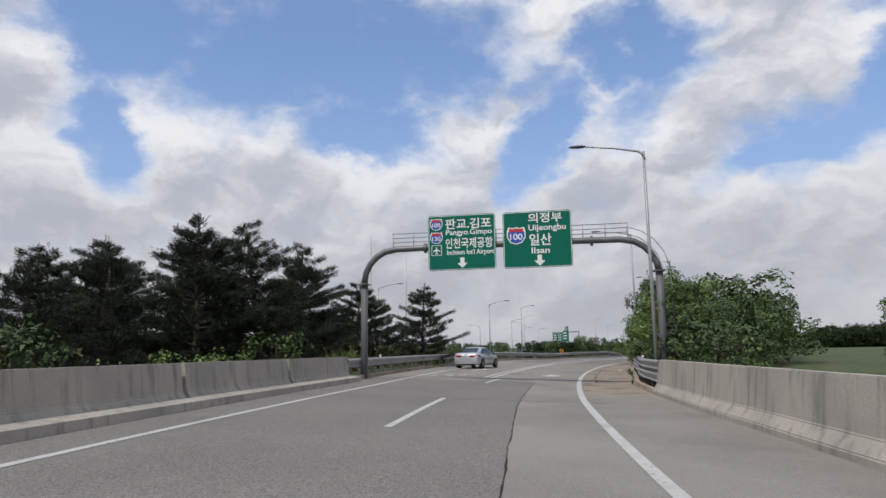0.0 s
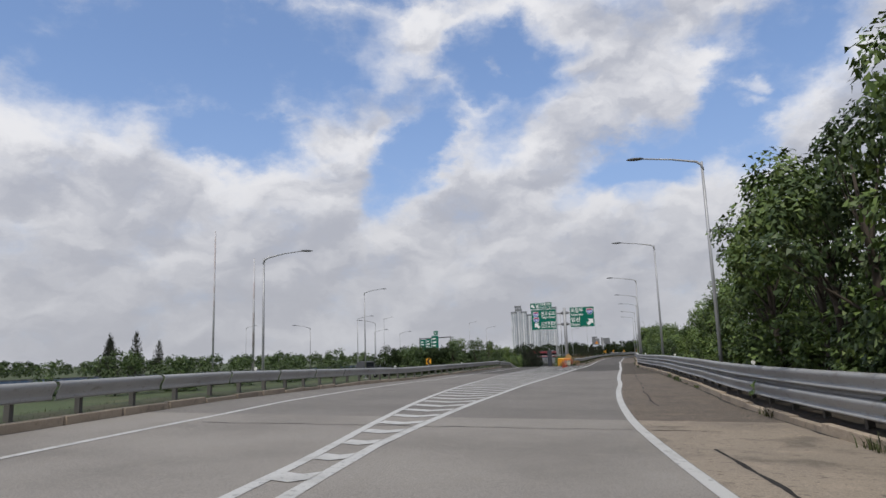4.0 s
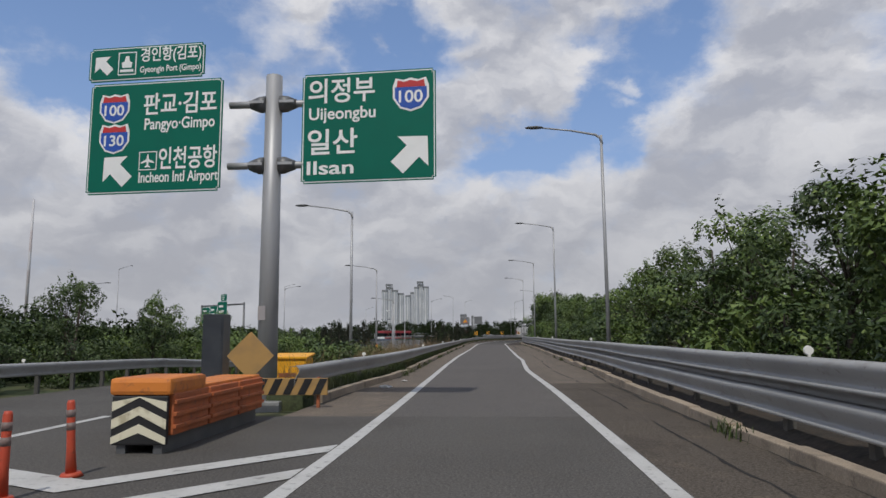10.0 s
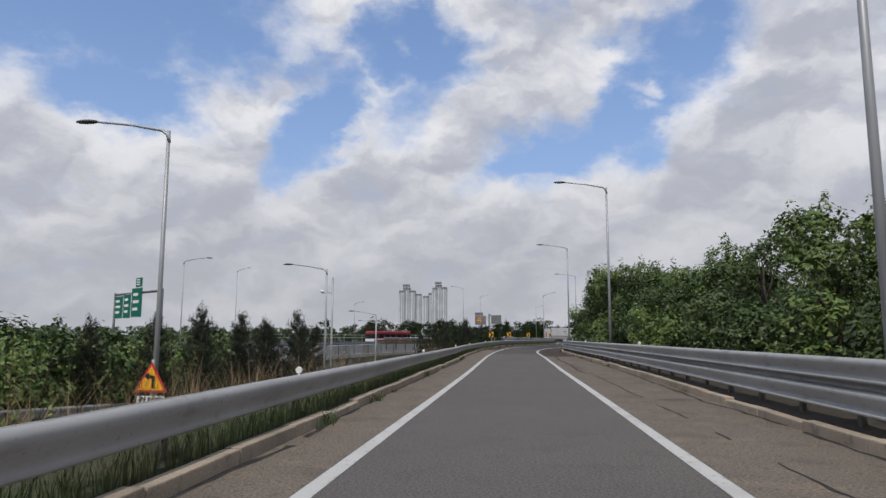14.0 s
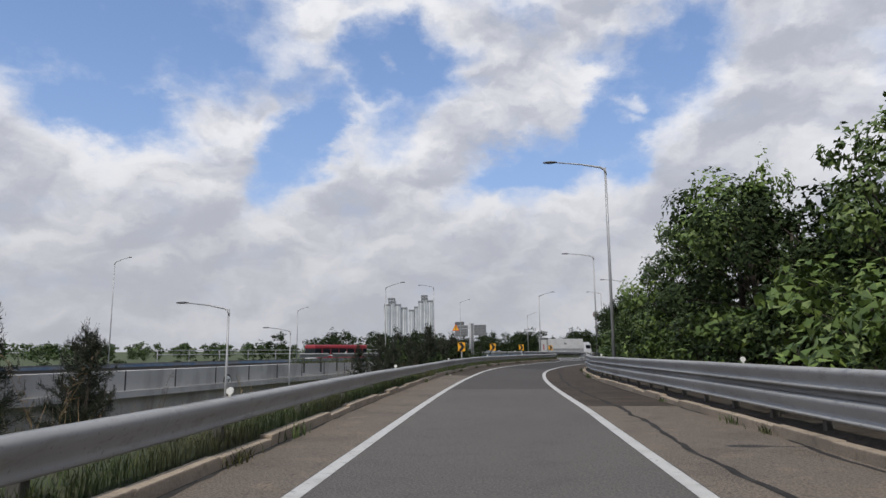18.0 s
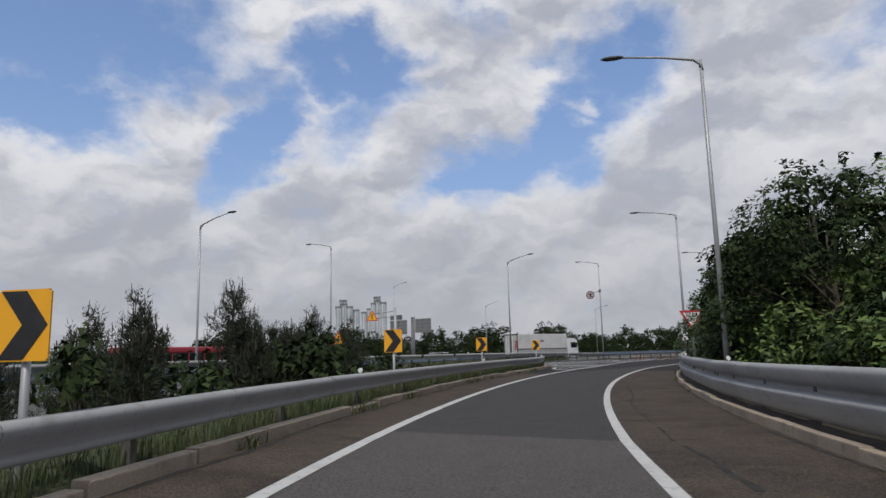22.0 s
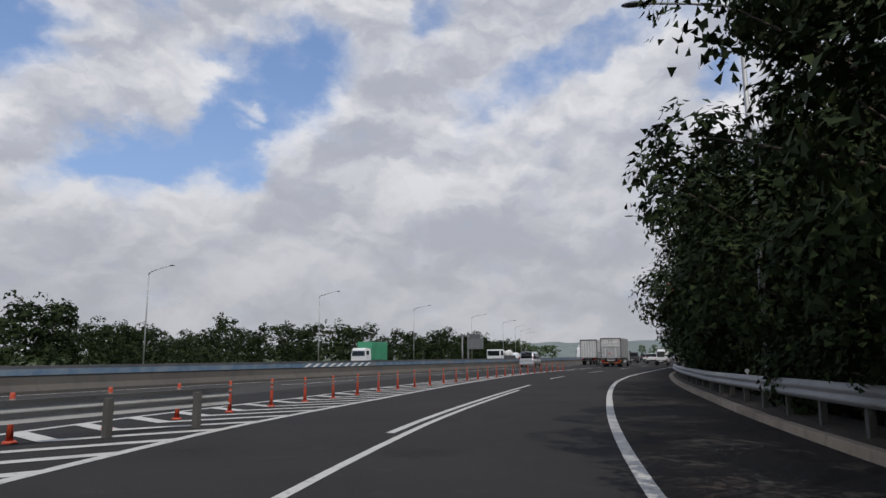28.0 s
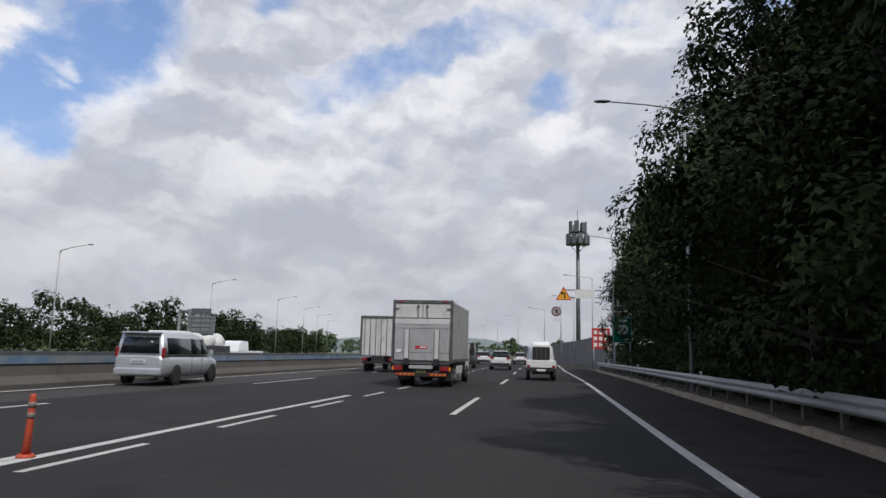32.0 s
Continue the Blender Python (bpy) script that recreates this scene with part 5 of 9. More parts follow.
def fork_sign():
    top = empty("fork_sign", spot(136.2, -4.75), "grey steel post carrying green direction signs at the fork", "road sign")
    part("post", tubed([(0, 0, -0.4), (0, 0, 3.5), (0, 0, 7.2)], [0.22, 0.2, 0.18], 14), POLE_STEEL, top)
    part("base_plate", boxed(-0.4, 0.4, -0.4, 0.4, -0.4, 0.08, 0.02), POLE_STEEL, top)
    for z in (6.55, 5.15):
        for sgn in (-1, 1):
            part("bracket", tubed([(0.1 * sgn, 0, z), (1.0 * sgn, 0, z)], 0.08, 10), POLE_STEEL, top)
            part("clamp", tubed([(0.16 * sgn, 0, z), (0.3 * sgn, 0, z), (0.52 * sgn, 0, z)], [0.2, 0.19, 0.1], 8), DARK_STEEL, top)
            part("clamp_plate", boxed(min(0.17 * sgn, 0.5 * sgn), max(0.17 * sgn, 0.5 * sgn), -0.2, -0.17, z - 0.03, z + 0.03), POLE_STEEL, top)
    b = board("sign_board", top, -4.2, -1.05, 4.55, 7.1, -0.16)
    b.rotation_euler.z = radians(-4)
    shield(b, -0.98, 0.68, 0.72, "100"), shield(b, -0.95, -0.02, 0.72, "130"), arrow(b, -0.88, -0.72, 0.8, -45)
    lettering("판교·김포", 0.54, SIGN_WHITE, b, -0.28, -0.026, 0.5, 1.72)
    lettering("Pangyo·Gimpo", 0.36, SIGN_WHITE, b, -0.24, -0.026, 0.08, 1.65)
    plane_mark(b, -0.12, -0.55, 0.42)
    lettering("인천공항", 0.54, SIGN_WHITE, b, 0.14, -0.026, -0.76, 1.35)
    lettering("Incheon Intl Airport", 0.34, SIGN_WHITE, b, -0.32, -0.026, -1.12, 1.85)
    b = board("sign_board", top, -4.28, -1.5, 7.15, 7.95, -0.16)
    b.rotation_euler.z = radians(-4)
    arrow(b, -1.05, 0.0, 0.52, -45)
    part("symbol_frame", poly([(-0.68, -0.27), (-0.24, -0.27), (-0.24, 0.27), (-0.68, 0.27)], -0.026, -0.02), SIGN_WHITE, b)
    part("symbol_field", poly([(-0.655, -0.245), (-0.265, -0.245), (-0.265, 0.245), (-0.655, 0.245)], -0.03, -0.026), SIGN_GREEN, b)
    part("symbol", poly([(-0.57, -0.1), (-0.35, -0.1), (-0.33, 0.02), (-0.4, 0.05), (-0.42, 0.17), (-0.5, 0.17), (-0.52, 0.05), (-0.59, 0.02)], -0.034, -0.03), SIGN_WHITE, b)
    part("symbol_wave", poly([(-0.62, -0.2), (-0.3, -0.2), (-0.3, -0.14), (-0.62, -0.14)], -0.034, -0.03), SIGN_WHITE, b)
    lettering("경인항(김포)", 0.36, SIGN_WHITE, b, -0.14, -0.026, -0.04, 1.45)
    lettering("Gyeongin Port (Gimpo)", 0.2, SIGN_WHITE, b, -0.14, -0.026, -0.28, 1.45)
    b = board("sign_board", top, 0.66, 3.65, 4.7, 7.18, -0.16)
    b.rotation_euler.z = radians(-4)
    shield(b, 0.95, 0.66, 0.8, "100"), arrow(b, 0.98, -0.62, 0.95, 45)
    lettering("의정부", 0.6, SIGN_WHITE, b, -1.35, -0.026, 0.56, 1.5)
    lettering("Uijeongbu", 0.38, SIGN_WHITE, b, -1.33, -0.026, 0.1, 1.5)
    lettering("일산", 0.62, SIGN_WHITE, b, -1.35, -0.026, -0.6, 1.12)
    lettering("Ilsan", 0.42, SIGN_WHITE, b, -1.36, -0.026, -1.05, 1.05)
    part("notice", boxed(-0.16, 0.0, -0.215, -0.2, 1.75, 2.05), DIMMED_WHITE, top, "faded paper notice")


gantry()
fork_sign()


# ---- small signs and road furniture ----
def post_bm(h, r=0.04, foot=-0.5):
    return tubed([(0, 0, foot), (0, 0, h)], r, 8)


def chevron_sign(s, lat, z):
    top = empty("chevron_sign", spot(s, lat), "yellow curve sign with a black chevron on a steel post", "road sign", "chevron signs")
    part("post", post_bm(z + 0.2, 0.038, -0.6), POLE_STEEL, top)
    part("plate", plate(0.52, 0.64, 0.02, -0.07, -0.05, 0, z), SIGN_YELLOW, top)
    k = [(-0.235, 0.305), (0.015, 0.305), (0.24, 0.0), (0.015, -0.305), (-0.235, -0.305), (-0.01, 0.0)]
    part("chevron", poly([(x, z + y) for x, y in k], -0.076, -0.07), SIGN_BLACK, top, "black chevron")


def far_chevron(x, y, z, turn):
    top = empty("chevron_sign", pose(x, y, height_at(x, y), 0, 0, turn), "yellow curve sign with a black chevron beside the branch", "road sign", "chevron signs")
    h = z - height_at(x, y)
    part("post", post_bm(h + 0.2, 0.038, -0.6), POLE_STEEL, top)
    part("plate", plate(0.62, 0.72, 0.02, -0.07, -0.05, 0, h), SIGN_YELLOW, top)
    k = [(0.27, 0.34), (-0.02, 0.34), (-0.28, 0.0), (-0.02, -0.34), (0.27, -0.34), (0.01, 0.0)]
    part("chevron", poly([(a, h + b) for a, b in k][::-1], -0.076, -0.07), SIGN_BLACK, top, "black chevron")


far_chevron(-33.6, 184.2, 1.1, 25), far_chevron(-36.8, 197.0, 1.0, 22), far_chevron(-55.4, 280.6, 0.8, 30)
for s, lat in ((244.0, -4.46), (256.9, -4.5), (270.4, -4.85), (283.6, -5.12)):
    chevron_sign(s, lat, 1.6)


def warning_triangle(parent, x, z, size, y=-0.05, mark="bend"):
    t = lambda k: [(x - size / 2 * k, z - size * 0.43 * k), (x + size / 2 * k, z - size * 0.43 * k), (x, z + size * 0.43 * k + size * 0.06 * (k - 1))]
    part("rim", poly(t(1.0), y - 0.012, y), SIGN_RED, parent, "red triangular rim")
    part("field", poly([(a, b - size * 0.025) for a, b in t(0.8)], y - 0.018, y - 0.012), SIGN_YELLOW, parent, "yellow field")
    if mark == "bend":
        pts = [(0.03, -0.32), (0.11, -0.32), (0.11, 0.02), (-0.06, 0.06), (-0.06, 0.13), (-0.2, 0.03), (-0.06, -0.1), (-0.06, -0.03), (0.03, -0.06)]
    else:
        pts = [(-0.035, -0.3), (0.035, -0.3), (0.045, 0.12), (-0.045, 0.12)]
    part("mark", poly([(x + a * size, z + b * size) for a, b in pts], y - 0.024, y - 0.018), SIGN_BLACK, parent)


top = empty("bend_warning_sign", spot(180.2, -9.75, -1.95), "yellow triangular bend warning sign with a white plate among grass", "road sign")
part("post", post_bm(2.75), POLE_STEEL, top)
warning_triangle(top, 0, 2.3, 0.95)
part("lower_plate", plate(0.8, 0.28, 0.02, -0.06, -0.045, 0, 1.66), SIGN_WHITE, top)
lettering("천천히", 0.22, SIGN_BLACK, top, -0.3, -0.064, 1.57, 0.6)

top = empty("slope_warning_sign", pose(-17.05, 329.9, height_at(-17.05, 329.9), 0, 0, -20), "yellow triangular warning sign on a thin post", "road sign")
h_ = 2.75 - height_at(-17.05, 329.9)
part("post", post_bm(h_), POLE_STEEL, top)
warning_triangle(top, 0, h_ - 0.3, 0.95, mark="bar")

top = empty("cantilever_sign", pose(-16.1, 357.1, height_at(-16.1, 357.1), 0, 0, -12), "grey cantilever post with a yellow warning triangle", "road sign")
h_ = 6.0 - height_at(-16.1, 357.1)
part("post", tubed([(0, 0, -0.4), (0, 0, h_)], [0.16, 0.12], 10), POLE_STEEL, top)
for z in (h_ - 0.35, h_ - 0.85):
    part("arm", tubed([(0, 0, z), (-2.3, 0, z - 0.18)], 0.05, 8), POLE_STEEL, top)
part("brace", tubed([(-1.2, 0, h_ - 0.45), (-1.2, 0, h_ - 0.95)], 0.03, 6), POLE_STEEL, top)
warning_triangle(top, -2.35, h_ - 0.7, 1.25, mark="bar")


def round_sign(parent, x, z, r, y=-0.05):
    for name, rad, mat, d in (("rim", r, SHADED_RED, 0.0), ("field", r * 0.8, DIMMED_WHITE, 0.006)):
        bm = bmesh.new()
        bmesh.ops.create_cone(bm, cap_ends=True, segments=28, radius1=rad, radius2=rad, depth=0.012, matrix=pose(x, y - d, z, 90))
        part(name, bm, mat, parent)
    part("mark", poly([(x - 0.05 * r, z - 0.5 * r), (x + 0.13 * r, z - 0.5 * r), (x + 0.13 * r, z + 0.1 * r), (x + 0.4 * r, z + 0.1 * r), (x + 0.1 * r, z + 0.5 * r), (x - 0.3 * r, z + 0.2 * r), (x - 0.05 * r, z + 0.1 * r)], y - 0.02, y - 0.012), SIGN_BLACK, parent)
    part("bar", moved(boxed(-r * 0.75, r * 0.75, y - 0.026, y - 0.02, -0.06 * r, 0.06 * r), pose(x, 0, z, 0, 45)), SHADED_RED, parent)


top = empty("turn_ban_sign", pose(6.7, 369.5, 0.0, 0, 0, -22), "round white turn ban sign with red rim on lamp post", "road sign")
part("arm", tubed([(0, -0.1, 8.2), (-0.8, -0.1, 7.95)], 0.035, 6), POLE_STEEL, top)
part("clamp", boxed(-0.12, 0.12, -0.14, 0.12, 8.05, 8.35, 0.03), DARK_STEEL, top)
round_sign(top, -1.1, 7.75, 0.47, -0.12)


def yield_sign(m, z, size, lean=0.0):
    top = empty("yield_sign", m, "red and white triangular yield sign on a post before trees", "road sign", "yield signs")
    # dark post steel stands for the shade of the trees
    part("post", post_bm(z + 0.1, 0.045), POST_STEEL, top)
    w = size / 2
    tri = lambda k: [(-w * k, z + 0.42 * size * k), (0, z - 0.45 * size * k), (w * k, z + 0.42 * size * k)]
    part("rim", poly(tri(1.0), -0.075, -0.055), SIGN_RED, top, "red rim")
    part("field", poly([(a, b + 0.03 * size) for a, b in tri(0.72)], -0.082, -0.075), SIGN_WHITE, top, "white field")
    lettering("양보", 0.24 * size, SIGN_BLACK, top, -0.26 * size, -0.084, z + 0.13 * size, 0.5 * size)
    lettering("YIELD", 0.16 * size, SIGN_BLACK, top, -0.19 * size, -0.084, z - 0.04 * size, 0.38 * size)


yield_sign(spot(369.5, 4.97), 6.25, 1.15)
yield_sign(spot(268.3, 4.65), 2.6, 0.95)

top = empty("route_plate_sign", spot(370.6, 5.35), "small white plate on a low post under the trees", "road sign")
part("post", post_bm(1.2, 0.03), POLE_STEEL, top)
part("plate", plate(0.42, 0.46, 0.05, -0.05, -0.035, 0, 1.5), SIGN_WHITE, top)
part("field", plate(0.38, 0.2, 0.03, -0.054, -0.05, 0, 1.62), SIGN_GREEN, top, "dark green upper field")
lettering("71", 0.2, SIGN_WHITE, top, -0.1, -0.058, 1.55, 0.2)
lettering(".7", 0.2, SIGN_BLACK, top, -0.08, -0.058, 1.31, 0.2)


def delineator(m):
    top = empty("delineator_post", m, "orange flexible lane post with grey bands", "traffic post", "orange lane posts")
    part("foot", tubed([(0, 0, 0.0), (0, 0, 0.045)], [0.12, 0.09], 12), ORANGE, top)
    part("tube", tubed([(0, 0, 0.045), (0, 0, 0.3), (0, 0, 0.74), (0, 0, 0.77)], [0.055, 0.042, 0.04, 0.03], 10), ORANGE, top)
    for z in (0.47, 0.6):
        part("band", tubed([(0, 0, z), (0, 0, z + 0.075)], 0.044, 10), POST_BAND, top, "dull grey reflective band")
    return top


first = delineator(spot(123.4, -4.3))
for s, lat in ((125.3, -4.32), (126.6, -4.33), (127.8, -4.3), (128.85, -4.34)):
    copy_thing(first, spot(s, lat) @ pose(0, 0, 0, random.uniform(-3, 3), random.uniform(-3, 3), 0))
POSTS = curve((320, -8.0), (341, -7.6), (353, -7.1), (365, -6.6), (381, -5.75), (392, -5.2))
for i in range(30):
    s = 321 + i * 2.1
    copy_thing(first, spot(s, float(POSTS(s)) - 0.1) @ pose(0, 0, 0, random.uniform(-2, 2), random.uniform(-2, 2), 0))


def crash_cushion():
    top = empty("crash_cushion", spot(130.2, -4.33) @ Matrix.Diagonal((0.93, 1.3, 1.06, 1)), "orange crash cushion with black and pale yellow striped face", "crash cushion")
    part("face", boxed(-0.38, 0.38, -0.05, 0.0, 0.1, 0.66, 0.02), SIGN_BLACK, top)
    for i in range(3):
        for sgn in (-1, 1):
            z = 0.14 + i * 0.2
            pts = [(0.0, z + 0.1), (sgn * 0.37, z - 0.06 + 0.0), (sgn * 0.37, z + 0.05), (0.0, z + 0.2)]
            pts = [(x, min(0.65, max(0.11, q))) for x, q in pts]
            part("stripe", poly(pts, -0.056, -0.05), PALE_STRIPE, top, "pale yellow stripe")
    part("hood", boxed(-0.42, 0.42, -0.06, 0.75, 0.66, 0.86, 0.05), CUSHION, top, "faded orange hood")
    for k in range(3):
        part("side_panel", boxed(0.33, 0.42, 0.02 + k * 0.85, 0.82 + k * 0.85, 0.2, 0.68, 0.02), CUSHION_SIDE, top)
        part("side_panel", boxed(-0.42, -0.33, 0.02 + k * 0.85, 0.82 + k * 0.85, 0.2, 0.68, 0.02), CUSHION_SIDE, top)
        for z in (0.3, 0.44, 0.58):
            part("rib", boxed(0.41, 0.46, 0.02 + k * 0.85, 0.82 + k * 0.85, z - 0.025, z + 0.025, 0.01), CUSHION_SIDE, top)
    part("lid", boxed(-0.36, 0.36, 0.75, 2.55, 0.64, 0.72, 0.02), CUSHION, top)
    for x in (-0.25, 0.25):
        part("skid", boxed(x - 0.06, x + 0.06, -0.02, 2.5, 0.0, 0.2), DARK_STEEL, top)


crash_cushion()
top = empty("striped_board", spot(135.4, -4.2), "low yellow and black striped board around the sign post", "barrier")
part("board", boxed(-0.9, 0.95, -0.03, 0.03, 0.25, 0.58, 0.01), FADED, top)
for i in range(6):
    x = -0.85 + i * 0.3
    part("stripe", poly([(x, 0.26), (x + 0.15, 0.26), (x + 0.3, 0.57), (x + 0.15, 0.57)], -0.038, -0.03), SIGN_BLACK, top)
for x in (-0.7, 0.75):
    part("leg", boxed(x - 0.03, x + 0.03, 0.03, 0.09, -0.2, 0.6), RUST, top)
top = empty("grit_box", spot(141.7, -5.75), "yellow roadside grit box with a sloping lid", "grit box")
part("body", boxed(-0.6, 0.5, -0.4, 0.4, -0.4, 0.78, 0.03), SIGN_YELLOW, top)
part("lid", moved(boxed(-0.64, 0.54, -0.45, 0.45, 0.0, 0.07, 0.02), pose(0, 0, 0.8, 6)), SIGN_YELLOW, top)
part("lettering_bar", boxed(-0.3, 0.2, -0.407, -0.4, 0.25, 0.36), RUST, top)
top = empty("control_cabinet", spot(139.5, -7.2, -0.5), "tall dark steel control cabinet beside the slope", "cabinet")
part("body", boxed(-0.28, 0.28, -0.25, 0.25, 0.0, 2.5, 0.02), DARK_STEEL, top)
part("door", boxed(-0.24, 0.24, -0.265, -0.25, 0.3, 2.4, 0.01), DARK_STEEL, top)

SOLAR = material("solar_cells", (0.012, 0.018, 0.04), 0.25, vary=((6.0, 0.45, 0.6, (0.02, 0.028, 0.055), 0.8),))
top = empty("solar_panel", spot(167.2, -8.4, -0.6), "small tilted solar panel on a post among grass", "solar panel")
part("post", post_bm(1.25, 0.05), POLE_STEEL, top)
part("box", boxed(-0.12, 0.12, -0.12, 0.12, 0.5, 0.9, 0.01), POLE_STEEL, top)
pan = part("panel", moved(boxed(-0.3, 0.3, -0.22, 0.22, -0.02, 0.02, 0.005), pose(-0.05, 0, 1.32, 25, 4)), SOLAR, top, "dark blue cell panel")
part("panel_frame", moved(boxed(-0.33, 0.33, -0.25, 0.25, -0.025, 0.0, 0.005), pose(-0.05, 0, 1.31, 25, 4)), POLE_STEEL, top)


def direction_gantry(m, label, face, z0, boards, legs, height):
    top = empty("direction_gantry", m, label, "gantry")
    for x in legs:
        part("leg", tubed([(x, 0, -6), (x, 0, height)], 0.2, 8), DARK_STEEL, top)
    part("beam", tubed([(legs[0], 0, height - 0.3), (legs[-1], 0, height - 0.3)], 0.18, 8), DARK_STEEL, top)
    for x0, x1, a, b in boards:
        if face:
            q = board("sign_board", top, x0, x1, a, b, -0.3)
            w, h = x1 - x0, b - a
            for k in range(3):
                part("print_bar", boxed(-w * 0.36, w * (0.1 + 0.08 * (k % 2)), -0.028, -0.02, h * (0.28 - 0.25 * k) - h * 0.05, h * (0.28 - 0.25 * k) + h * 0.05), SIGN_WHITE, q)
        else:
            q = part("sign_back", plate(x1 - x0, b - a, 0.06, -0.3, -0.27, (x0 + x1) / 2, (a + b) / 2), SIGN_BACK, top)
            for k in range(4):
                z = a + (b - a) * (k + 0.5) / 4
                part("stiffener", boxed(x0 + 0.05, x1 - 0.05, -0.34, -0.3, z - 0.03, z + 0.03), DARK_STEEL, top)
            for k in range(3):
                x = x0 + (x1 - x0) * (k + 0.5) / 3
                part("stiffener", boxed(x - 0.03, x + 0.03, -0.37, -0.34, a + 0.05, b - 0.05), DARK_STEEL, top)


direction_gantry(pose(-73.3, 315.4, 0, 0, 0, -37), "far gantry with green direction signs over the expressway", True, 5, ((0.3, 3.4, 4.2, 7.6), (3.6, 6.2, 4.2, 7.8), (6.4, 10.0, 4.3, 8.6), (7.6, 9.8, 8.7, 10.1)), (-0.4, 15.7), 8.2)
direction_gantry(pose(-18, 418, 0, 0, 0, -30), "grey backs of two direction signs on a post", False, 5, ((-4.8, -0.9, 5.2, 7.9), (-4.8, -2.0, 8.0, 8.9), (0.9, 4.4, 5.4, 8.0)), (0.0, 0.4), 8.4)
p_ = Vector((88.5, 487.5, 0))
direction_gantry(pose(p_.x, p_.y, 0, 0, 0, -50), "grey back of a direction sign on a side post", False, 5, ((0.2, 3.8, 2.9, 5.1), (0.6, 3.2, 5.2, 6.0)), (-1.0, 0.3), 5.9)


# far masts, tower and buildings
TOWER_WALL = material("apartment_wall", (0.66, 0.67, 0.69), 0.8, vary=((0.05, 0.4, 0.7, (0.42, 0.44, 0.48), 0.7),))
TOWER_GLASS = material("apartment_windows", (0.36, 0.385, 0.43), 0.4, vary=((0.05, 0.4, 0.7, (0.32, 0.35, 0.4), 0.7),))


def apartment_tower(az, lobes, crown):
    """A far tower of rounded lobes; lobes: rows of (offset, width, height); crown: an open frame (from, to, foot, head)."""
    d = 1500.0
    x, y = -12 - math.sin(radians(az)) * d, 230 + math.cos(radians(az)) * d
    top = empty("apartment_tower", pose(x, y, -5, 0, 0, az), "distant pale apartment tower of rounded lobes under an open crown", "apartment building", "apartment towers")
    for k, (u, w, h) in enumerate(lobes):
        back = 3.0 * (k % 2)
        bm = bmesh.new()
        ring = [(u + 0.5 * w * math.cos(q) * (1.0 if abs(math.cos(q)) > 0.3 else 0.9), back - 0.42 * w * math.sin(q)) for q in [2 * math.pi * i / 20 for i in range(20)]]
        low, high = [bm.verts.new((*c, 0)) for c in ring], [bm.verts.new((*c, h)) for c in ring]
        for i in range(20):
            bm.faces.new((low[i], low[(i + 1) % 20], high[(i + 1) % 20], high[i]))
        bm.faces.new(high)
        bmesh.ops.recalc_face_normals(bm, faces=bm.faces)
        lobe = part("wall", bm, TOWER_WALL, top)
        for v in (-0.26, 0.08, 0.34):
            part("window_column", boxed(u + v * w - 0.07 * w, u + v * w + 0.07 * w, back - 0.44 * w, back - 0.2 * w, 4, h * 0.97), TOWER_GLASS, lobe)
        part("parapet", boxed(u - 0.46 * w, u + 0.46 * w, back - 0.42 * w, back + 0.3 * w, h - 3.0, h + 1.2), TOWER_CAP, lobe)
    if crown:
        a, b, foot, head = crown
        for v in (a, (a + b) / 2, b):
            part("crown_post", boxed(v - 1.0, v + 1.0, -5, -3, foot, head), TOWER_CAP, top)
        part("crown_core", boxed(a + 2, b - 2, 0, 6, foot, head - 6), TOWER_WALL, top)
        part("crown_beam", boxed(a - 1.5, b + 1.5, -6, 6, head - 4, head), TOWER_CAP, top)


TOWER_CAP = material("apartment_cap", (0.2, 0.21, 0.225), 0.8)
apartment_tower(8.72, ((-9, 15, 110), (2, 17, 116), (14, 16, 110), (28, 15, 103)), (-6, 7, 111, 125))
apartment_tower(5.95, ((-28, 13, 98), (-18, 10, 105), (-8, 12, 117), (1, 15, 123), (13, 15, 118)), (-6, 6, 118, 131))

# distance haze is mixed into the base colour of the hill
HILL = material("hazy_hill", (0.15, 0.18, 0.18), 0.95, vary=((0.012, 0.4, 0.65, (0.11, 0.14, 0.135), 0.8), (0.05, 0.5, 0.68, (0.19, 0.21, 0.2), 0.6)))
vs, fs = [], []
for i in range(61):                          # a long low wooded ridge far to the east
    az = radians(-14 - 56 * i / 60)
    h = 34 * math.sin(math.pi * i / 60) ** 0.7 * (0.75 + 0.5 * noise.noise(Vector((i * 0.14, 3.1, 0)))) + 3 * noise.noise(Vector((i * 0.9, 7, 0)))
    for d, z in ((1250, -12), (1330, 0.45 * h), (1420, 0.86 * h), (1500, h), (1700, -12)):
        vs.append((-math.sin(az) * d, 300 + math.cos(az) * d, z))
    if i:
        k = len(vs) - 5
        fs += [(k - 5 + j, k + j, k + j + 1, k - 4 + j) for j in range(4)]
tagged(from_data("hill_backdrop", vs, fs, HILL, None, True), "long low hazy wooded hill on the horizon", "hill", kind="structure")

BANNER_RED = material("dull_red_cloth", (0.26, 0.035, 0.05), 0.8, vary=((5, 0.45, 0.7, (0.2, 0.04, 0.05), 0.7),))
BANNER_PRINT = material("faded_print", (0.4, 0.28, 0.28), 0.8)
top = empty("red_banner", pose(-4.6, 355.2, height_at(-4.6, 355.2), 0, 0, -14), "narrow red banner with white print on a thin post", "banner")
h_ = 2.6 - height_at(-4.6, 355.2)
part("post", tubed([(-0.2, 0, -0.3), (-0.2, 0, h_ + 0.1)], 0.025, 6), POLE_STEEL, top)
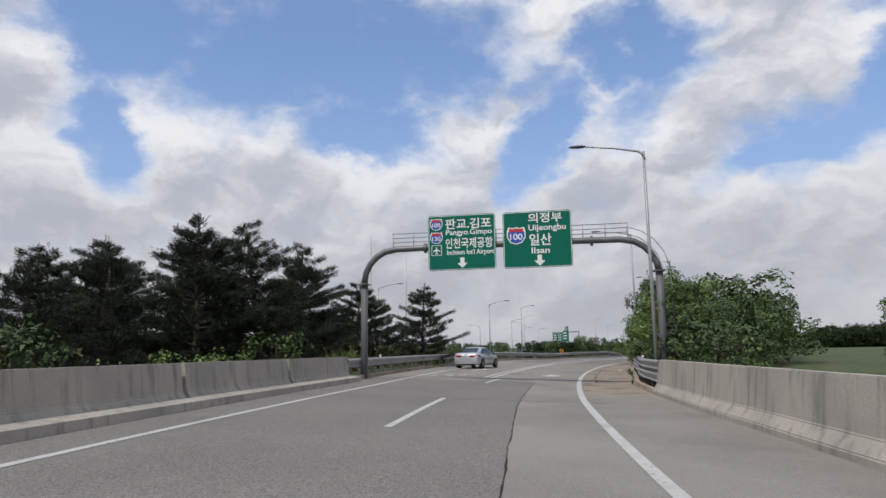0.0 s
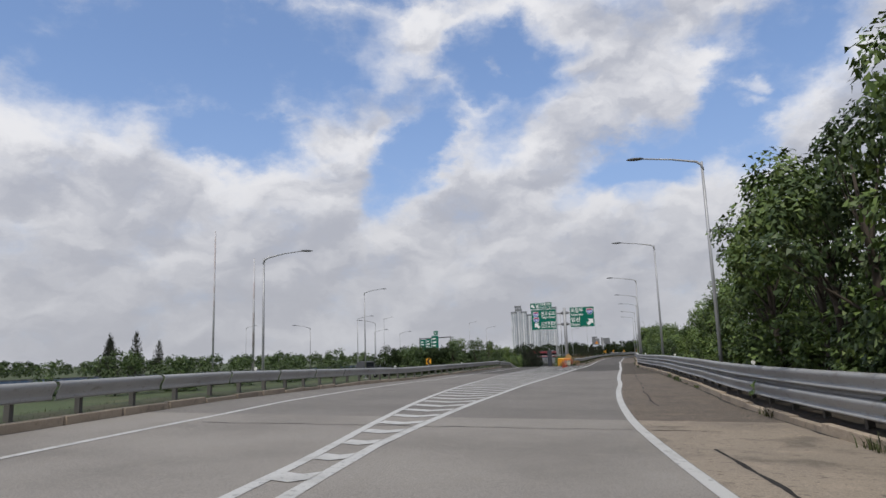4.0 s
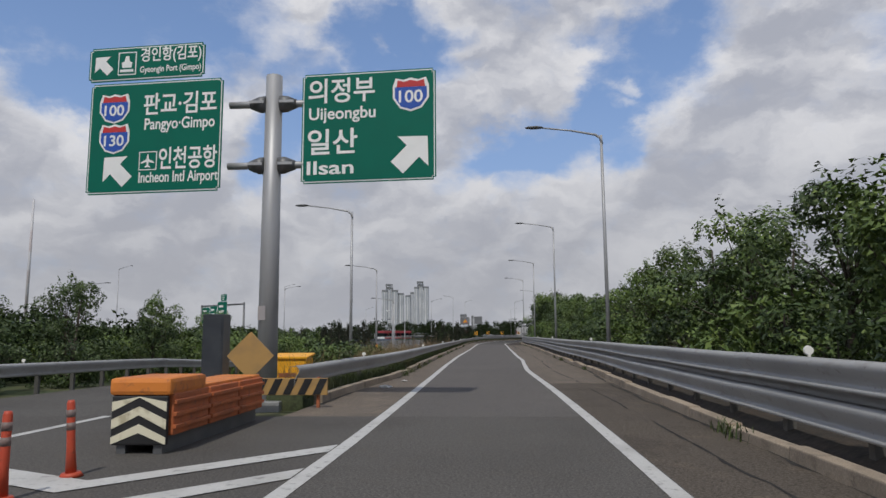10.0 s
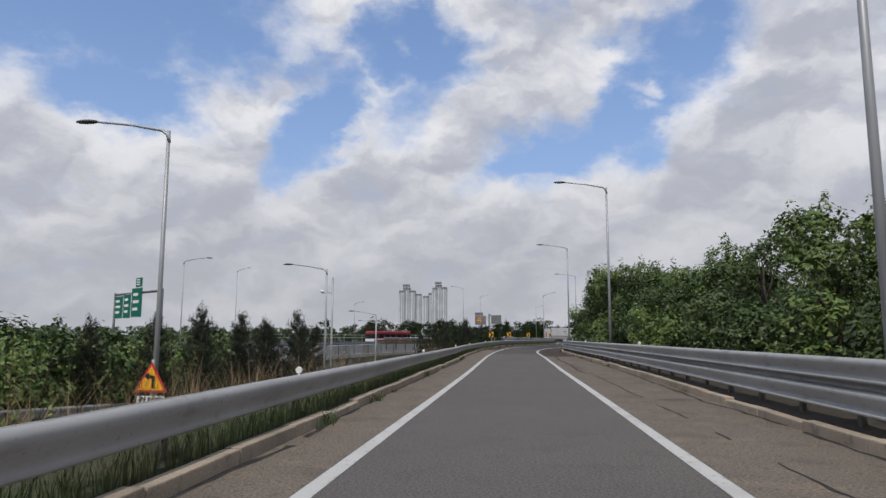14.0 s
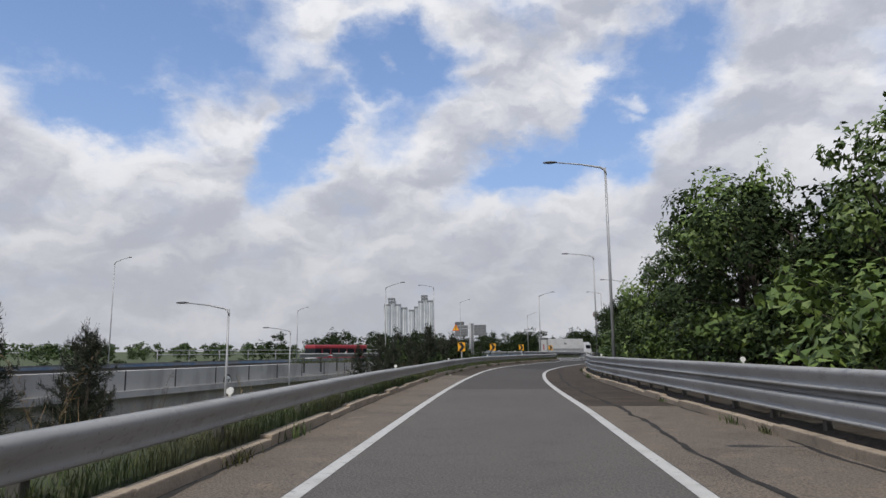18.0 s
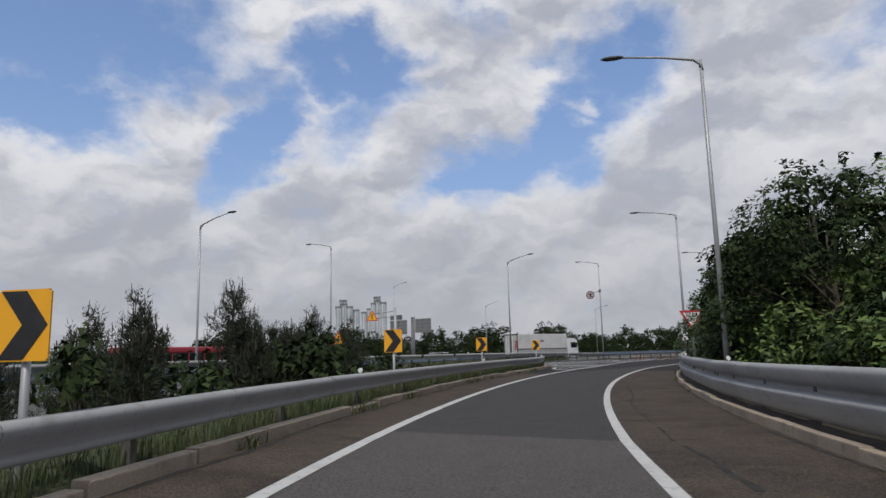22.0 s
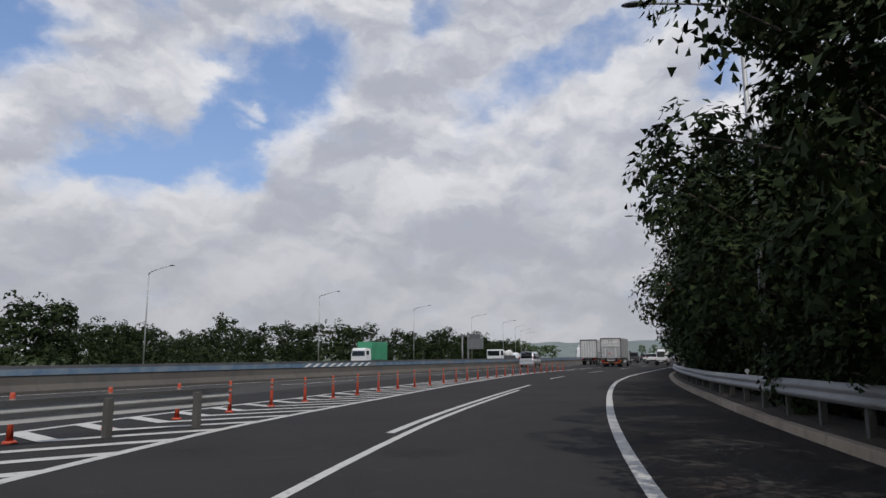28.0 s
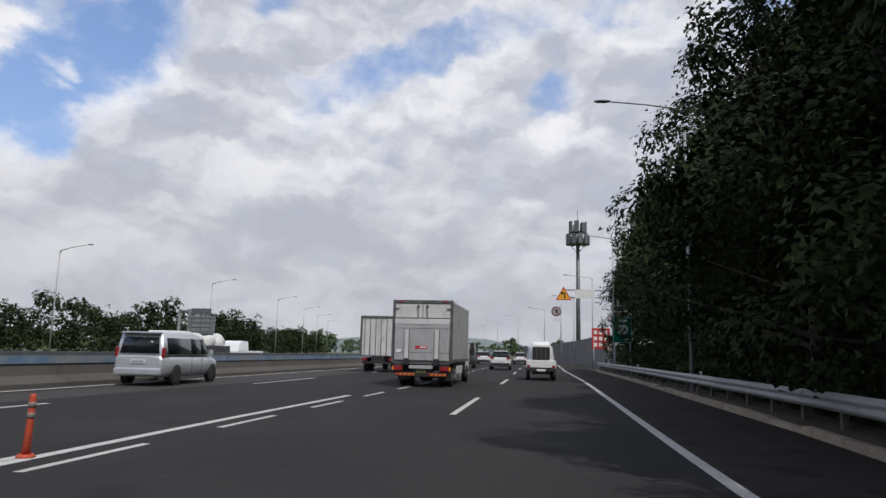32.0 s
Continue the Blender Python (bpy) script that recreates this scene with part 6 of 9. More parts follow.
part("cloth", boxed(-0.16, 0.08, -0.02, -0.005, h_ - 1.0, h_ - 0.15), BANNER_RED, top, "dull red cloth")
for i in range(4):
    part("print_bar", boxed(-0.08, 0.0, -0.026, -0.02, h_ - 0.92 + i * 0.18, h_ - 0.81 + i * 0.18), BANNER_PRINT, top)

MAST = material("mast_red_white", (0.5, 0.5, 0.52), 0.6, vary=((0.08, 0.45, 0.55, (0.4, 0.35, 0.35), 0.8),))
for x, y, h in ((-281.7, 515.4, 96.0), (-225.7, 472.5, 66.5)):
    top = empty("radio_mast", pose(x, y, -4), "tall thin distant radio mast", "mast", "radio masts")
    part("shaft", tubed([(0, 0, 0), (0, 0, h + 4)], [0.8, 0.5], 6), MAST, top)

top = empty("antenna_tower", pose(164.9, 483.5, -0.5), "tall steel antenna tower crowned by dark panels", "tower")
part("shaft", tubed([(0, 0, -0.5), (0, 0, 12), (0, 0, 25)], [0.5, 0.42, 0.34], 10), DARK_STEEL, top)
part("whip", tubed([(0, 0, 25), (0, 0, 31)], 0.06, 5), DARK_STEEL, top)
for z, r in ((24.2, 2.2), (26.4, 1.6)):
    bm = bmesh.new()
    bmesh.ops.create_cone(bm, cap_ends=True, segments=14, radius1=r * 0.9, radius2=r, depth=0.3, matrix=Matrix.Translation((0, 0, z)))
    part("platform", bm, DARK_STEEL, top)
for i in range(18):
    low = i < 11
    a = i * 0.571 if low else i * 0.9
    r, z = (2.2, 23.9) if low else (1.6, 26.3)
    part("panel", moved(boxed(-0.46, 0.46, -0.14, 0.14, z, z + (2.1 if low else 2.3) * (1.0 if i % 3 else 0.85), 0.05), pose(r * math.cos(a), r * math.sin(a), 0, 0, 0, math.degrees(a) + 90)), DARK_STEEL, top)
for i in range(4):
    a = i * 1.57 + 0.6
    part("strut", tubed([(0, 0, 22.2), (1.8 * math.cos(a), 1.8 * math.sin(a), 24.1)], 0.07, 5), DARK_STEEL, top)

# right side far ahead: cantilever with triangle, exit sign, red board, noise wall
top = empty("cantilever_sign", spot(438, 11.0), "grey cantilever arm with yellow triangle and white plate", "road sign")
part("post", tubed([(0, 0, -0.4), (0.1, 0, 9.2)], [0.16, 0.12], 10), POLE_STEEL, top)
for z in (7.6, 6.9):
    part("arm", tubed([(0, 0, z), (-4.6, 0, z)], 0.06, 8), POLE_STEEL, top)
warning_triangle(top, -4.6, 7.25, 1.5, -0.1)
part("white_plate", plate(1.9, 0.8, 0.04, -0.1, -0.08, -2.6, 7.2), SIGN_WHITE, top)
top = empty("exit_sign", spot(427.5, 9.8), "green exit sign with a white arrow beside the road", "road sign")
for x in (-0.6, 0.6):
    part("post", tubed([(x, 0, -0.4), (x, 0, 2.6)], 0.05, 6), POLE_STEEL, top)
b = board("sign_board", top, -0.75, 0.75, 2.5, 4.5, -0.08)
bm = bmesh.new()
bmesh.ops.create_cone(bm, cap_ends=True, segments=24, radius1=0.42, radius2=0.42, depth=0.008, matrix=pose(0, -0.024, 0.05, 90))
part("disc", bm, SIGN_WHITE, b)
lettering("74", 0.5, SIGN_GREEN, b, -0.28, -0.03, -0.13, 0.56)
part("print_bar", boxed(-0.35, 0.35, -0.028, -0.02, 0.62, 0.82), SIGN_WHITE, b)
arrow(b, 0.3, -0.68, 0.36, 45)
top = empty("red_notice_board", spot(447, 11.2), "red notice board with white lettering beside the exit", "notice board")
for x in (-0.75, 0.75):
    part("post", tubed([(x, 0, -0.4), (x, 0, 3.0)], 0.05, 6), POLE_STEEL, top)
part("board", boxed(-0.95, 0.95, -0.03, 0.03, 2.2, 4.4, 0.02), SIGN_RED, top)
for i in range(3):
    for k in range(3):
        part("print_bar", boxed(-0.75 + i * 0.55, -0.4 + i * 0.55, -0.038, -0.03, 2.45 + k * 0.65, 2.85 + k * 0.65), SIGN_WHITE, top)
NOISE_WALL = material("noise_wall", (0.17, 0.165, 0.16), 0.8, vary=((0.3, 0.4, 0.7, (0.12, 0.12, 0.12), 0.8),))
top = empty("noise_wall", spot(446, 12.5), "dark grey panelled noise wall that rises along the road", "wall", kind="structure")
inv = top.matrix_world.inverted()
for i in range(34):
    s = 446 + i * 3
    lat = float(R_KERB(s)) + 2.2
    p, q = at(s, lat), at(s + 3, float(R_KERB(s + 3)) + 2.2)
    h = min(4.5, 1.2 + 0.9 * i) if i < 4 else 4.5 - 0.03 * i
    vs = [(p.x, p.y, -0.5), (q.x, q.y, -0.5), (q.x, q.y, h), (p.x, p.y, h)]
    n = Vector((q.y - p.y, p.x - q.x, 0)).normalized() * 0.15
    vs += [(a + n.x, b + n.y, c) for a, b, c in vs]
    ob = from_data("wall_panel", vs, [(0, 1, 2, 3), (7, 6, 5, 4), (3, 2, 6, 7), (0, 3, 7, 4), (1, 5, 6, 2)], NOISE_WALL, top)
    ob.matrix_parent_inverse = inv

# surveillance camera pole on the left slope
top = empty("camera_pole", pose(-24.75, 262.25, height_at(-24.75, 262.25)), "thin grey pole with a white traffic camera", "camera pole")
h_ = 5.6 - height_at(-24.75, 262.25)
part("pole", tubed([(0, 0, -0.3), (0, 0, h_)], [0.09, 0.06], 8), POLE_STEEL, top)
part("arm", tubed([(0, 0, h_ - 1.1), (-0.7, 0, h_ - 1.1)], 0.03, 6), POLE_STEEL, top)
bm = bmesh.new()
bmesh.ops.create_uvsphere(bm, u_segments=12, v_segments=8, radius=0.13, matrix=Matrix.Translation((-0.75, 0, h_ - 1.0)))
part("camera_dome", bm, SIGN_WHITE, top)

# notice on a lamp post
part_ = link("paper_notice", boxed(-0.16, 0.16, -0.012, 0.0, 0.0, 0.72), SIGN_WHITE)
part_.matrix_world = spot(284.0, 4.4, 1.95) @ Matrix.Translation((-0.02, -0.1, 0))
tagged(part_, "white paper notice taped to a lamp post", "notice")
for i in range(4):
    bar = part("print_bar", boxed(-0.11, 0.1 - 0.04 * (i % 2), -0.018, -0.012, 0.12 + i * 0.15, 0.145 + i * 0.15), SIGN_BLACK, part_)

# ---- viaduct of the expressway on the left ----
VIADUCT = material("viaduct_concrete", (0.446, 0.437, 0.429), 0.9, vary=((0.15, 0.4, 0.7, (0.33, 0.322, 0.314), 0.85), (0.6, 0.5, 0.7, (0.231, 0.223, 0.214), 0.7, (1, 1, 0.3)), (0.4, 0.6, 0.75, (0.594, 0.577, 0.544), 0.6)), grain=0.15, bump=0.3)
vi = lambda a, b, z: main_at(a, b, z)
tagged(sweep("viaduct_parapet", vi, -232, -110, 4, [(16.6, -0.3), (17.3, -0.3), (17.3, 0.95), (17.0, 0.98), (16.8, 0.95), (16.6, 0.2)], VIADUCT), "stained grey concrete parapet of the viaduct", "parapet", kind="structure")
tagged(sweep("viaduct_deck", vi, -232, -110, 4, [(-17.5, -0.32), (17.6, -0.32), (17.6, -0.75), (16.9, -0.85), (16.7, -2.1), (12.0, -2.3), (-12, -2.3), (-17.5, -0.8)], VIADUCT), "grey concrete deck and girder of the viaduct", "viaduct", kind="structure")
for i in range(8):
    a = -226 + i * 15
    p = main_at(a, 12)
    ob = link("pier", tubed([(0, 0, -8), (0, 0, -2.2)], 0.9, 14), VIADUCT)
    ob.matrix_world = pose(p.x, p.y, p.z)
    tagged(ob, "round grey concrete pier under the viaduct", "pier", kind="structure")
FENCE = empty("viaduct_fence", main_spot(-140, -8), "thin grey steel frame railing above the viaduct", "railing", kind="structure")
for i in range(9):
    p = main_at(-150 + i * 5.0, -8)
    q = main_at(-150 + (i + 1) * 5.0, -8)
    for a, b in (((p.x, p.y, -0.5), (p.x, p.y, 1.9)), ((p.x, p.y, 1.9), (q.x, q.y, 1.9)), ((p.x, p.y, 1.35), (q.x, q.y, 1.35))):
        ob = part("bar", tubed([a, b], 0.05, 5), POLE_STEEL, FENCE)
        ob.matrix_parent_inverse = FENCE.matrix_world.inverted()

top = empty("diamond_sign", spot(134.5, -4.5, -0.8), "small faded yellow diamond sign on a thin post", "road sign")
part("post", post_bm(2.2, 0.03), POLE_STEEL, top)
part("plate", moved(boxed(-0.32, 0.32, -0.06, -0.045, -0.32, 0.32, 0.005), pose(0, 0, 1.85, 0, 45)), FADED, top)

# round mark on the outer face of the viaduct, joints of its parapet
a_, b_, _ = MAIN.near(np.array([-32.6]), np.array([303.2]))
top = empty("speed_mark", main_spot(float(a_[0]), 17.32, -0.2, 90), "round black and white speed mark on the viaduct parapet", "road sign")
for r, mat, y in ((0.55, SIGN_BLACK, 0.0), (0.42, SIGN_WHITE, -0.012)):
    bm = bmesh.new()
    bmesh.ops.create_cone(bm, cap_ends=True, segments=24, radius1=r, radius2=r, depth=0.03, matrix=pose(0, y, 0, 90))
    part("rim" if r > 0.5 else "field", bm, mat, top)
part("print_bar", boxed(-0.25, -0.04, -0.04, -0.028, -0.18, 0.18), SIGN_BLACK, top)
part("print_bar", boxed(0.06, 0.25, -0.04, -0.028, -0.18, 0.18), SIGN_BLACK, top)
JOINT = empty("parapet_joint_row", main_spot(-170, 17.3), "dark vertical joints of the viaduct parapet", "parapet", kind="structure")
for i in range(24):
    a = -228 + i * 5.0
    ob = part("joint", boxed(-0.01, 0.04, -0.04, 0.04, -0.3, 0.96), TAR)
    ob.parent, ob.matrix_parent_inverse, ob.matrix_basis = JOINT, JOINT.matrix_world.inverted(), main_spot(a, 17.3)

# round sign with a plate far ahead on the right
p_ = Vector((54.4 + 75 * math.sin(radians(53.6)), 406.2 + 75 * math.cos(radians(53.6)), 0))
top = empty("round_ban_sign", pose(p_.x, p_.y, 0, 0, 0, -52), "round ban sign above a small white plate on a pole", "road sign")
part("post", post_bm(7.0, 0.06), POLE_STEEL, top)
round_sign(top, -0.5, 6.2, 0.55)
part("plate", plate(1.1, 0.4, 0.02, -0.06, -0.045, -0.5, 5.3), SIGN_WHITE, top)


# ---- trees ----
def leaf_cloud(rng, blobs, count, size, bend=0.25, kite=False):
    """Many small folded leaves spread through and over the blobs (centre, radius)."""
    vs, fs = [], []
    vol = np.array([r[0] * r[1] * r[2] for _, r in blobs]) ** 0.8
    pick = rng.choice(len(blobs), count, p=vol / vol.sum())
    sprays = rng.normal(size=(len(blobs), 10, 3))            # leaves gather in sprays
    sprays /= np.linalg.norm(sprays, axis=2)[:, :, None]
    reach = rng.uniform(0.82, 1.16, (len(blobs), 10))
    for k in pick:
        c, r = blobs[k]
        j = rng.integers(10)
        d = sprays[k, j] + rng.normal(size=3) * 0.33
        d[2] = abs(d[2]) if rng.uniform() < 0.3 else d[2]
        d /= np.linalg.norm(d)
        rad = reach[k, j] * rng.uniform(0.55, 1.0) ** 0.4 * (1 + 0.06 * rng.normal())
        p = np.array(c) + d * np.array(r) * rad
        n = d * 0.9 + rng.normal(size=3) * 0.42 + np.array((0, 0, 0.55))
        n /= np.linalg.norm(n)
        a = np.cross(n, rng.normal(size=3))
        a /= np.linalg.norm(a) + 1e-9
        b = np.cross(n, a)
        L, W = size * rng.uniform(0.7, 1.4), size * rng.uniform(0.4, 0.7)
        i = len(vs)
        if kite:
            vs += [p - a * L / 2, p + b * W / 2 - n * W * bend, p + a * L / 2, p - b * W / 2 - n * W * bend]
            fs += [(i, i + 1, i + 2), (i, i + 2, i + 3)]
        else:
            vs += [p - a * L * 0.6, p + a * L * 0.4 + b * W * 0.8, p + a * L * 0.5 - b * W * 0.7]
            fs.append((i, i + 1, i + 2))
    return vs, fs


def broad_tree(seed, height, spread, leaf, leaves, mat, kite=False):
    """Trunk, limbs and a ragged crown, standing at the origin."""
    rng = np.random.default_rng(seed)
    top = empty("tree", Matrix(), "leafy green roadside tree with a ragged crown", "tree", "roadside trees")
    bm = bmesh.new()
    lean = rng.normal(size=2) * 0.03 * height
    trunk = [(0, 0, -0.6), (lean[0] * 0.2, lean[1] * 0.2, height * 0.25), (lean[0] * 0.6, lean[1] * 0.6, height * 0.5), (lean[0], lean[1], height * 0.82)]
    tube(bm, trunk, [0.028 * height, 0.021 * height, 0.014 * height, 0.004 * height], 7)
    blobs = []
    for i in range(int(17 + height * 1.1)):
        z = height * rng.uniform(0.12, 0.95)
        w = spread * math.sqrt(max(0.05, 1 - ((z / height - 0.42) / 0.6) ** 2)) * rng.uniform(0.25, 0.98)
        a = rng.uniform(0, 6.283)
        c = (math.cos(a) * w, math.sin(a) * w, z)
        r = spread * rng.uniform(0.2, 0.4)
        blobs.append((c, (r, r, r * rng.uniform(0.6, 0.85))))
        root = (lean[0] * 0.4, lean[1] * 0.4, max(0.15 * height, z * 0.62))
        mid = tuple((u + v) / 2 + rng.normal() * 0.1 for u, v in zip(root, c))
        tube(bm, [root, mid, c], [0.007 * height, 0.004 * height, 0.0012 * height], 5, False)
    for i in range(7):                       # thin shoots that break the outline
        c, r = blobs[rng.integers(len(blobs))]
        blobs.append(((c[0], c[1], min(c[2] + r[2] * 1.2, height * 1.04)), (r[0] * 0.25, r[1] * 0.25, r[2] * 0.8)))
    part("trunk", bm, BARK, top)
    vs, fs = leaf_cloud(rng, blobs, leaves, leaf, 0.25, kite)
    from_data("crown", vs, fs, mat, top)
    return top


def pine_tree(seed, height, spread, open_=False):
    """A pine of upturned boughs; open_: a wind-shaped old tree with gaps between its plates, else a young dense cone with candles."""
    rng = np.random.default_rng(seed)
    top = empty("pine_tree", Matrix(), "dark green pine tree with layered open boughs" if open_ else "young dark green pine with upright candle shoots", "tree", "roadside pines")
    bm = bmesh.new()
    bend = rng.normal(size=2) * (0.07 if open_ else 0.025) * height
    tube(bm, [(0, 0, -0.6), (bend[0] * 0.3, bend[1] * 0.3, height * 0.4), (bend[0], bend[1], height * 0.97)], [0.02 * height, 0.014 * height, 0.004 * height], 7)
    vs, fs = [], []

    def tuft(p, d, n, size, spread_=0.55):
        for _ in range(n):
            q = d * 0.6 + rng.normal(size=3) * spread_ + np.array((0, 0, 0.25))
            q /= np.linalg.norm(q)
            a = np.cross(q, rng.normal(size=3))
            a /= np.linalg.norm(a) + 1e-9
            L, W = size * rng.uniform(0.7, 1.3), size * 0.075
            i = len(vs)
            o = p + rng.normal(size=3) * size * 0.45
            vs.extend([o - a * W, o + a * W, o + q * L])
            fs.append((i, i + 1, i + 2))

    whorls = int(height * (1.8 if open_ else 1.9))
    for w in range(whorls):
        u = (w + 0.5) / whorls
        z0 = height * (0.1 + 0.85 * u)
        ring = 8 if open_ else 7
        for k in range(ring):
            ax = 6.283 * (k + rng.uniform(0.0, 0.9)) / ring + w
            shape = (1 - u) ** 0.62 if open_ else (1 - u) ** 0.85
            reach = spread * shape * rng.uniform(*((0.35, 1.2) if open_ else (0.55, 1.12))) + 0.15
            z = z0 + rng.normal() * 0.03 * height
            root = np.array((bend[0] * u * u, bend[1] * u * u, z))
            rise = 0.1 + 0.25 * u if open_ else 0.12 + 0.4 * u
            d = np.array((math.cos(ax), math.sin(ax), rise))
            tip = root + d * reach + np.array((0, 0, 0.07 * reach * reach))
            mid = (root + tip) / 2 + np.array((0, 0, -0.06 * reach))
            tube(bm, [root, mid, tip], [0.006 * height * (1 - 0.6 * u), 0.004 * height * (1 - 0.6 * u), 0.008], 4, False)
            m = max(3, int(reach * (9 if open_ else 7)))
            for j in range(m):
                t = (0.35 if open_ else 0.15) + (0.65 if open_ else 0.85) * (j + rng.uniform(0, 1)) / m
                p = root * (1 - t) ** 2 + 2 * mid * t * (1 - t) + tip * t * t
                side = np.array((-d[1], d[0], 0)) * rng.normal() * 0.24 * reach * (1.15 - t)
                tuft(p + side, d, 44 if open_ else 24, 0.15 if open_ else 0.17)
            if not open_:                    # the year's candles stand up at the bough tips
                L = rng.uniform(0.25, 0.5)
                tube(bm, [tip, tip + np.array((0, 0, L))], [0.016, 0.008], 4, False)
                for j in range(4):
                    tuft(tip + np.array((0, 0, L * j / 5)), np.array((0, 0, 1.0)), 4, 0.14, 0.35)
    for j in range(7):
        tuft(np.array((bend[0], bend[1], height * (0.9 + 0.1 * j / 6))), np.array((0, 0, 1.0)), 8, 0.2, 0.4)
    part("trunk", bm, BARK, top)
    from_data("crown", vs, fs, NEEDLE, top)
    return top


def plant(kinds, x, y, scale, rng, z=None, squash=1.0):
    src = kinds[rng.integers(len(kinds))]
    z = height_at(x, y) if z is None else z
    ob = copy_thing(src, pose(x, y, z, rng.normal() * 2, rng.normal() * 2, rng.uniform(0, 360)) @ Matrix.Diagonal((scale * squash, scale * squash, scale, 1)))
    return ob


def wood(name, label, kinds, rows, rng):
    """Many far trees joined into one object: rows of (x, y, ground, top)."""
    vs, fs, base = [], [], 0
    for x, y, z, top in (r[:4] for r in rows):
        src = kinds[rng.integers(len(kinds))]
        crown = next(o for o in src.children if o.name.startswith("crown")).data
        co = np.empty(len(crown.vertices) * 3)
        crown.vertices.foreach_get("co", co)
        co = co.reshape(-1, 3)
        tri = np.empty(len(crown.polygons) * 3, int)
        crown.loops.foreach_get("vertex_index", tri)
        tri = tri.reshape(-1, 3)
        k = (top - z) / co[:, 2].max()
        a = rng.uniform(0, 6.283)
        w = k * rng.uniform(0.9, 1.25)
        rx, ry = co[:, 0] * math.cos(a) - co[:, 1] * math.sin(a), co[:, 0] * math.sin(a) + co[:, 1] * math.cos(a)
        vs.append(np.stack([rx * w + x, ry * w + y, co[:, 2] * k + z], 1))
        fs.append(tri + base)
        base += len(co)
    ob = from_data(name, np.concatenate(vs), [tuple(f) for f in np.concatenate(fs).tolist()], next(o for o in kinds[0].children if o.name.startswith("crown")).data.materials[0])
    return tagged(ob, label, "trees", kind="stuff")


def discard(things):
    for t in things:
        for o in (*t.children_recursive, t):
            bpy.data.objects.remove(o)


BROAD = [broad_tree(11 + i, 6.0, 2.5, 0.14, 5600, LEAF) for i in range(4)] + [broad_tree(21 + i, 6.0, 2.6, 0.14, 5600, LEAF_LIGHT) for i in range(2)]
# same trees as BROAD, in the leaf colour with shade mixed in
BROAD_DARK = [broad_tree(61 + i, 6.0, 2.7, 0.145, 5200, LEAF_SHADED) for i in range(4)]
TALL = [broad_tree(31 + i, 12.0, 4.4, 0.15, 20000, LEAF_SHADED) for i in range(3)]
OVERHANG = [broad_tree(65 + i, 9.0, 3.9, 0.14, 15000, LEAF_SHADED) for i in range(2)]
FILL = [broad_tree(71 + i, 6.0, 2.6, 0.25, 1300, LEAF) for i in range(3)]
FILL_DARK = [broad_tree(75 + i, 6.0, 2.6, 0.3, 1000, LEAF_SHADED) for i in range(3)]
FAR = [broad_tree(81 + i, 6.0, 2.8, 0.7, 260, LEAF) for i in range(3)]
BUSH = [broad_tree(41 + i, 2.6, 1.7, 0.15, 900, m) for i, m in enumerate((LEAF_LIGHT, LEAF_LIGHT, LEAF))]
PINES = [pine_tree(51 + i, 7.0, 2.9, True) for i in range(3)]
YOUNG_PINES = [pine_tree(57 + i, 7.0, 2.2) for i in range(3)]
SHADE_BUSH = [broad_tree(46 + i, 2.6, 1.5, 0.13, 1200, LEAF_SHADED) for i in range(2)]
for t in BUSH + SHADE_BUSH:
    t.name = "bush"
    tagged(t, "low green roadside bush", "bush", "roadside bushes")

TREE_TOP = curve((0, 0.3), (12, 0.4), (18, 0.7), (22, 1.7), (25, 3.4), (30, 4.8), (34, 5.0), (43, 4.6), (48, 4.9), (53, 6.6), (60, 7.8), (68, 7.4), (76, 5.5), (91, 5.6), (106, 3.4), (118, 3.5), (128, 4.2), (142, 5.0), (165, 4.0), (176, 4.4), (182, 5.4), (190, 5.2), (198, 4.6), (204, 5.8),
                 (214, 6.6), (218, 7.6), (222, 8.0), (226, 7.6), (229, 5.0), (236, 4.8), (246, 5.0), (254, 6.0), (262, 6.8), (270, 6.6), (278, 6.1), (284, 5.6), (292, 5.4), (300, 5.7), (310, 7.2), (320, 8.8), (334, 9.2), (346, 9.8), (357, 11), (366, 14), (376, 15), (410, 16.5), (440, 15))
rng = np.random.default_rng(7)
back = []
s = 8.0
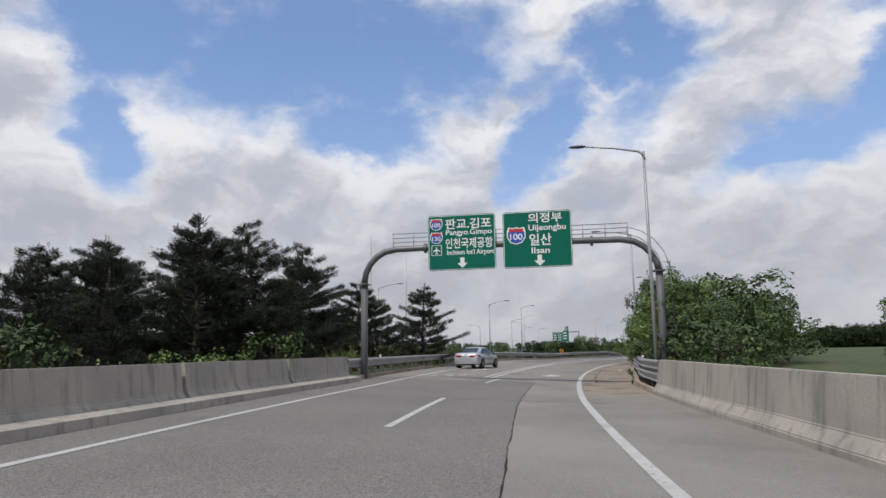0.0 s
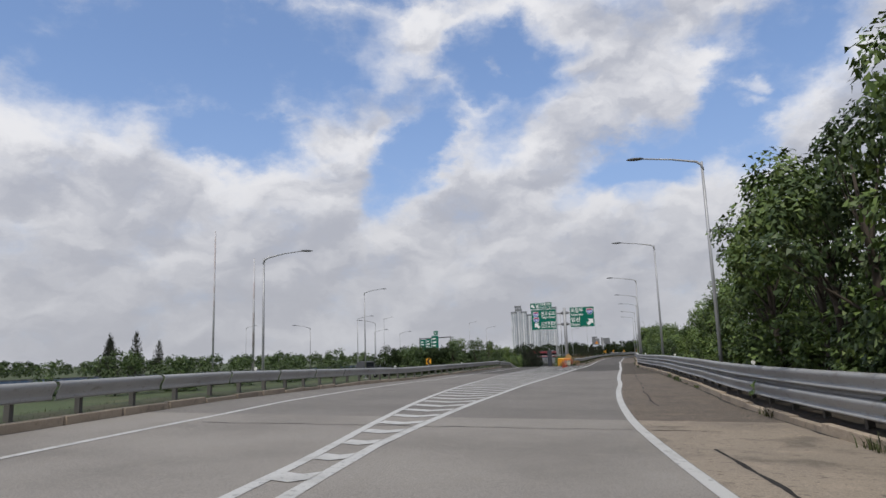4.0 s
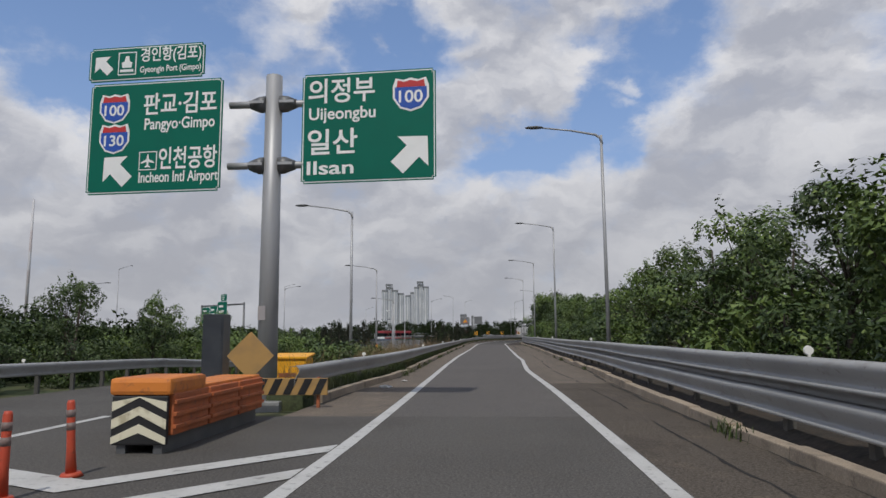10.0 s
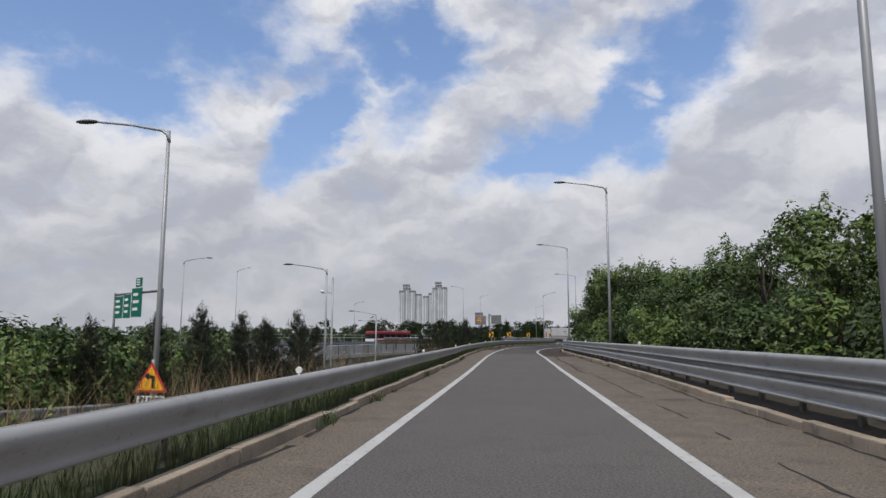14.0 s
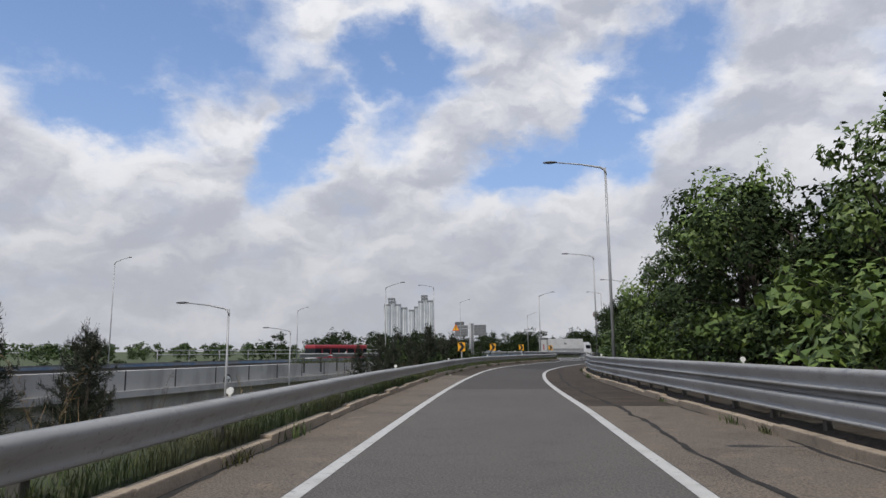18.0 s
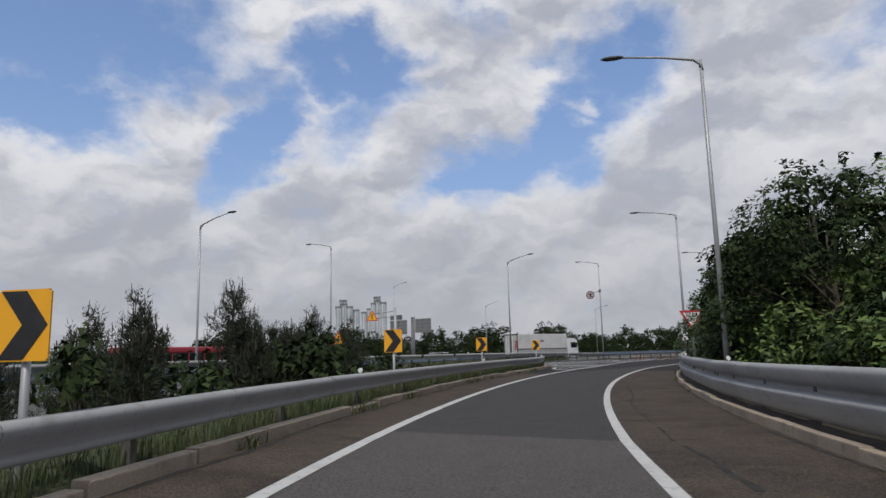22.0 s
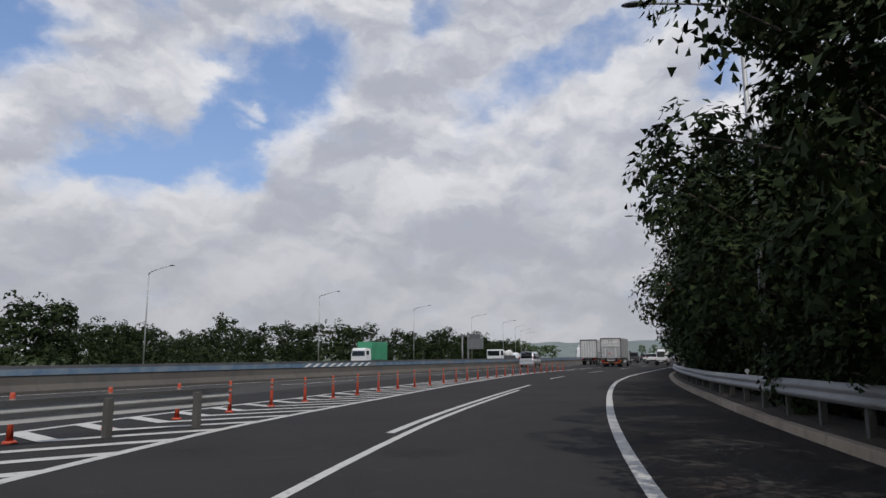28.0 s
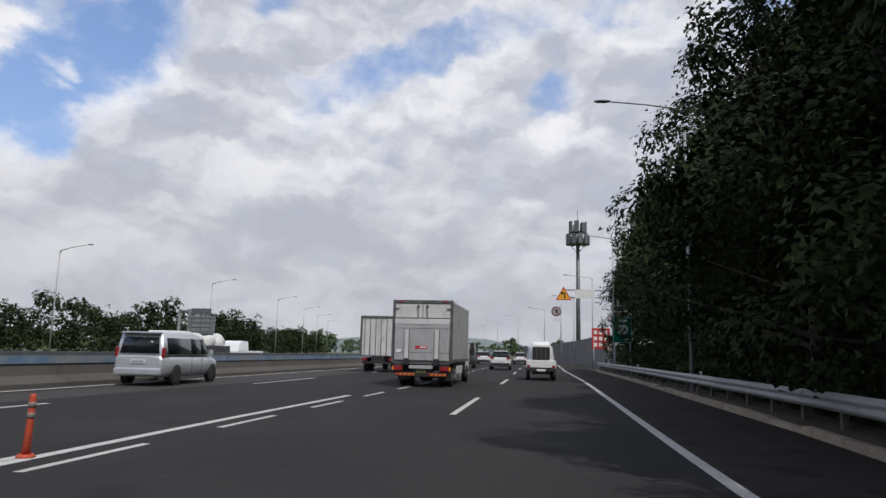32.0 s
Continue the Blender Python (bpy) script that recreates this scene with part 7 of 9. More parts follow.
while s < 440:
    h = float(TREE_TOP(s)) * rng.uniform(0.84, 1.05)
    lat = float(R_KERB(s)) + (0.9 if 40 < s < 76 else 1.5 if s < 76 else 2.2) + rng.uniform(0, 0.9) + (0.1 if 40 < s < 76 else 0.17) * h
    p = at(s, lat)
    # from here on part of the trees take the shade-darkened leaves
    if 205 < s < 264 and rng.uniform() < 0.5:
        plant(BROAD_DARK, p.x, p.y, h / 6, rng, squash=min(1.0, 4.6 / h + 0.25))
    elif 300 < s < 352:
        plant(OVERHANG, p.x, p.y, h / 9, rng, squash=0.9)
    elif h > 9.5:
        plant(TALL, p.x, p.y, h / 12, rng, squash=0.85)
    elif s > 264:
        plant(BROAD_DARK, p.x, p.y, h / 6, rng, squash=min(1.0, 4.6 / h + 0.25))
    elif h < 2.6:
        plant(BUSH, p.x, p.y, h / 2.6, rng)
    else:
        plant(BROAD[3:] if 38 < s < 76 else BROAD, p.x, p.y, h / 6, rng, squash=min(1.0, 4.2 / h + 0.2))
    if h > 3:
        q = at(s + 1.2, float(R_KERB(s)) + 2.3 + rng.uniform(0, 0.5))
        plant(BUSH if s < 264 else SHADE_BUSH, q.x, q.y, min(1.3, h / 4.2) * rng.uniform(0.6, 1.0), rng)
        for d in (3.2, 6.5) if s > 44 else ():
            q = at(s + rng.uniform(-1, 1), lat + d + rng.uniform(0, 1.5))
            back.append((q.x, q.y, height_at(q.x, q.y), h * rng.uniform(0.8, 1.0), s))
    s += 2.6 if h < 9.5 else 3.4
wood("wood_right", "dense green wood behind the roadside trees", FILL, [r for r in back if r[4] <= 264], rng)
wood("wood_right_dark", "dense tall dark wood behind the roadside trees", FILL_DARK, [r for r in back if r[4] > 264], rng)
for s, lat, h in ((314, 6.0, 8.2), (319, 5.8, 8.8), (324, 5.8, 9.2), (329, 6.1, 9.6), (338, 7.2, 10.2), (343, 7.4, 10.2), (349, 7.6, 10.4), (355, 10.5, 11), (362, 11.0, 13), (377, 8.4, 11.8), (382, 7.9, 12.2), (387, 7.5, 12.7), (392, 8.2, 12.3), (400, 11.7, 11.5), (408, 13.6, 11), (416, 14.6, 11)):
    p = at(s, lat)
    plant(TALL if h > 10.6 else OVERHANG, p.x, p.y, h / (12 if h > 10.6 else 9), rng, squash=0.95)

for s, lat, h in ((3, -13, 4.0), (8, -15, 4.5), (12, -12.5, 3.8), (16, -13, 4.4), (20, -14, 5.6), (22.5, -16, 6.4), (26, -14, 8.0), (29, -12.5, 7.6), (31, -16, 8.2), (34, -13, 7.4), (38, -14.5, 7.6), (41, -12.5, 6.2), (44, -12.0, 5.4), (45, -15.5, 5.6), (48.3, -10.3, 6.2),
                  (24, -19, 6.5), (34, -19, 7.0), (42, -18, 6.2), (14, -18, 5.0), (29, -21, 7.5)):
    p = at(s, lat)
    plant(PINES, p.x, p.y, h / 7, rng, squash=1.2)
for x, y, h in ((-106, 214, 8.2), (-109, 217, 7.4), (-104, 219, 8.8), (-112, 221, 8.0), (-101, 222, 7.0)):
    plant(YOUNG_PINES, x, y, (h - height_at(x, y)) / 7, rng, squash=0.7)
for i in range(18):
    s = 6 + i * 3.2
    p = at(s, float(L_KERB_0(s)) - 2.0 - rng.uniform(0, 1.6))
    plant(BUSH, p.x, p.y, rng.uniform(0.5, 0.9), rng)

for s, lat, h in ((21, 11.2, 2.9), (23, 13.0, 3.0), (24, 14.8, 2.7), (21.5, 15.4, 2.3), (26, 17.5, 2.4)):   # light shrubs behind the barrier
    p = at(s, lat)
    z = height_at(p.x, p.y) - 0.2
    plant(BROAD[4:], p.x, p.y, (h - z) / 6, rng, z)
for i in range(16):
    p = at(15 + i * 0.9, 8.5 + i * 0.9 + rng.uniform(0, 2))
    z = height_at(p.x, p.y) - 0.2
    plant(BUSH, p.x, p.y, (1.45 * rng.uniform(0.8, 1.1) - z) / 2.6, rng, z)


def clear(p):
    """True where no carriageway of the expressway lies."""
    a, b, d = MAIN.near(np.array([p.x]), np.array([p.y]))
    return abs(b[0]) > 20.5


# the wood on the left behind the fork and below the slope
rows = []
for i in range(110):
    s = 92 + i * 1.25 + rng.uniform(-1, 1)
    lat = (-33 if s < 132 else -21) - rng.uniform(0, 7) if s < 150 else -22 - rng.uniform(0, 9) - 0.12 * (s - 150)
    p = at(s, lat)
    if clear(p):
        rows.append((p.x, p.y, height_at(p.x, p.y) - 0.3, (2.8 if s < 132 else 3.2 if s < 150 else 2.6) * rng.uniform(0.6, 1.15)))
for i in range(110):
    s = 60 + i * 1.7
    p = at(s, -32 - rng.uniform(0, 30))
    if clear(p):
        rows.append((p.x, p.y, height_at(p.x, p.y) - 0.3, (2.9 if s < 135 else 3.9) * rng.uniform(0.6, 1.15)))
wood("wood_left", "low green wood below the ramp", FILL, rows, rng)
rows = []
for i in range(90):
    s = 134 + i * 0.75 + rng.uniform(-1, 1)
    p = at(s, -20.5 - rng.uniform(0, 10) - 0.12 * max(0, s - 150))
    if clear(p):
        rows.append((p.x, p.y, height_at(p.x, p.y) - 0.3, (3.1 if s < 165 else 2.4) * rng.uniform(0.7, 1.15)))
wood("wood_left_dark", "low dark green wood behind the fork", FILL_DARK, rows, rng)
for x, y, h in ((-30.5, 198, 3.9), (-29.5, 202, 3.8), (-31.5, 205, 3.9), (-29.0, 208, 3.2), (-30.5, 212, 3.5), (-33, 195, 4.0), (-34, 201, 4.2), (-29.5, 216, 2.9), (-32, 191, 3.6)):
    z = height_at(x, y) - 0.2
    plant(BROAD, x, y, (h - z) / 6, rng, z, squash=0.85)
for i in range(64):                          # shrubs of two greens on the far side of the branch
    s = 152 + i * 0.95 + rng.uniform(-0.6, 0.6)
    p = at(s, min(float(BRANCH(s)) - 4.6, -17.2) - rng.uniform(0, 5.5))
    z = height_at(p.x, p.y) - 0.3
    plant(BUSH, p.x, p.y, max(0.7, (1.5 * rng.uniform(0.45, 1.2) - z) / 2.6), rng, z, squash=0.8)
for s, lat, top in ((196, -18.5, 2.6), (199, -17.5, 3.2), (202, -19, 2.6), (205, -18, 3.0), (208, -19, 2.2), (193, -20, 2.4), (215, -20, 2.8), (218, -18.5, 3.6), (221, -22, 2.6), (224, -24, 3.2), (226, -20, 2.6), (228, -22, 3.0), (213, -23, 2.4),
                    (260.7, -11.8, 4.2), (259.4, -14.4, 3.8), (258.7, -16.8, 3.3), (264.5, -11.0, 3.5), (268.5, -11.0, 3.2), (267, -13.5, 3.0), (263.5, -13.0, 3.1), (256.5, -12.6, 2.8), (254.5, -10.8, 2.3), (261.8, -9.6, 2.6), (266, -9.8, 2.5), (270.5, -9.9, 2.2), (251, -12, 2.4), (258.8, -10.2, 2.4), (263.2, -10.6, 2.7), (267.3, -11.9, 2.7), (262.0, -12.2, 3.2), (265.2, -12.4, 2.9), (257.2, -14.6, 2.5), (255.8, -16.4, 2.2), (271.5, -12.0, 2.4)):
    p = at(s, lat)
    z = height_at(p.x, p.y)
    plant(YOUNG_PINES, p.x, p.y, (top - z) / 7, rng, z, squash=0.95)
for i in range(18):                          # dark scrub between the young pines
    p = at(254.5 + i * 1.0, -8.6 - 4.4 * rng.uniform())
    z = height_at(p.x, p.y) - 0.3
    plant(SHADE_BUSH, p.x, p.y, (1.5 * rng.uniform(0.6, 1.2) - z) / 2.6, rng, z, squash=0.7)
for i in range(70):
    s = 148 + (i % 36) * 3.0
    p = at(s, max(float(L_KERB(s)) - 3.0 - rng.uniform(0, 3.2), float(BRANCH(s)) + 3.9))
    z = height_at(p.x, p.y)
    plant(BUSH, p.x, p.y, rng.uniform(0.4, 0.7), rng, z - 0.2)
for i in range(40):
    s = 314 + i * 2.9
    p = at(s, float(R_KERB(s)) + 1.9 + rng.uniform(0, 0.5))
    plant(SHADE_BUSH, p.x, p.y, rng.uniform(0.6, 0.95), rng)
for s, lat, h in ((264.3, 5.5, 3.4), (266.2, 5.7, 3.8), (270, 5.6, 4.2)):
    p = at(s, lat)
    plant(BROAD, p.x, p.y, h / 6, rng)
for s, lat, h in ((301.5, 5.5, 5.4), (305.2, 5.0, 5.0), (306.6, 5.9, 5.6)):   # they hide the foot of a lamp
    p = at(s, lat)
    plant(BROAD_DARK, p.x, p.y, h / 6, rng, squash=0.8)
# beyond the expressway
rows = []
for i in range(205):
    a = -210 + i * 2.42 + rng.uniform(-1, 1)
    p = main_at(a, -36 - rng.uniform(0, 12))
    top = float(np.interp(a, [-210, -112, -104, -90, -40, 60, 140, 250], [0.4, 0.6, 5.0, 6.0, 7.0, 7.6, 7.0, 7])) * rng.uniform(0.55, 1.18)
    rows.append((p.x, p.y, height_at(p.x, p.y) - 0.3, top))
for i in range(46):
    a = -98 + i * 3
    p = main_at(a, -52 - rng.uniform(0, 40))
    rows.append((p.x, p.y, height_at(p.x, p.y) - 0.3, 7.5 * rng.uniform(0.7, 1.1)))
wood("wood_far", "row of dark green trees beyond the expressway", FILL_DARK, rows, rng)
rows = []
for i in range(420):
    az = radians(75 - 150 * i / 420)
    d = rng.uniform(330, 900)
    x, y = -10 - math.sin(az) * d, 330 + math.cos(az) * d
    s_, l_, _ = RAMP.near(np.array([x]), np.array([y]))
    a_, b_, _ = MAIN.near(np.array([x]), np.array([y]))
    if abs(l_[0]) < 30 or abs(b_[0]) < 30:
        continue
    rows.append((x, y, height_at(x, y) - 0.5, 5.0 + d * 0.011 * rng.uniform(0.4, 1.2)))
wood("wood_horizon", "distant belt of dark trees along the horizon", FAR, rows, rng)
discard(BROAD + OVERHANG + BROAD_DARK + TALL + FILL + FILL_DARK + FAR + BUSH + SHADE_BUSH + PINES + YOUNG_PINES)


# ---- grass strips and reeds ----
def tufts(name, label, rows, mat, height, width, seed, droop=0.35):
    """rows: points (x, y, z, scale); each carries a few bent blades. One object."""
    g = np.random.default_rng(seed)
    vs, fs = [], []
    for x, y, z, k in rows:
        a = g.uniform(0, 6.283)
        L, W = height * k * g.uniform(0.6, 1.25), width * g.uniform(0.7, 1.3)
        d = np.array((math.cos(a), math.sin(a), 0))
        n = np.array((-d[1], d[0], 0))
        o = np.array((x, y, z))
        m = o + d * L * droop * 0.3 + np.array((0, 0, L * 0.6))
        t = o + d * L * droop + np.array((0, 0, L))
        i = len(vs)
        vs += [o - n * W, o + n * W, m + n * W * 0.8, m - n * W * 0.8, t]
        fs += [(i, i + 1, i + 2, i + 3), (i + 3, i + 2, i + 4)]
    return tagged(from_data(name, vs, fs, mat), label, "grass", kind="stuff")


g_ = np.random.default_rng(3)
rows = []
for i in range(75000):
    s = g_.uniform(136, 291)
    lat = float(L_KERB(s)) - 0.22 - g_.uniform(0, 1.0) ** 1.6 * 1.9
    p = at(s, lat)
    rows.append((p.x, p.y, p.z + 0.12 - max(0, float(L_KERB(s)) - 0.9 - lat) * 0.15, 1.0))
tufts("grass_strip", "green grass strip under the left guardrail", rows, BLADE, 0.3, 0.0055, 5)
rows = []
for i in range(9000):
    s = g_.uniform(252, 326)
    p = at(s, float(OUTER_2(s)) - 0.35 - g_.uniform(0, 1.0) * 1.6)
    rows.append((p.x, p.y, p.z - 0.1, 1.0))
tufts("grass_strip_far", "dark green grass strip under the far guardrail", rows, BLADE, 0.42, 0.01, 9)
rows = []
for i in range(26000):
    s = g_.uniform(27, 136)
    lat = float(L_KERB_0(s)) - 0.25 - g_.uniform(0, 1.0) ** 1.6 * 1.5
    p = at(s, lat)
    rows.append((p.x, p.y, p.z - 0.14, 1.0))
tufts("grass_strip_outer", "green grass strip under the outer guardrail", rows, BLADE, 0.3, 0.01, 6)
rows = []
for i in range(26000):
    s = g_.uniform(137, 243)
    lat = float(L_KERB(s)) - 1.6 - g_.uniform(0, 1) ** 1.3 * 5
    if lat < float(BRANCH(s)) + 3.4:
        continue
    x, y = RAMP.xy(s, lat)
    rows.append((x, y, 0.0, float(g_.uniform(0.6, 1.3))))
hz = ground_height(np.array([r[0] for r in rows]), np.array([r[1] for r in rows]))
clump = [noise.noise(Vector((r[0] * 0.25, r[1] * 0.25, 0))) for r in rows]
rows = [(r[0], r[1], float(z), r[3]) for r, z, c in zip(rows, hz, clump) if c > -0.02]
tufts("reeds", "tall brown and green reeds on the slope beside the ramp", rows, REED, 0.95, 0.005, 8, 0.38)
rows = []
for i in range(50):
    s = g_.uniform(150, 240)
    x, y = RAMP.xy(s, float(L_KERB(s)) - 1.4 - g_.uniform(0, 2.6))
    rows.append((x, y, height_at(x, y) + 0.5, 1.0))
for i in range(50):
    s = g_.uniform(27, 55)
    x, y = RAMP.xy(s, float(L_KERB_0(s)) - 1.2 - g_.uniform(0, 1.2))
    rows.append((x, y, height_at(x, y) + 0.5, 1.0))
g2 = np.random.default_rng(4)
vs, fs = [], []
for x, y, z, k in rows:                      # feathery plumes on stalks
    a = g2.uniform(0, 6.283)
    d = np.array((math.cos(a), math.sin(a), 0)) * 0.25
    o = np.array((x, y, z - 0.6))
    for j in range(40):
        t = j / 40
        c = o + np.array((0, 0, 1.0 + 0.9 * t)) + d * t * t * 1.6
        q = g2.normal(size=3) * np.array((0.08, 0.08, 0.03)) + d * 0.22 + np.array((0, 0, 0.06))
        n = np.cross(q, g2.normal(size=3))
        n = n / (np.linalg.norm(n) + 1e-9) * 0.004
        i = len(vs)
        vs += [c - n, c + n, c + q * (1.4 - t)]
        fs.append((i, i + 1, i + 2))
    i = len(vs)
    e = np.array((0.007, 0.004, 0))
    vs += [o + e, o - e, o + np.array((0, 0, 1.1)) + e * 0.6, o + np.array((0, 0, 1.1)) - e * 0.6, o + np.array((0, 0, 1.9)) + d * 1.6]
    fs += [(i, i + 1, i + 2), (i + 1, i + 3, i + 2), (i + 2, i + 3, i + 4)]
tagged(from_data("reed_plumes", vs, fs, REED), "brown feathery reed plumes beside the guardrail", "grass", kind="stuff")

rows = []
for s0, f, sg in [(float(g_.uniform(30, 318)), R_KERB, 1) for _ in range(40)] + [(float(g_.uniform(140, 284)), L_KERB, -1) for _ in range(34)] + [(61.5, R_KERB, 1), (44, R_KERB, 1)]:
    big = float(g_.uniform(0.35, 1.0))
    for _ in range(int(60 * big)):
        s = s0 + float(g_.normal()) * 0.35 * big
        p = at(s, float(f(s)) - sg * 0.03 + float(g_.normal()) * 0.07)
        rows.append((p.x, p.y, p.z - 0.02, big))
tufts("kerb_weeds", "small green weeds growing out of the kerb joints", rows, BLADE, 0.26, 0.01, 15, 0.6)

rows = []
for i in range(7000):
    s = float(g_.choice([154.5, 157, 159.5, 163, 170, 176, 184])) + float(g_.normal()) * 1.5
    x, y = RAMP.xy(s, float(L_KERB(s)) - 2.9 + float(g_.normal()) * 0.7)
    rows.append((x, y, 0.0, float(g_.uniform(0.7, 1.25))))
hz = ground_height(np.array([r[0] for r in rows]), np.array([r[1] for r in rows]))
tufts("brown_reeds", "clumps of tall brown bent reeds behind the guardrail", [(r[0], r[1], float(z), r[3]) for r, z in zip(rows, hz)], REED, 1.15, 0.005, 18, 0.42)


# ---- vehicles ----
def car_paint(name, base, metal=0.5):
    return material(name, base, 0.32, metal, vary=((2.0, 0.4, 0.7, tuple(c * 0.9 for c in base), 0.6), (0.9, 0.6, 0.75, tuple(c * 0.75 for c in base), 0.35)), spec=0.6)


SILVER, WHITE_CAR, DARK_CAR = car_paint("silver_paint", (0.55, 0.57, 0.6)), car_paint("white_paint", (0.75, 0.76, 0.77), 0.0), car_paint("dark_paint", (0.06, 0.062, 0.068), 0.2)
GLASS = material("tinted_glass", (0.014, 0.017, 0.02), 0.06, spec=0.35)
TYRE = material("tyre_rubber", (0.018, 0.018, 0.019), 0.85, vary=((12, 0.45, 0.7, (0.035, 0.034, 0.033), 0.7),))
RIM = material("alloy_rim", (0.5, 0.51, 0.53), 0.35, 0.8)
LAMP_RED = material("red_lamp", (0.28, 0.01, 0.012), 0.2, spec=0.7)
LAMP_AMBER = material("amber_lamp", (0.8, 0.3, 0.03), 0.25)
TRIM = material("black_trim", (0.022, 0.022, 0.023), 0.55)
CHROME = material("chrome", (0.7, 0.7, 0.71), 0.15, 1.0)
OLIVE_PLATE = material("olive_plate", (0.2, 0.18, 0.06), 0.6)
STRIPE_RED = material("dull_red_stripe", (0.3, 0.03, 0.02), 0.6)
STRIPE_AMBER = material("dull_amber_stripe", (0.55, 0.2, 0.03), 0.6)
PLATE = material("number_plate", (0.7, 0.71, 0.72), 0.5)
BOX_ALU = material("box_aluminium", (0.45, 0.455, 0.46), 0.5, 0.25, vary=((1.2, 0.42, 0.68, (0.37, 0.37, 0.365), 0.8), (3.0, 0.55, 0.72, (0.27, 0.26, 0.245), 0.6, (1, 1, 0.3))), bump=0.05)
BOX_FRAME = material("box_frame", (0.13, 0.13, 0.13), 0.6, 0.3, vary=((3, 0.45, 0.7, (0.08, 0.078, 0.075), 0.8),))
BOX_WHITE = material("box_white", (0.62, 0.62, 0.61), 0.55, vary=((1.0, 0.42, 0.7, (0.52, 0.515, 0.5), 0.8), (4, 0.58, 0.72, (0.33, 0.32, 0.3), 0.5, (1, 1, 0.3))))


def loft(rings, smooth=True, caps=True):
    bm = bmesh.new()
    rs = [[bm.verts.new(p) for p in r] for r in rings]
    n = len(rs[0])
    for a, b in zip(rs, rs[1:]):
        for k in range(n):
            f = bm.faces.new((a[k], a[(k + 1) % n], b[(k + 1) % n], b[k]))
            f.smooth = smooth
    if caps:
        bm.faces.new(rs[0][::-1]), bm.faces.new(rs[-1])
    bmesh.ops.recalc_face_normals(bm, faces=bm.faces)
    return bm


def wheel(parent, x, y, r, w):
    """side: the sign of x."""
    sgn = 1 if x > 0 else -1
    bm = bmesh.new()
    prof = [(-w / 2, r * 0.62), (-w / 2, r * 0.93), (-w * 0.38, r), (w * 0.38, r), (w / 2, r * 0.93), (w / 2, r * 0.62)]
    rings = [[bm.verts.new((u, math.cos(a) * q, math.sin(a) * q)) for u, q in prof] for a in [2 * math.pi * i / 28 for i in range(28)]]
    for a, b in zip(rings, rings[1:] + rings[:1]):
        for k in range(len(prof) - 1):
            bm.faces.new((a[k], b[k], b[k + 1], a[k + 1])).smooth = True
    t = part("wheel", bm, TYRE, parent)
    t.matrix_basis = Matrix.Translation((x, y, r))
    bm = bmesh.new()
    bmesh.ops.create_cone(bm, cap_ends=True, segments=24, radius1=r * 0.62, radius2=r * 0.62, depth=w * 0.7, matrix=pose(-sgn * w * 0.08, 0, 0, 0, 90))
    part("rim_well", bm, TRIM, t)
    bm = bmesh.new()
    for i in range(10):
        box(bm, -0.014, 0.014, -r * 0.065, r * 0.065, r * 0.1, r * 0.6, 0.0, pose(sgn * w * 0.36, 0, 0, i * 36))
    bmesh.ops.create_cone(bm, cap_ends=True, segments=12, radius1=r * 0.16, radius2=r * 0.14, depth=0.03, matrix=pose(sgn * w * 0.38, 0, 0, 0, 90))
    part("rim", bm, RIM, t)


def shell(stations):
    """Lower body: rows of (y, half width, low, high)."""
    rings = []
    for y, w, lo, hi in stations:
        d = hi - lo
        right = [(w * 0.86, y, lo), (w * 0.97, y, lo + d * 0.18), (w, y, lo + d * 0.5), (w * 0.985, y, lo + d * 0.78), (w * 0.93, y, lo + d * 0.94), (w * 0.8, y, hi), (w * 0.35, y, hi + 0.02)]
        rings.append(right + [(-x, q, z) for x, q, z in right[::-1]])
    return loft(rings)


def cabin(stations):
    """Greenhouse: rows of (y, half width at belt, belt, half width at top, top)."""
    rings = []
    for y, w, lo, wt, hi in stations:
        right = [(w, y, lo - 0.02), (w * 0.55 + wt * 0.45, y, lo + (hi - lo) * 0.5), (wt, y, hi - 0.03), (wt * 0.85, y, hi)]
        rings.append(right + [(-x, q, z) for x, q, z in right[::-1]])
    return loft(rings)


def strip_on(a, b, width, up=0.012):
    """A thin bar between two points, as a pillar or moulding."""
    return tubed([a, b], width, 6)


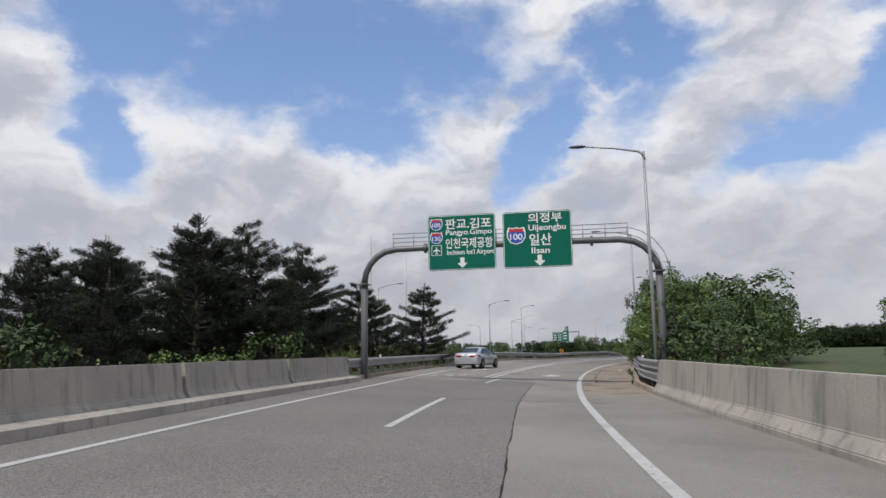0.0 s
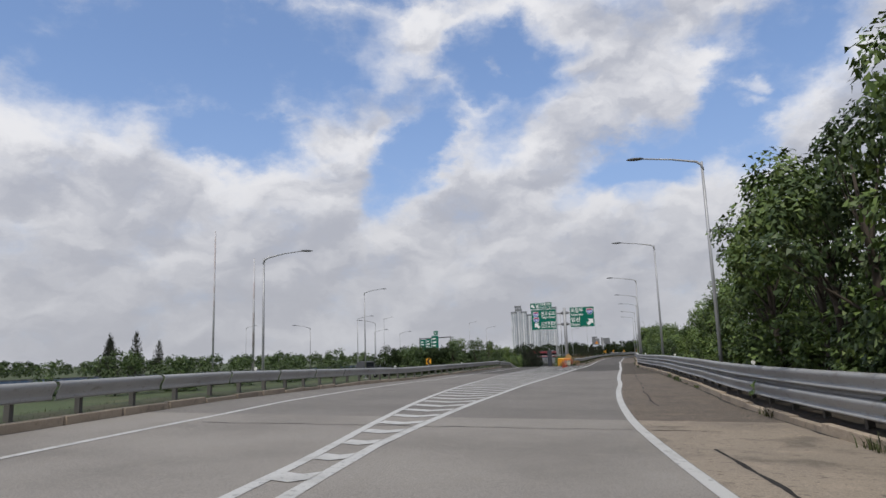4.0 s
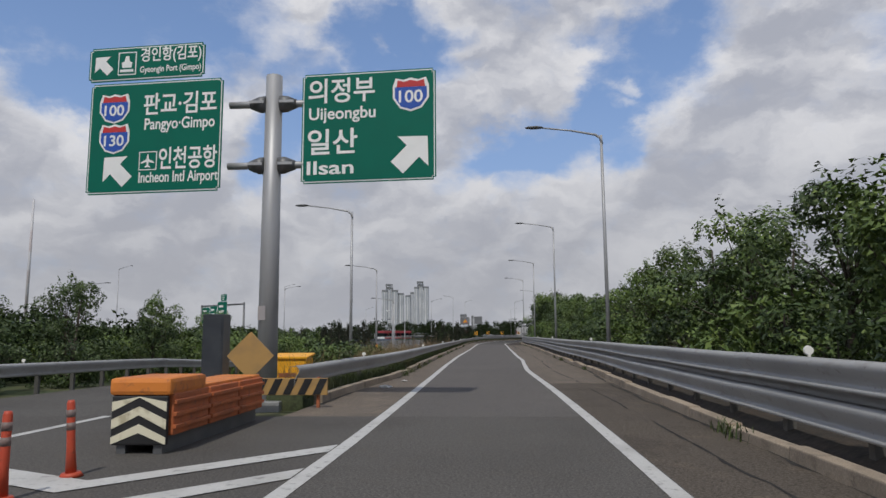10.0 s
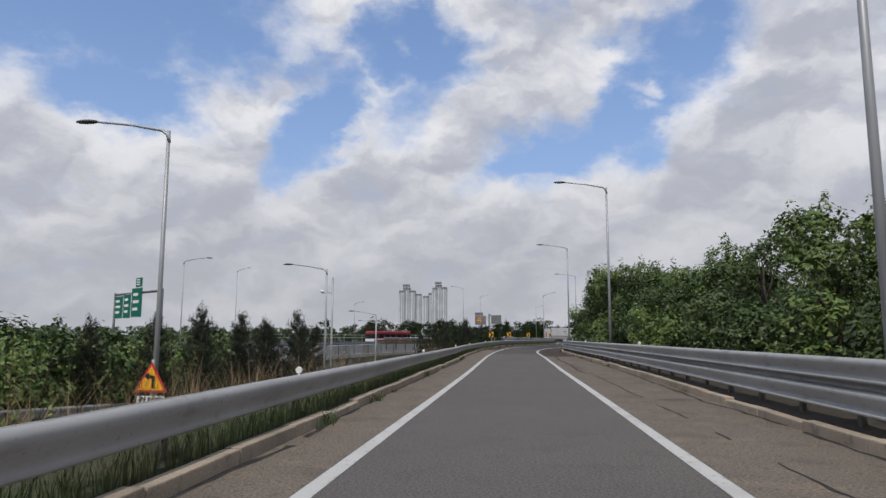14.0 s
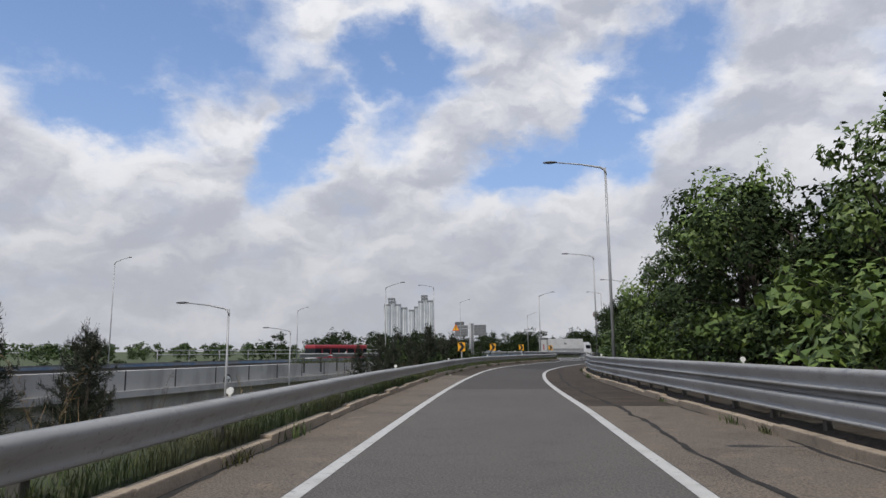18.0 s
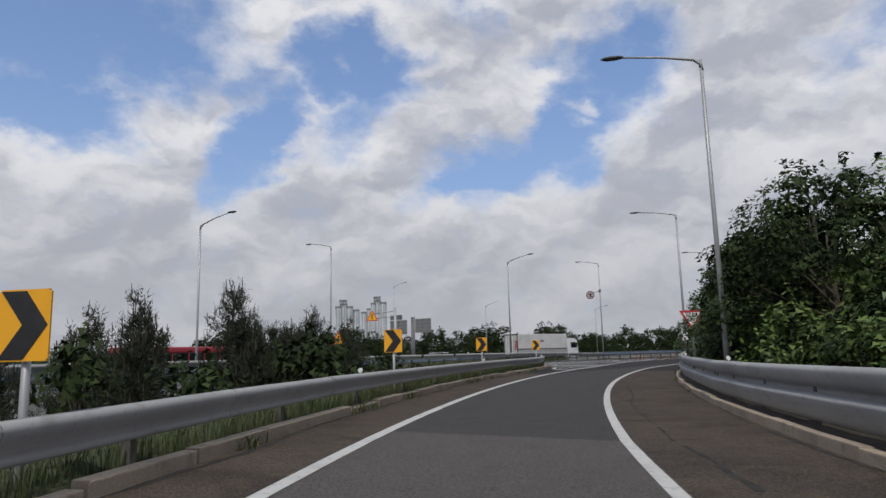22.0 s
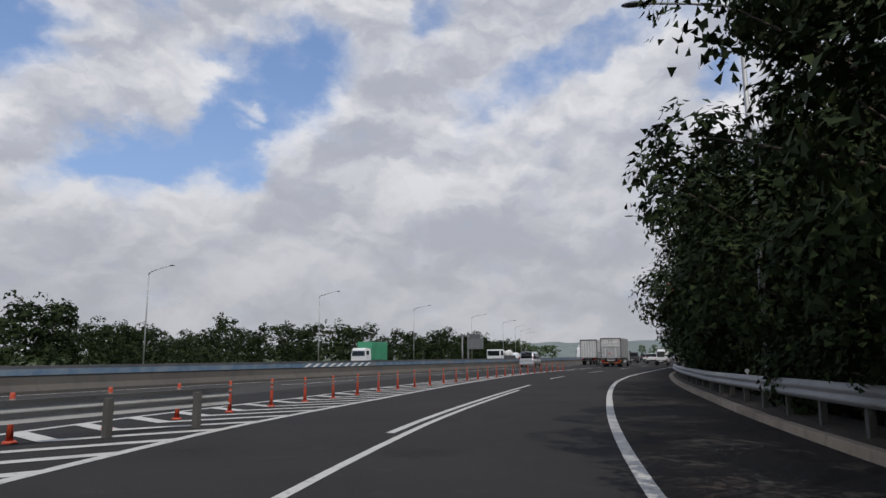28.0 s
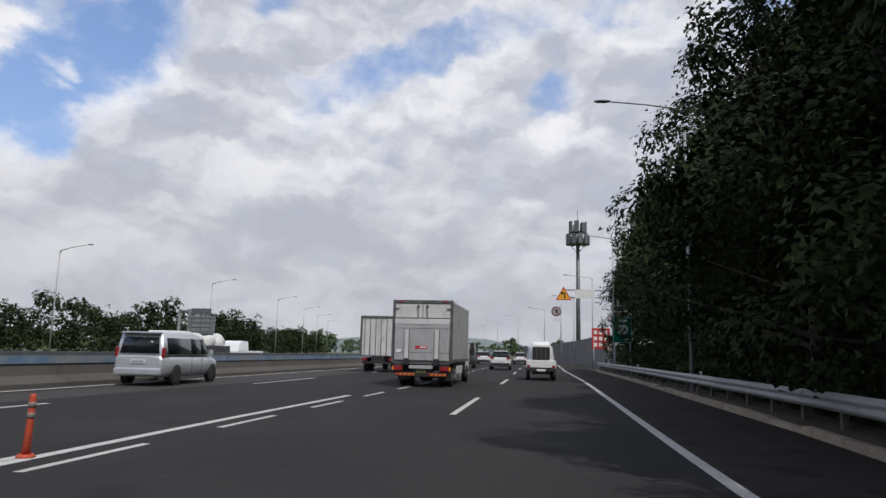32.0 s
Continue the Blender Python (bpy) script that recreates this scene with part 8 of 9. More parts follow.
def sedan(m):
    top = empty("sedan_car", m, "silver four-door sedan with tinted windows in the outer lane", "car")
    part("body", shell([(-2.35, 0.6, 0.4, 0.64), (-2.33, 0.76, 0.33, 0.72), (-2.29, 0.82, 0.28, 0.9), (-2.24, 0.85, 0.26, 0.99), (-2.12, 0.885, 0.24, 1.045), (-1.9, 0.9, 0.23, 1.055), (-1.5, 0.908, 0.21, 1.02), (-1.1, 0.908, 0.2, 0.985), (-0.3, 0.908, 0.19, 0.96),
                        (0.7, 0.905, 0.19, 0.945), (1.15, 0.9, 0.2, 0.93), (1.6, 0.89, 0.22, 0.87), (1.95, 0.85, 0.25, 0.8), (2.18, 0.74, 0.3, 0.7), (2.3, 0.5, 0.36, 0.58)]), SILVER, top, "silver body")
    part("cabin", cabin([(-1.98, 0.74, 1.04, 0.63, 1.055), (-1.5, 0.8, 1.0, 0.6, 1.24), (-1.05, 0.835, 0.97, 0.575, 1.4), (-0.75, 0.84, 0.965, 0.585, 1.43), (-0.3, 0.845, 0.955, 0.59, 1.445), (0.2, 0.845, 0.945, 0.58, 1.425), (0.45, 0.84, 0.94, 0.585, 1.36), (0.8, 0.82, 0.935, 0.61, 1.17), (1.2, 0.77, 0.93, 0.65, 0.965)]), SILVER, top, "silver roof and pillars")

    def side_pane(sx, pts, name):
        out = []
        for off in (0.0, 0.014):
            ring = []
            for y, z in pts:
                x = 0.852 - 0.235 * max(0.0, z - 0.95) / 0.44 - 0.03 * abs(y + 0.2) + 0.034 + off
                ring.append((sx * x, y, z))
            out.append(ring if sx > 0 else ring[::-1])
        part(name, loft(out, False), GLASS, top, "dark tinted glass")

    for sx in (-1, 1):
        side_pane(sx, [(-1.38, 1.03), (-0.2, 0.995), (-0.2, 1.375), (-0.72, 1.362), (-1.08, 1.25)], "rear_side_window")
        side_pane(sx, [(-0.14, 0.995), (0.86, 0.985), (0.62, 1.15), (0.24, 1.34), (-0.14, 1.365)], "front_side_window")
        part("window_rim", tubed([(sx * 0.83, -1.42, 1.02), (sx * 0.872, -0.2, 0.98), (sx * 0.845, 0.92, 0.972)], 0.011, 6), CHROME, top)
        for y in (-0.72, 0.3):
            part("door_handle", boxed(min(sx * 0.895, sx * 0.935), max(sx * 0.895, sx * 0.935), y - 0.1, y + 0.1, 0.79, 0.82, 0.01), SILVER, top)
        for y, z0 in ((-1.02, 0.55), (-0.17, 0.28), (0.88, 0.3)):
            part("door_gap", tubed([(sx * 0.9, y, z0), (sx * 0.913, y, 0.55), (sx * 0.9, y, 0.86), (sx * 0.865, y, 0.93)], 0.005, 5), TRIM, top)
        part("side_crease", tubed([(sx * 0.895, -1.9, 0.82), (sx * 0.914, -0.5, 0.79), (sx * 0.905, 1.2, 0.74)], 0.008, 5), SILVER, top)
        part("mirror", boxed(min(sx * 0.88, sx * 1.05), max(sx * 0.88, sx * 1.05), 0.66, 0.8, 0.95, 1.07, 0.04), TRIM, top, "dark door mirror")
        rows = ((0.3, -2.34, 0.77, 0.9), (0.55, -2.325, 0.76, 0.925), (0.72, -2.3, 0.76, 0.94), (0.84, -2.215, 0.78, 0.945), (0.9, -2.06, 0.81, 0.94), (0.914, -1.86, 0.87, 0.92))
        part("tail_light", loft([[(sx * x, y, lo), (sx * x, y, hi), (sx * x * 0.95, y + 0.12, hi), (sx * x * 0.95, y + 0.12, lo)] for x, y, lo, hi in rows]), LAMP_RED, top, "dark red wraparound tail light")
        part("bumper_reflector", boxed(min(sx * 0.5, sx * 0.74), max(sx * 0.5, sx * 0.74), -2.355, -2.32, 0.455, 0.475, 0.005), LAMP_RED, top)
        for y, r in ((-1.39, 0.37), (1.42, 0.37)):
            part("arch", tubed([(sx * 0.88, y, 0.33), (sx * 0.912, y, 0.33)], r, 28), TRIM, top)
            wheel(top, sx * 0.83, y, 0.33, 0.22)
    part("rear_window", loft([[(x, y - 0.012, z + 0.02) for x, y, z in ((-0.66, -1.9, 1.075), (0.66, -1.9, 1.075), (0.53, -1.1, 1.37), (-0.53, -1.1, 1.37))], [(x, y, z) for x, y, z in ((-0.66, -1.9, 1.065), (0.66, -1.9, 1.065), (0.53, -1.1, 1.36), (-0.53, -1.1, 1.36))]], False), GLASS, top, "dark tinted rear window")
    part("windscreen", loft([[(x, y, z) for x, y, z in ((-0.66, 1.12, 0.995), (0.66, 1.12, 0.995), (0.54, 0.42, 1.36), (-0.54, 0.42, 1.36))], [(x, y + 0.012, z + 0.03) for x, y, z in ((-0.66, 1.12, 0.995), (0.66, 1.12, 0.995), (0.54, 0.42, 1.36), (-0.54, 0.42, 1.36))]], False), GLASS, top, "windscreen")
    part("trunk_gap", tubed([(-0.66, -2.2, 1.03), (-0.6, -2.325, 0.72), (0.6, -2.325, 0.72), (0.66, -2.2, 1.03)], 0.005, 5), TRIM, top)
    part("number_plate", boxed(-0.27, 0.27, -2.36, -2.325, 0.76, 0.87, 0.008), PLATE, top)
    for i in range(6):
        part("plate_bar", boxed(-0.21 + i * 0.075, -0.165 + i * 0.075, -2.366, -2.36, 0.785, 0.845), TRIM, top)
    bm = bmesh.new()
    bmesh.ops.create_cone(bm, cap_ends=True, segments=16, radius1=0.042, radius2=0.042, depth=0.03, matrix=pose(0, -2.3, 0.945, 90))
    part("badge", bm, TRIM, top)
    part("lower_valance", boxed(-0.66, 0.66, -2.345, -2.15, 0.25, 0.34, 0.02), TRIM, top)
    part("exhaust", tubed([(-0.55, -2.37, 0.29), (-0.55, -2.1, 0.29)], 0.035, 10), CHROME, top)
    part("antenna_fin", loft([[(-0.025, -0.95, 1.42), (0.025, -0.95, 1.42), (0, -0.93, 1.5)], [(-0.02, -0.72, 1.43), (0.02, -0.72, 1.43), (0, -0.72, 1.435)]]), SILVER, top)


def box_truck(m):
    """A box truck seen from behind; y 0 is the rear face of the box."""
    top = empty("box_truck", m, "grey box truck with a folded tail lift and red bumper lamps", "truck")
    w, z0, z1, L = 1.2, 1.02, 3.5, 6.4
    part("box_body", boxed(-w, w, 0.06, L, z0, z1, 0.02), BOX_ALU, top)
    for x in (-w, w):
        part("rear_post", boxed(x - 0.05, x + 0.05, -0.02, 0.1, z0 - 0.05, z1 + 0.02, 0.012), BOX_FRAME, top)
        part("side_rail", boxed(min(x, x * 1.012), max(x, x * 1.012), 0.1, L, z0, z0 + 0.12), BOX_FRAME, top)
        part("top_rail", boxed(min(x, x * 1.012), max(x, x * 1.012), 0.1, L, z1 - 0.1, z1), BOX_WHITE, top)
    part("rear_header", boxed(-w, w, -0.02, 0.1, z1 - 0.12, z1 + 0.02, 0.012), BOX_FRAME, top)
    for sx in (-1, 1):
        part("rear_door", boxed(min(0.015 * sx, 1.14 * sx), max(0.015 * sx, 1.14 * sx), 0.0, 0.05, z0 + 0.9, z1 - 0.13, 0.012), BOX_WHITE, top, "pale upper rear door")
        part("lock_rod", tubed([(0.19 * sx, -0.03, z0 + 1.4), (0.19 * sx, -0.03, z1 - 0.1)], 0.018, 6), BOX_FRAME, top)
        part("rod_guide", boxed(0.19 * sx - 0.05, 0.19 * sx + 0.05, -0.05, 0.0, z1 - 0.3, z1 - 0.2, 0.015), BOX_FRAME, top)
        for z in (z1 - 0.34,):
            part("hinge", boxed(min(1.0 * sx, 1.18 * sx), max(1.0 * sx, 1.18 * sx), -0.035, 0.01, z - 0.03, z + 0.03, 0.01), BOX_FRAME, top)
        part("marker_lamp", boxed(min(0.82 * sx, 1.02 * sx), max(0.82 * sx, 1.02 * sx), -0.035, -0.02, z1 - 0.075, z1 - 0.02), LAMP_RED, top)
        part("lift_guide", boxed(0.62 * sx - 0.085, 0.62 * sx + 0.085, -0.16, -0.09, z0 + 0.12, z0 + 1.28, 0.02), BOX_WHITE, top, "pale tail lift guide")
        part("guide_edge", boxed(0.62 * sx + 0.085, 0.62 * sx + 0.105, -0.15, -0.09, z0 + 0.1, z0 + 1.3), BOX_FRAME, top)
        part("lift_arm", boxed(0.62 * sx - 0.11, 0.62 * sx + 0.11, -0.18, 0.2, z0 - 0.14, z0 + 0.12, 0.02), TRIM, top)
        part("tail_lamp", boxed(min(0.78 * sx, 1.13 * sx), max(0.78 * sx, 1.13 * sx), -0.1, 0.1, z0 - 0.36, z0 - 0.18, 0.015), LAMP_RED, top)
        part("lamp_box", boxed(min(0.74 * sx, 1.17 * sx), max(0.74 * sx, 1.17 * sx), -0.08, 0.2, z0 - 0.4, z0 - 0.13, 0.01), TRIM, top)
        part("amber_lamp", boxed(min(1.135 * sx, 1.2 * sx), max(1.135 * sx, 1.2 * sx), -0.1, 0.05, z0 - 0.35, z0 - 0.2, 0.01), LAMP_AMBER, top)
        b = part("bumper_board", boxed(min(0.32 * sx, 1.05 * sx), max(0.32 * sx, 1.05 * sx), -0.06, -0.03, z0 - 0.56, z0 - 0.45), STRIPE_RED, top, "red and yellow striped bumper board")
        for i in range(4):
            x = (0.38 + i * 0.17) * sx
            part("stripe", poly([(x, z0 - 0.555), (x + 0.08, z0 - 0.555), (x + 0.13, z0 - 0.455), (x + 0.05, z0 - 0.455)], -0.066, -0.06), STRIPE_AMBER, b)
        part("mudguard", boxed(min(0.62 * sx, 1.1 * sx), max(0.62 * sx, 1.1 * sx), 0.75, 0.78, 0.25, 0.9), TRIM, top)
        part("side_guard", boxed(1.12 * sx - 0.02, 1.12 * sx + 0.02, 2.4, 4.6, 0.5, 0.85, 0.01), BOX_WHITE, top)
        wheel(top, sx * 0.98, 1.35, 0.4, 0.26)
        wheel(top, sx * 0.68, 1.35, 0.4, 0.26)
        wheel(top, sx * 1.0, 6.9, 0.4, 0.26)
        part("mirror", boxed(sx * 1.28 - 0.1, sx * 1.28 + 0.1, 7.5, 7.62, 1.5, 1.95, 0.03), TRIM, top)
        part("mirror_arm", tubed([(sx * 1.05, 7.6, 1.9), (sx * 1.28, 7.56, 1.9)], 0.02, 6), TRIM, top)
    part("lift_platform", boxed(-1.13, 1.13, -0.09, -0.03, z0 + 0.05, z0 + 1.5, 0.02), BOX_ALU, top, "grey ribbed tail lift platform")
    part("lift_lip", boxed(-1.14, 1.14, -0.1, -0.02, z0 + 1.5, z0 + 1.72, 0.02), BOX_WHITE, top)
    part("door_gap", boxed(-1.14, 1.14, -0.03, 0.0, z0 + 1.73, z0 + 1.78), BOX_FRAME, top)
    for z in (0.35, 1.33):
        part("platform_seam", boxed(-1.12, 1.12, -0.096, -0.088, z0 + z, z0 + z + 0.014), BOX_FRAME, top)
    part("label", boxed(-0.27, 0.24, -0.1, -0.09, z0 + 0.52, z0 + 0.64), SIGN_RED, top, "red sticker with white print")
    for i in range(4):
        part("print_bar", boxed(-0.06 + i * 0.07, -0.01 + i * 0.07, -0.106, -0.1, z0 + 0.55, z0 + 0.62), SIGN_WHITE, top)
    part("sticker", boxed(-1.06, -0.86, -0.1, -0.09, z0 + 0.36, z0 + 0.49), SIGN_WHITE, top)
    part("sill", boxed(-1.15, 1.15, -0.05, 0.12, z0 - 0.1, z0 + 0.03, 0.01), BOX_FRAME, top)
    part("step_plate", boxed(-0.5, 0.5, -0.1, 0.0, z0 - 0.28, z0 - 0.15, 0.01), BOX_ALU, top)
    part("number_plate", boxed(-0.2, 0.18, -0.05, -0.03, z0 - 0.45, z0 - 0.31), OLIVE_PLATE, top)
    for i in range(5):
        part("plate_bar", boxed(-0.15 + i * 0.06, -0.11 + i * 0.06, -0.056, -0.05, z0 - 0.42, z0 - 0.34), TRIM, top)
    part("chassis", boxed(-0.42, 0.42, 0.0, 7.4, 0.62, z0 - 0.02, 0.02), TRIM, top)
    part("bumper_bar", boxed(-1.05, 1.05, -0.03, 0.05, z0 - 0.6, z0 - 0.42, 0.01), TRIM, top)
    part("axle", tubed([(-1.0, 1.35, 0.42), (-0.3, 1.35, 0.42), (-0.2, 1.35, 0.42), (0.2, 1.35, 0.42), (0.3, 1.35, 0.42), (1.0, 1.35, 0.42)], [0.08, 0.08, 0.2, 0.2, 0.08, 0.08], 10), TRIM, top)
    part("cab", loft([[(1.05 * k, y, z) for k, z in ((1, 0.6), (1.02, 1.5), (0.95, top_z), (-0.95, top_z), (-1.02, 1.5), (-1, 0.6))] for y, top_z in ((6.5, 2.5), (7.6, 2.55), (8.1, 2.3), (8.25, 1.5))], False), WHITE_CAR, top, "white cab")
    part("wind_deflector", loft([[(0.9, 6.45, 2.5), (0.9, 6.45, 3.3), (-0.9, 6.45, 3.3), (-0.9, 6.45, 2.5)], [(0.85, 7.5, 2.5), (0.85, 7.5, 2.6), (-0.85, 7.5, 2.6), (-0.85, 7.5, 2.5)]], False), WHITE_CAR, top)


def long_truck(m):
    top = empty("cargo_truck", m, "white high-sided cargo truck with ribbed rear doors", "truck")
    w, z0, z1, L = 1.22, 1.05, 3.75, 9.4
    part("cargo_body", boxed(-w, w, 0.05, L, z0 + 0.75, z1, 0.06), BOX_WHITE, top)
    part("lower_body", boxed(-w * 0.99, w * 0.99, 0.05, L, z0, z0 + 0.75, 0.02), BOX_ALU, top)
    for x in (-w, w):
        part("rear_post", boxed(x - 0.06, x + 0.06, -0.02, 0.1, z0, z1, 0.015), BOX_FRAME, top)
    part("rear_header", boxed(-w, w, -0.02, 0.12, z1 - 0.16, z1 + 0.03, 0.015), BOX_FRAME, top)
    for i in range(4):
        x = -1.13 + i * 0.57
        part("rear_door", boxed(x, x + 0.53, 0.0, 0.05, z0 + 0.05, z1 - 0.18, 0.015), BOX_WHITE, top)
    for i in range(6):
        x = -0.95 + i * 0.38
        part("lock_rod", tubed([(x, -0.03, z0), (x, -0.03, z1 - 0.15)], 0.02, 6), BOX_FRAME, top)
    for sx in (-1, 1):
        part("mid_rail", boxed(sx * w - 0.02, sx * w + 0.02, 0.1, L, z0 + 0.72, z0 + 0.8), BOX_FRAME, top)
        part("tail_lamp", boxed(min(0.75 * sx, 1.1 * sx), max(0.75 * sx, 1.1 * sx), -0.03, 0.1, z0 - 0.28, z0 - 0.12), LAMP_RED, top)
        for y in (1.2, 2.4, 7.2, 10.2):
            wheel(top, sx * 1.0, y, 0.48, 0.3)
        part("mirror", boxed(sx * 1.35 - 0.1, sx * 1.35 + 0.1, 11.1, 11.25, 1.9, 2.5, 0.03), TRIM, top)
        for i in range(2):
            part("print_bar", boxed(sx * w * 1.004 - 0.006, sx * w * 1.004 + 0.006, 4.2, 4.9, z0 + 1.65 + i * 0.17, z0 + 1.75 + i * 0.17), TRIM, top)
    part("bumper_bar", boxed(-1.1, 1.1, -0.02, 0.06, 0.55, 0.7, 0.01), TRIM, top)
    part("chassis", boxed(-0.45, 0.45, 0.0, 11, 0.6, z0, 0.02), TRIM, top)
    part("cab", loft([[(1.2 * k, y, z) for k, z in ((1, 0.6), (1.0, 1.8), (0.94, t), (-0.94, t), (-1.0, 1.8), (-1, 0.6))] for y, t in ((9.6, 3.1), (10.9, 3.15), (11.5, 2.9), (11.65, 1.7))], False), WHITE_CAR, top, "white cab")
    for sx in (-1, 1):
        part("cab_window", boxed(sx * 1.17 - 0.02, sx * 1.17 + 0.035, 10.2, 11.2, 1.85, 2.6, 0.01), GLASS, top)


def minivan(m):
    top = empty("minivan", m, "silver passenger van with dark windows on the expressway", "van")
    part("body", shell([(-2.56, 0.8, 0.38, 0.98), (-2.5, 0.9, 0.32, 1.05), (-2.0, 0.95, 0.28, 1.08), (0.9, 0.95, 0.27, 1.05), (1.6, 0.94, 0.28, 1.02), (2.2, 0.88, 0.3, 0.9), (2.56, 0.62, 0.36, 0.7)]), SILVER, top)
    part("upper_body", cabin([(-2.5, 0.9, 1.05, 0.76, 1.1), (-2.4, 0.91, 1.05, 0.76, 1.82), (-1.5, 0.915, 1.05, 0.76, 1.9), (0.3, 0.915, 1.04, 0.75, 1.9), (0.95, 0.9, 1.03, 0.72, 1.74), (1.75, 0.86, 1.0, 0.74, 1.06)]), SILVER, top)
    part("rear_window", loft([[(0.72, -2.55, 1.12), (-0.72, -2.55, 1.12), (-0.72, -2.49, 1.12), (0.72, -2.49, 1.12)], [(0.64, -2.44, 1.68), (-0.64, -2.44, 1.68), (-0.64, -2.38, 1.68), (0.64, -2.38, 1.68)]]), GLASS, top, "dark rear window")
    for sx in (-1, 1):
        for y0, y1, cut in ((-2.2, -0.35, 0.0), (-0.28, 0.55, 0.0), (0.62, 1.25, 0.35)):
            part("side_window", loft([[(sx * 0.9, y0, 1.1), (sx * 0.925, y0, 1.1), (sx * 0.925, y1, 1.1), (sx * 0.9, y1, 1.1)], [(sx * 0.79, y0, 1.68), (sx * 0.815, y0, 1.68), (sx * 0.815, y1 - cut, 1.68), (sx * 0.79, y1 - cut, 1.68)]]), GLASS, top)
        part("tail_light", boxed(sx * 0.85 - 0.04, sx * 0.85 + 0.05, -2.53, -2.38, 0.98, 1.32, 0.02), LAMP_RED, top)
        part("door_gap", strip_on((sx * 0.955, -0.3, 0.35), (sx * 0.94, -0.3, 1.05), 0.006), TRIM, top)
        part("door_gap", strip_on((sx * 0.955, 0.6, 0.35), (sx * 0.94, 0.6, 1.05), 0.006), TRIM, top)
        part("mirror", boxed(sx * 1.02 - 0.09, sx * 1.02 + 0.09, 1.15, 1.27, 1.05, 1.28, 0.03), SILVER, top)
        for y in (-1.55, 1.65):
            part("arch", tubed([(sx * 0.945, y, 0.34), (sx * 0.96, y, 0.34)], 0.38, 24), TRIM, top)
            wheel(top, sx * 0.86, y, 0.34, 0.22)
    part("windscreen", loft([[(0.7, 1.1, 1.7), (-0.7, 1.1, 1.7), (-0.7, 1.05, 1.72), (0.7, 1.05, 1.72)], [(0.78, 1.78, 1.1), (-0.78, 1.78, 1.1), (-0.78, 1.7, 1.1), (0.78, 1.7, 1.1)]]), GLASS, top)
    part("bumper", boxed(-0.85, 0.85, -2.64, -2.45, 0.36, 0.6, 0.05), SILVER, top)
    part("number_plate", boxed(-0.26, 0.26, -2.6, -2.57, 0.78, 0.9), PLATE, top)
    for i in range(6):
        part("plate_bar", boxed(-0.2 + i * 0.07, -0.16 + i * 0.07, -2.606, -2.6, 0.81, 0.87), TRIM, top)
    part("roof_lip", boxed(-0.7, 0.7, -2.55, -2.3, 1.82, 1.88, 0.02), SILVER, top)


def small_truck(m, name="utility_truck", label="small white utility truck with a raised canopy", canopy=True, mat=None):
    mat = mat or WHITE_CAR
    top = empty(name, m, label, "truck")
    part("bed", boxed(-0.82, 0.82, -2.5, 0.4, 0.7, 1.12, 0.02), mat, top)
    part("tailgate", boxed(-0.8, 0.8, -2.54, -2.5, 0.72, 1.1, 0.01), mat, top)
    part("cab", loft([[(0.82 * k, y, z) for k, z in ((1, 0.45), (1.0, 1.2), (0.88, t), (-0.88, t), (-1.0, 1.2), (-1, 0.45))] for y, t in ((0.45, 1.9), (1.4, 1.95), (2.0, 1.75), (2.35, 1.1))], False), mat, top)
    part("rear_window", boxed(-0.6, 0.6, 0.4, 0.44, 1.3, 1.75), GLASS, top)
    if canopy:
        part("canopy", cabin([(-2.3, 0.66, 1.1, 0.42, 1.95), (-1.4, 0.72, 1.1, 0.5, 2.15), (0.3, 0.72, 1.1, 0.55, 2.2)]), mat, top, "white canopy")
        part("cargo_box", boxed(-0.48, 0.48, -2.46, -2.2, 1.12, 1.85, 0.02), TRIM, top, "dark cargo box")
        for x in (-0.25, 0.0, 0.25):
            part("cargo_bar", boxed(x - 0.02, x + 0.02, -2.48, -2.46, 1.2, 1.75), BOX_FRAME, top)
    part("bumper", boxed(-0.8, 0.8, -2.58, -2.5, 0.5, 0.68, 0.02), TRIM, top)
    for sx in (-1, 1):
        part("tail_light", boxed(min(0.6 * sx, 0.78 * sx), max(0.6 * sx, 0.78 * sx), -2.57, -2.53, 0.74, 0.84), LAMP_RED, top)
        wheel(top, sx * 0.72, -1.5, 0.33, 0.22)
        wheel(top, sx * 0.72, 1.5, 0.33, 0.22)
    part("chassis", boxed(-0.5, 0.5, -2.4, 2.0, 0.35, 0.72), TRIM, top)
    part("number_plate", boxed(-0.24, 0.24, -2.6, -2.58, 0.52, 0.64), PLATE, top)


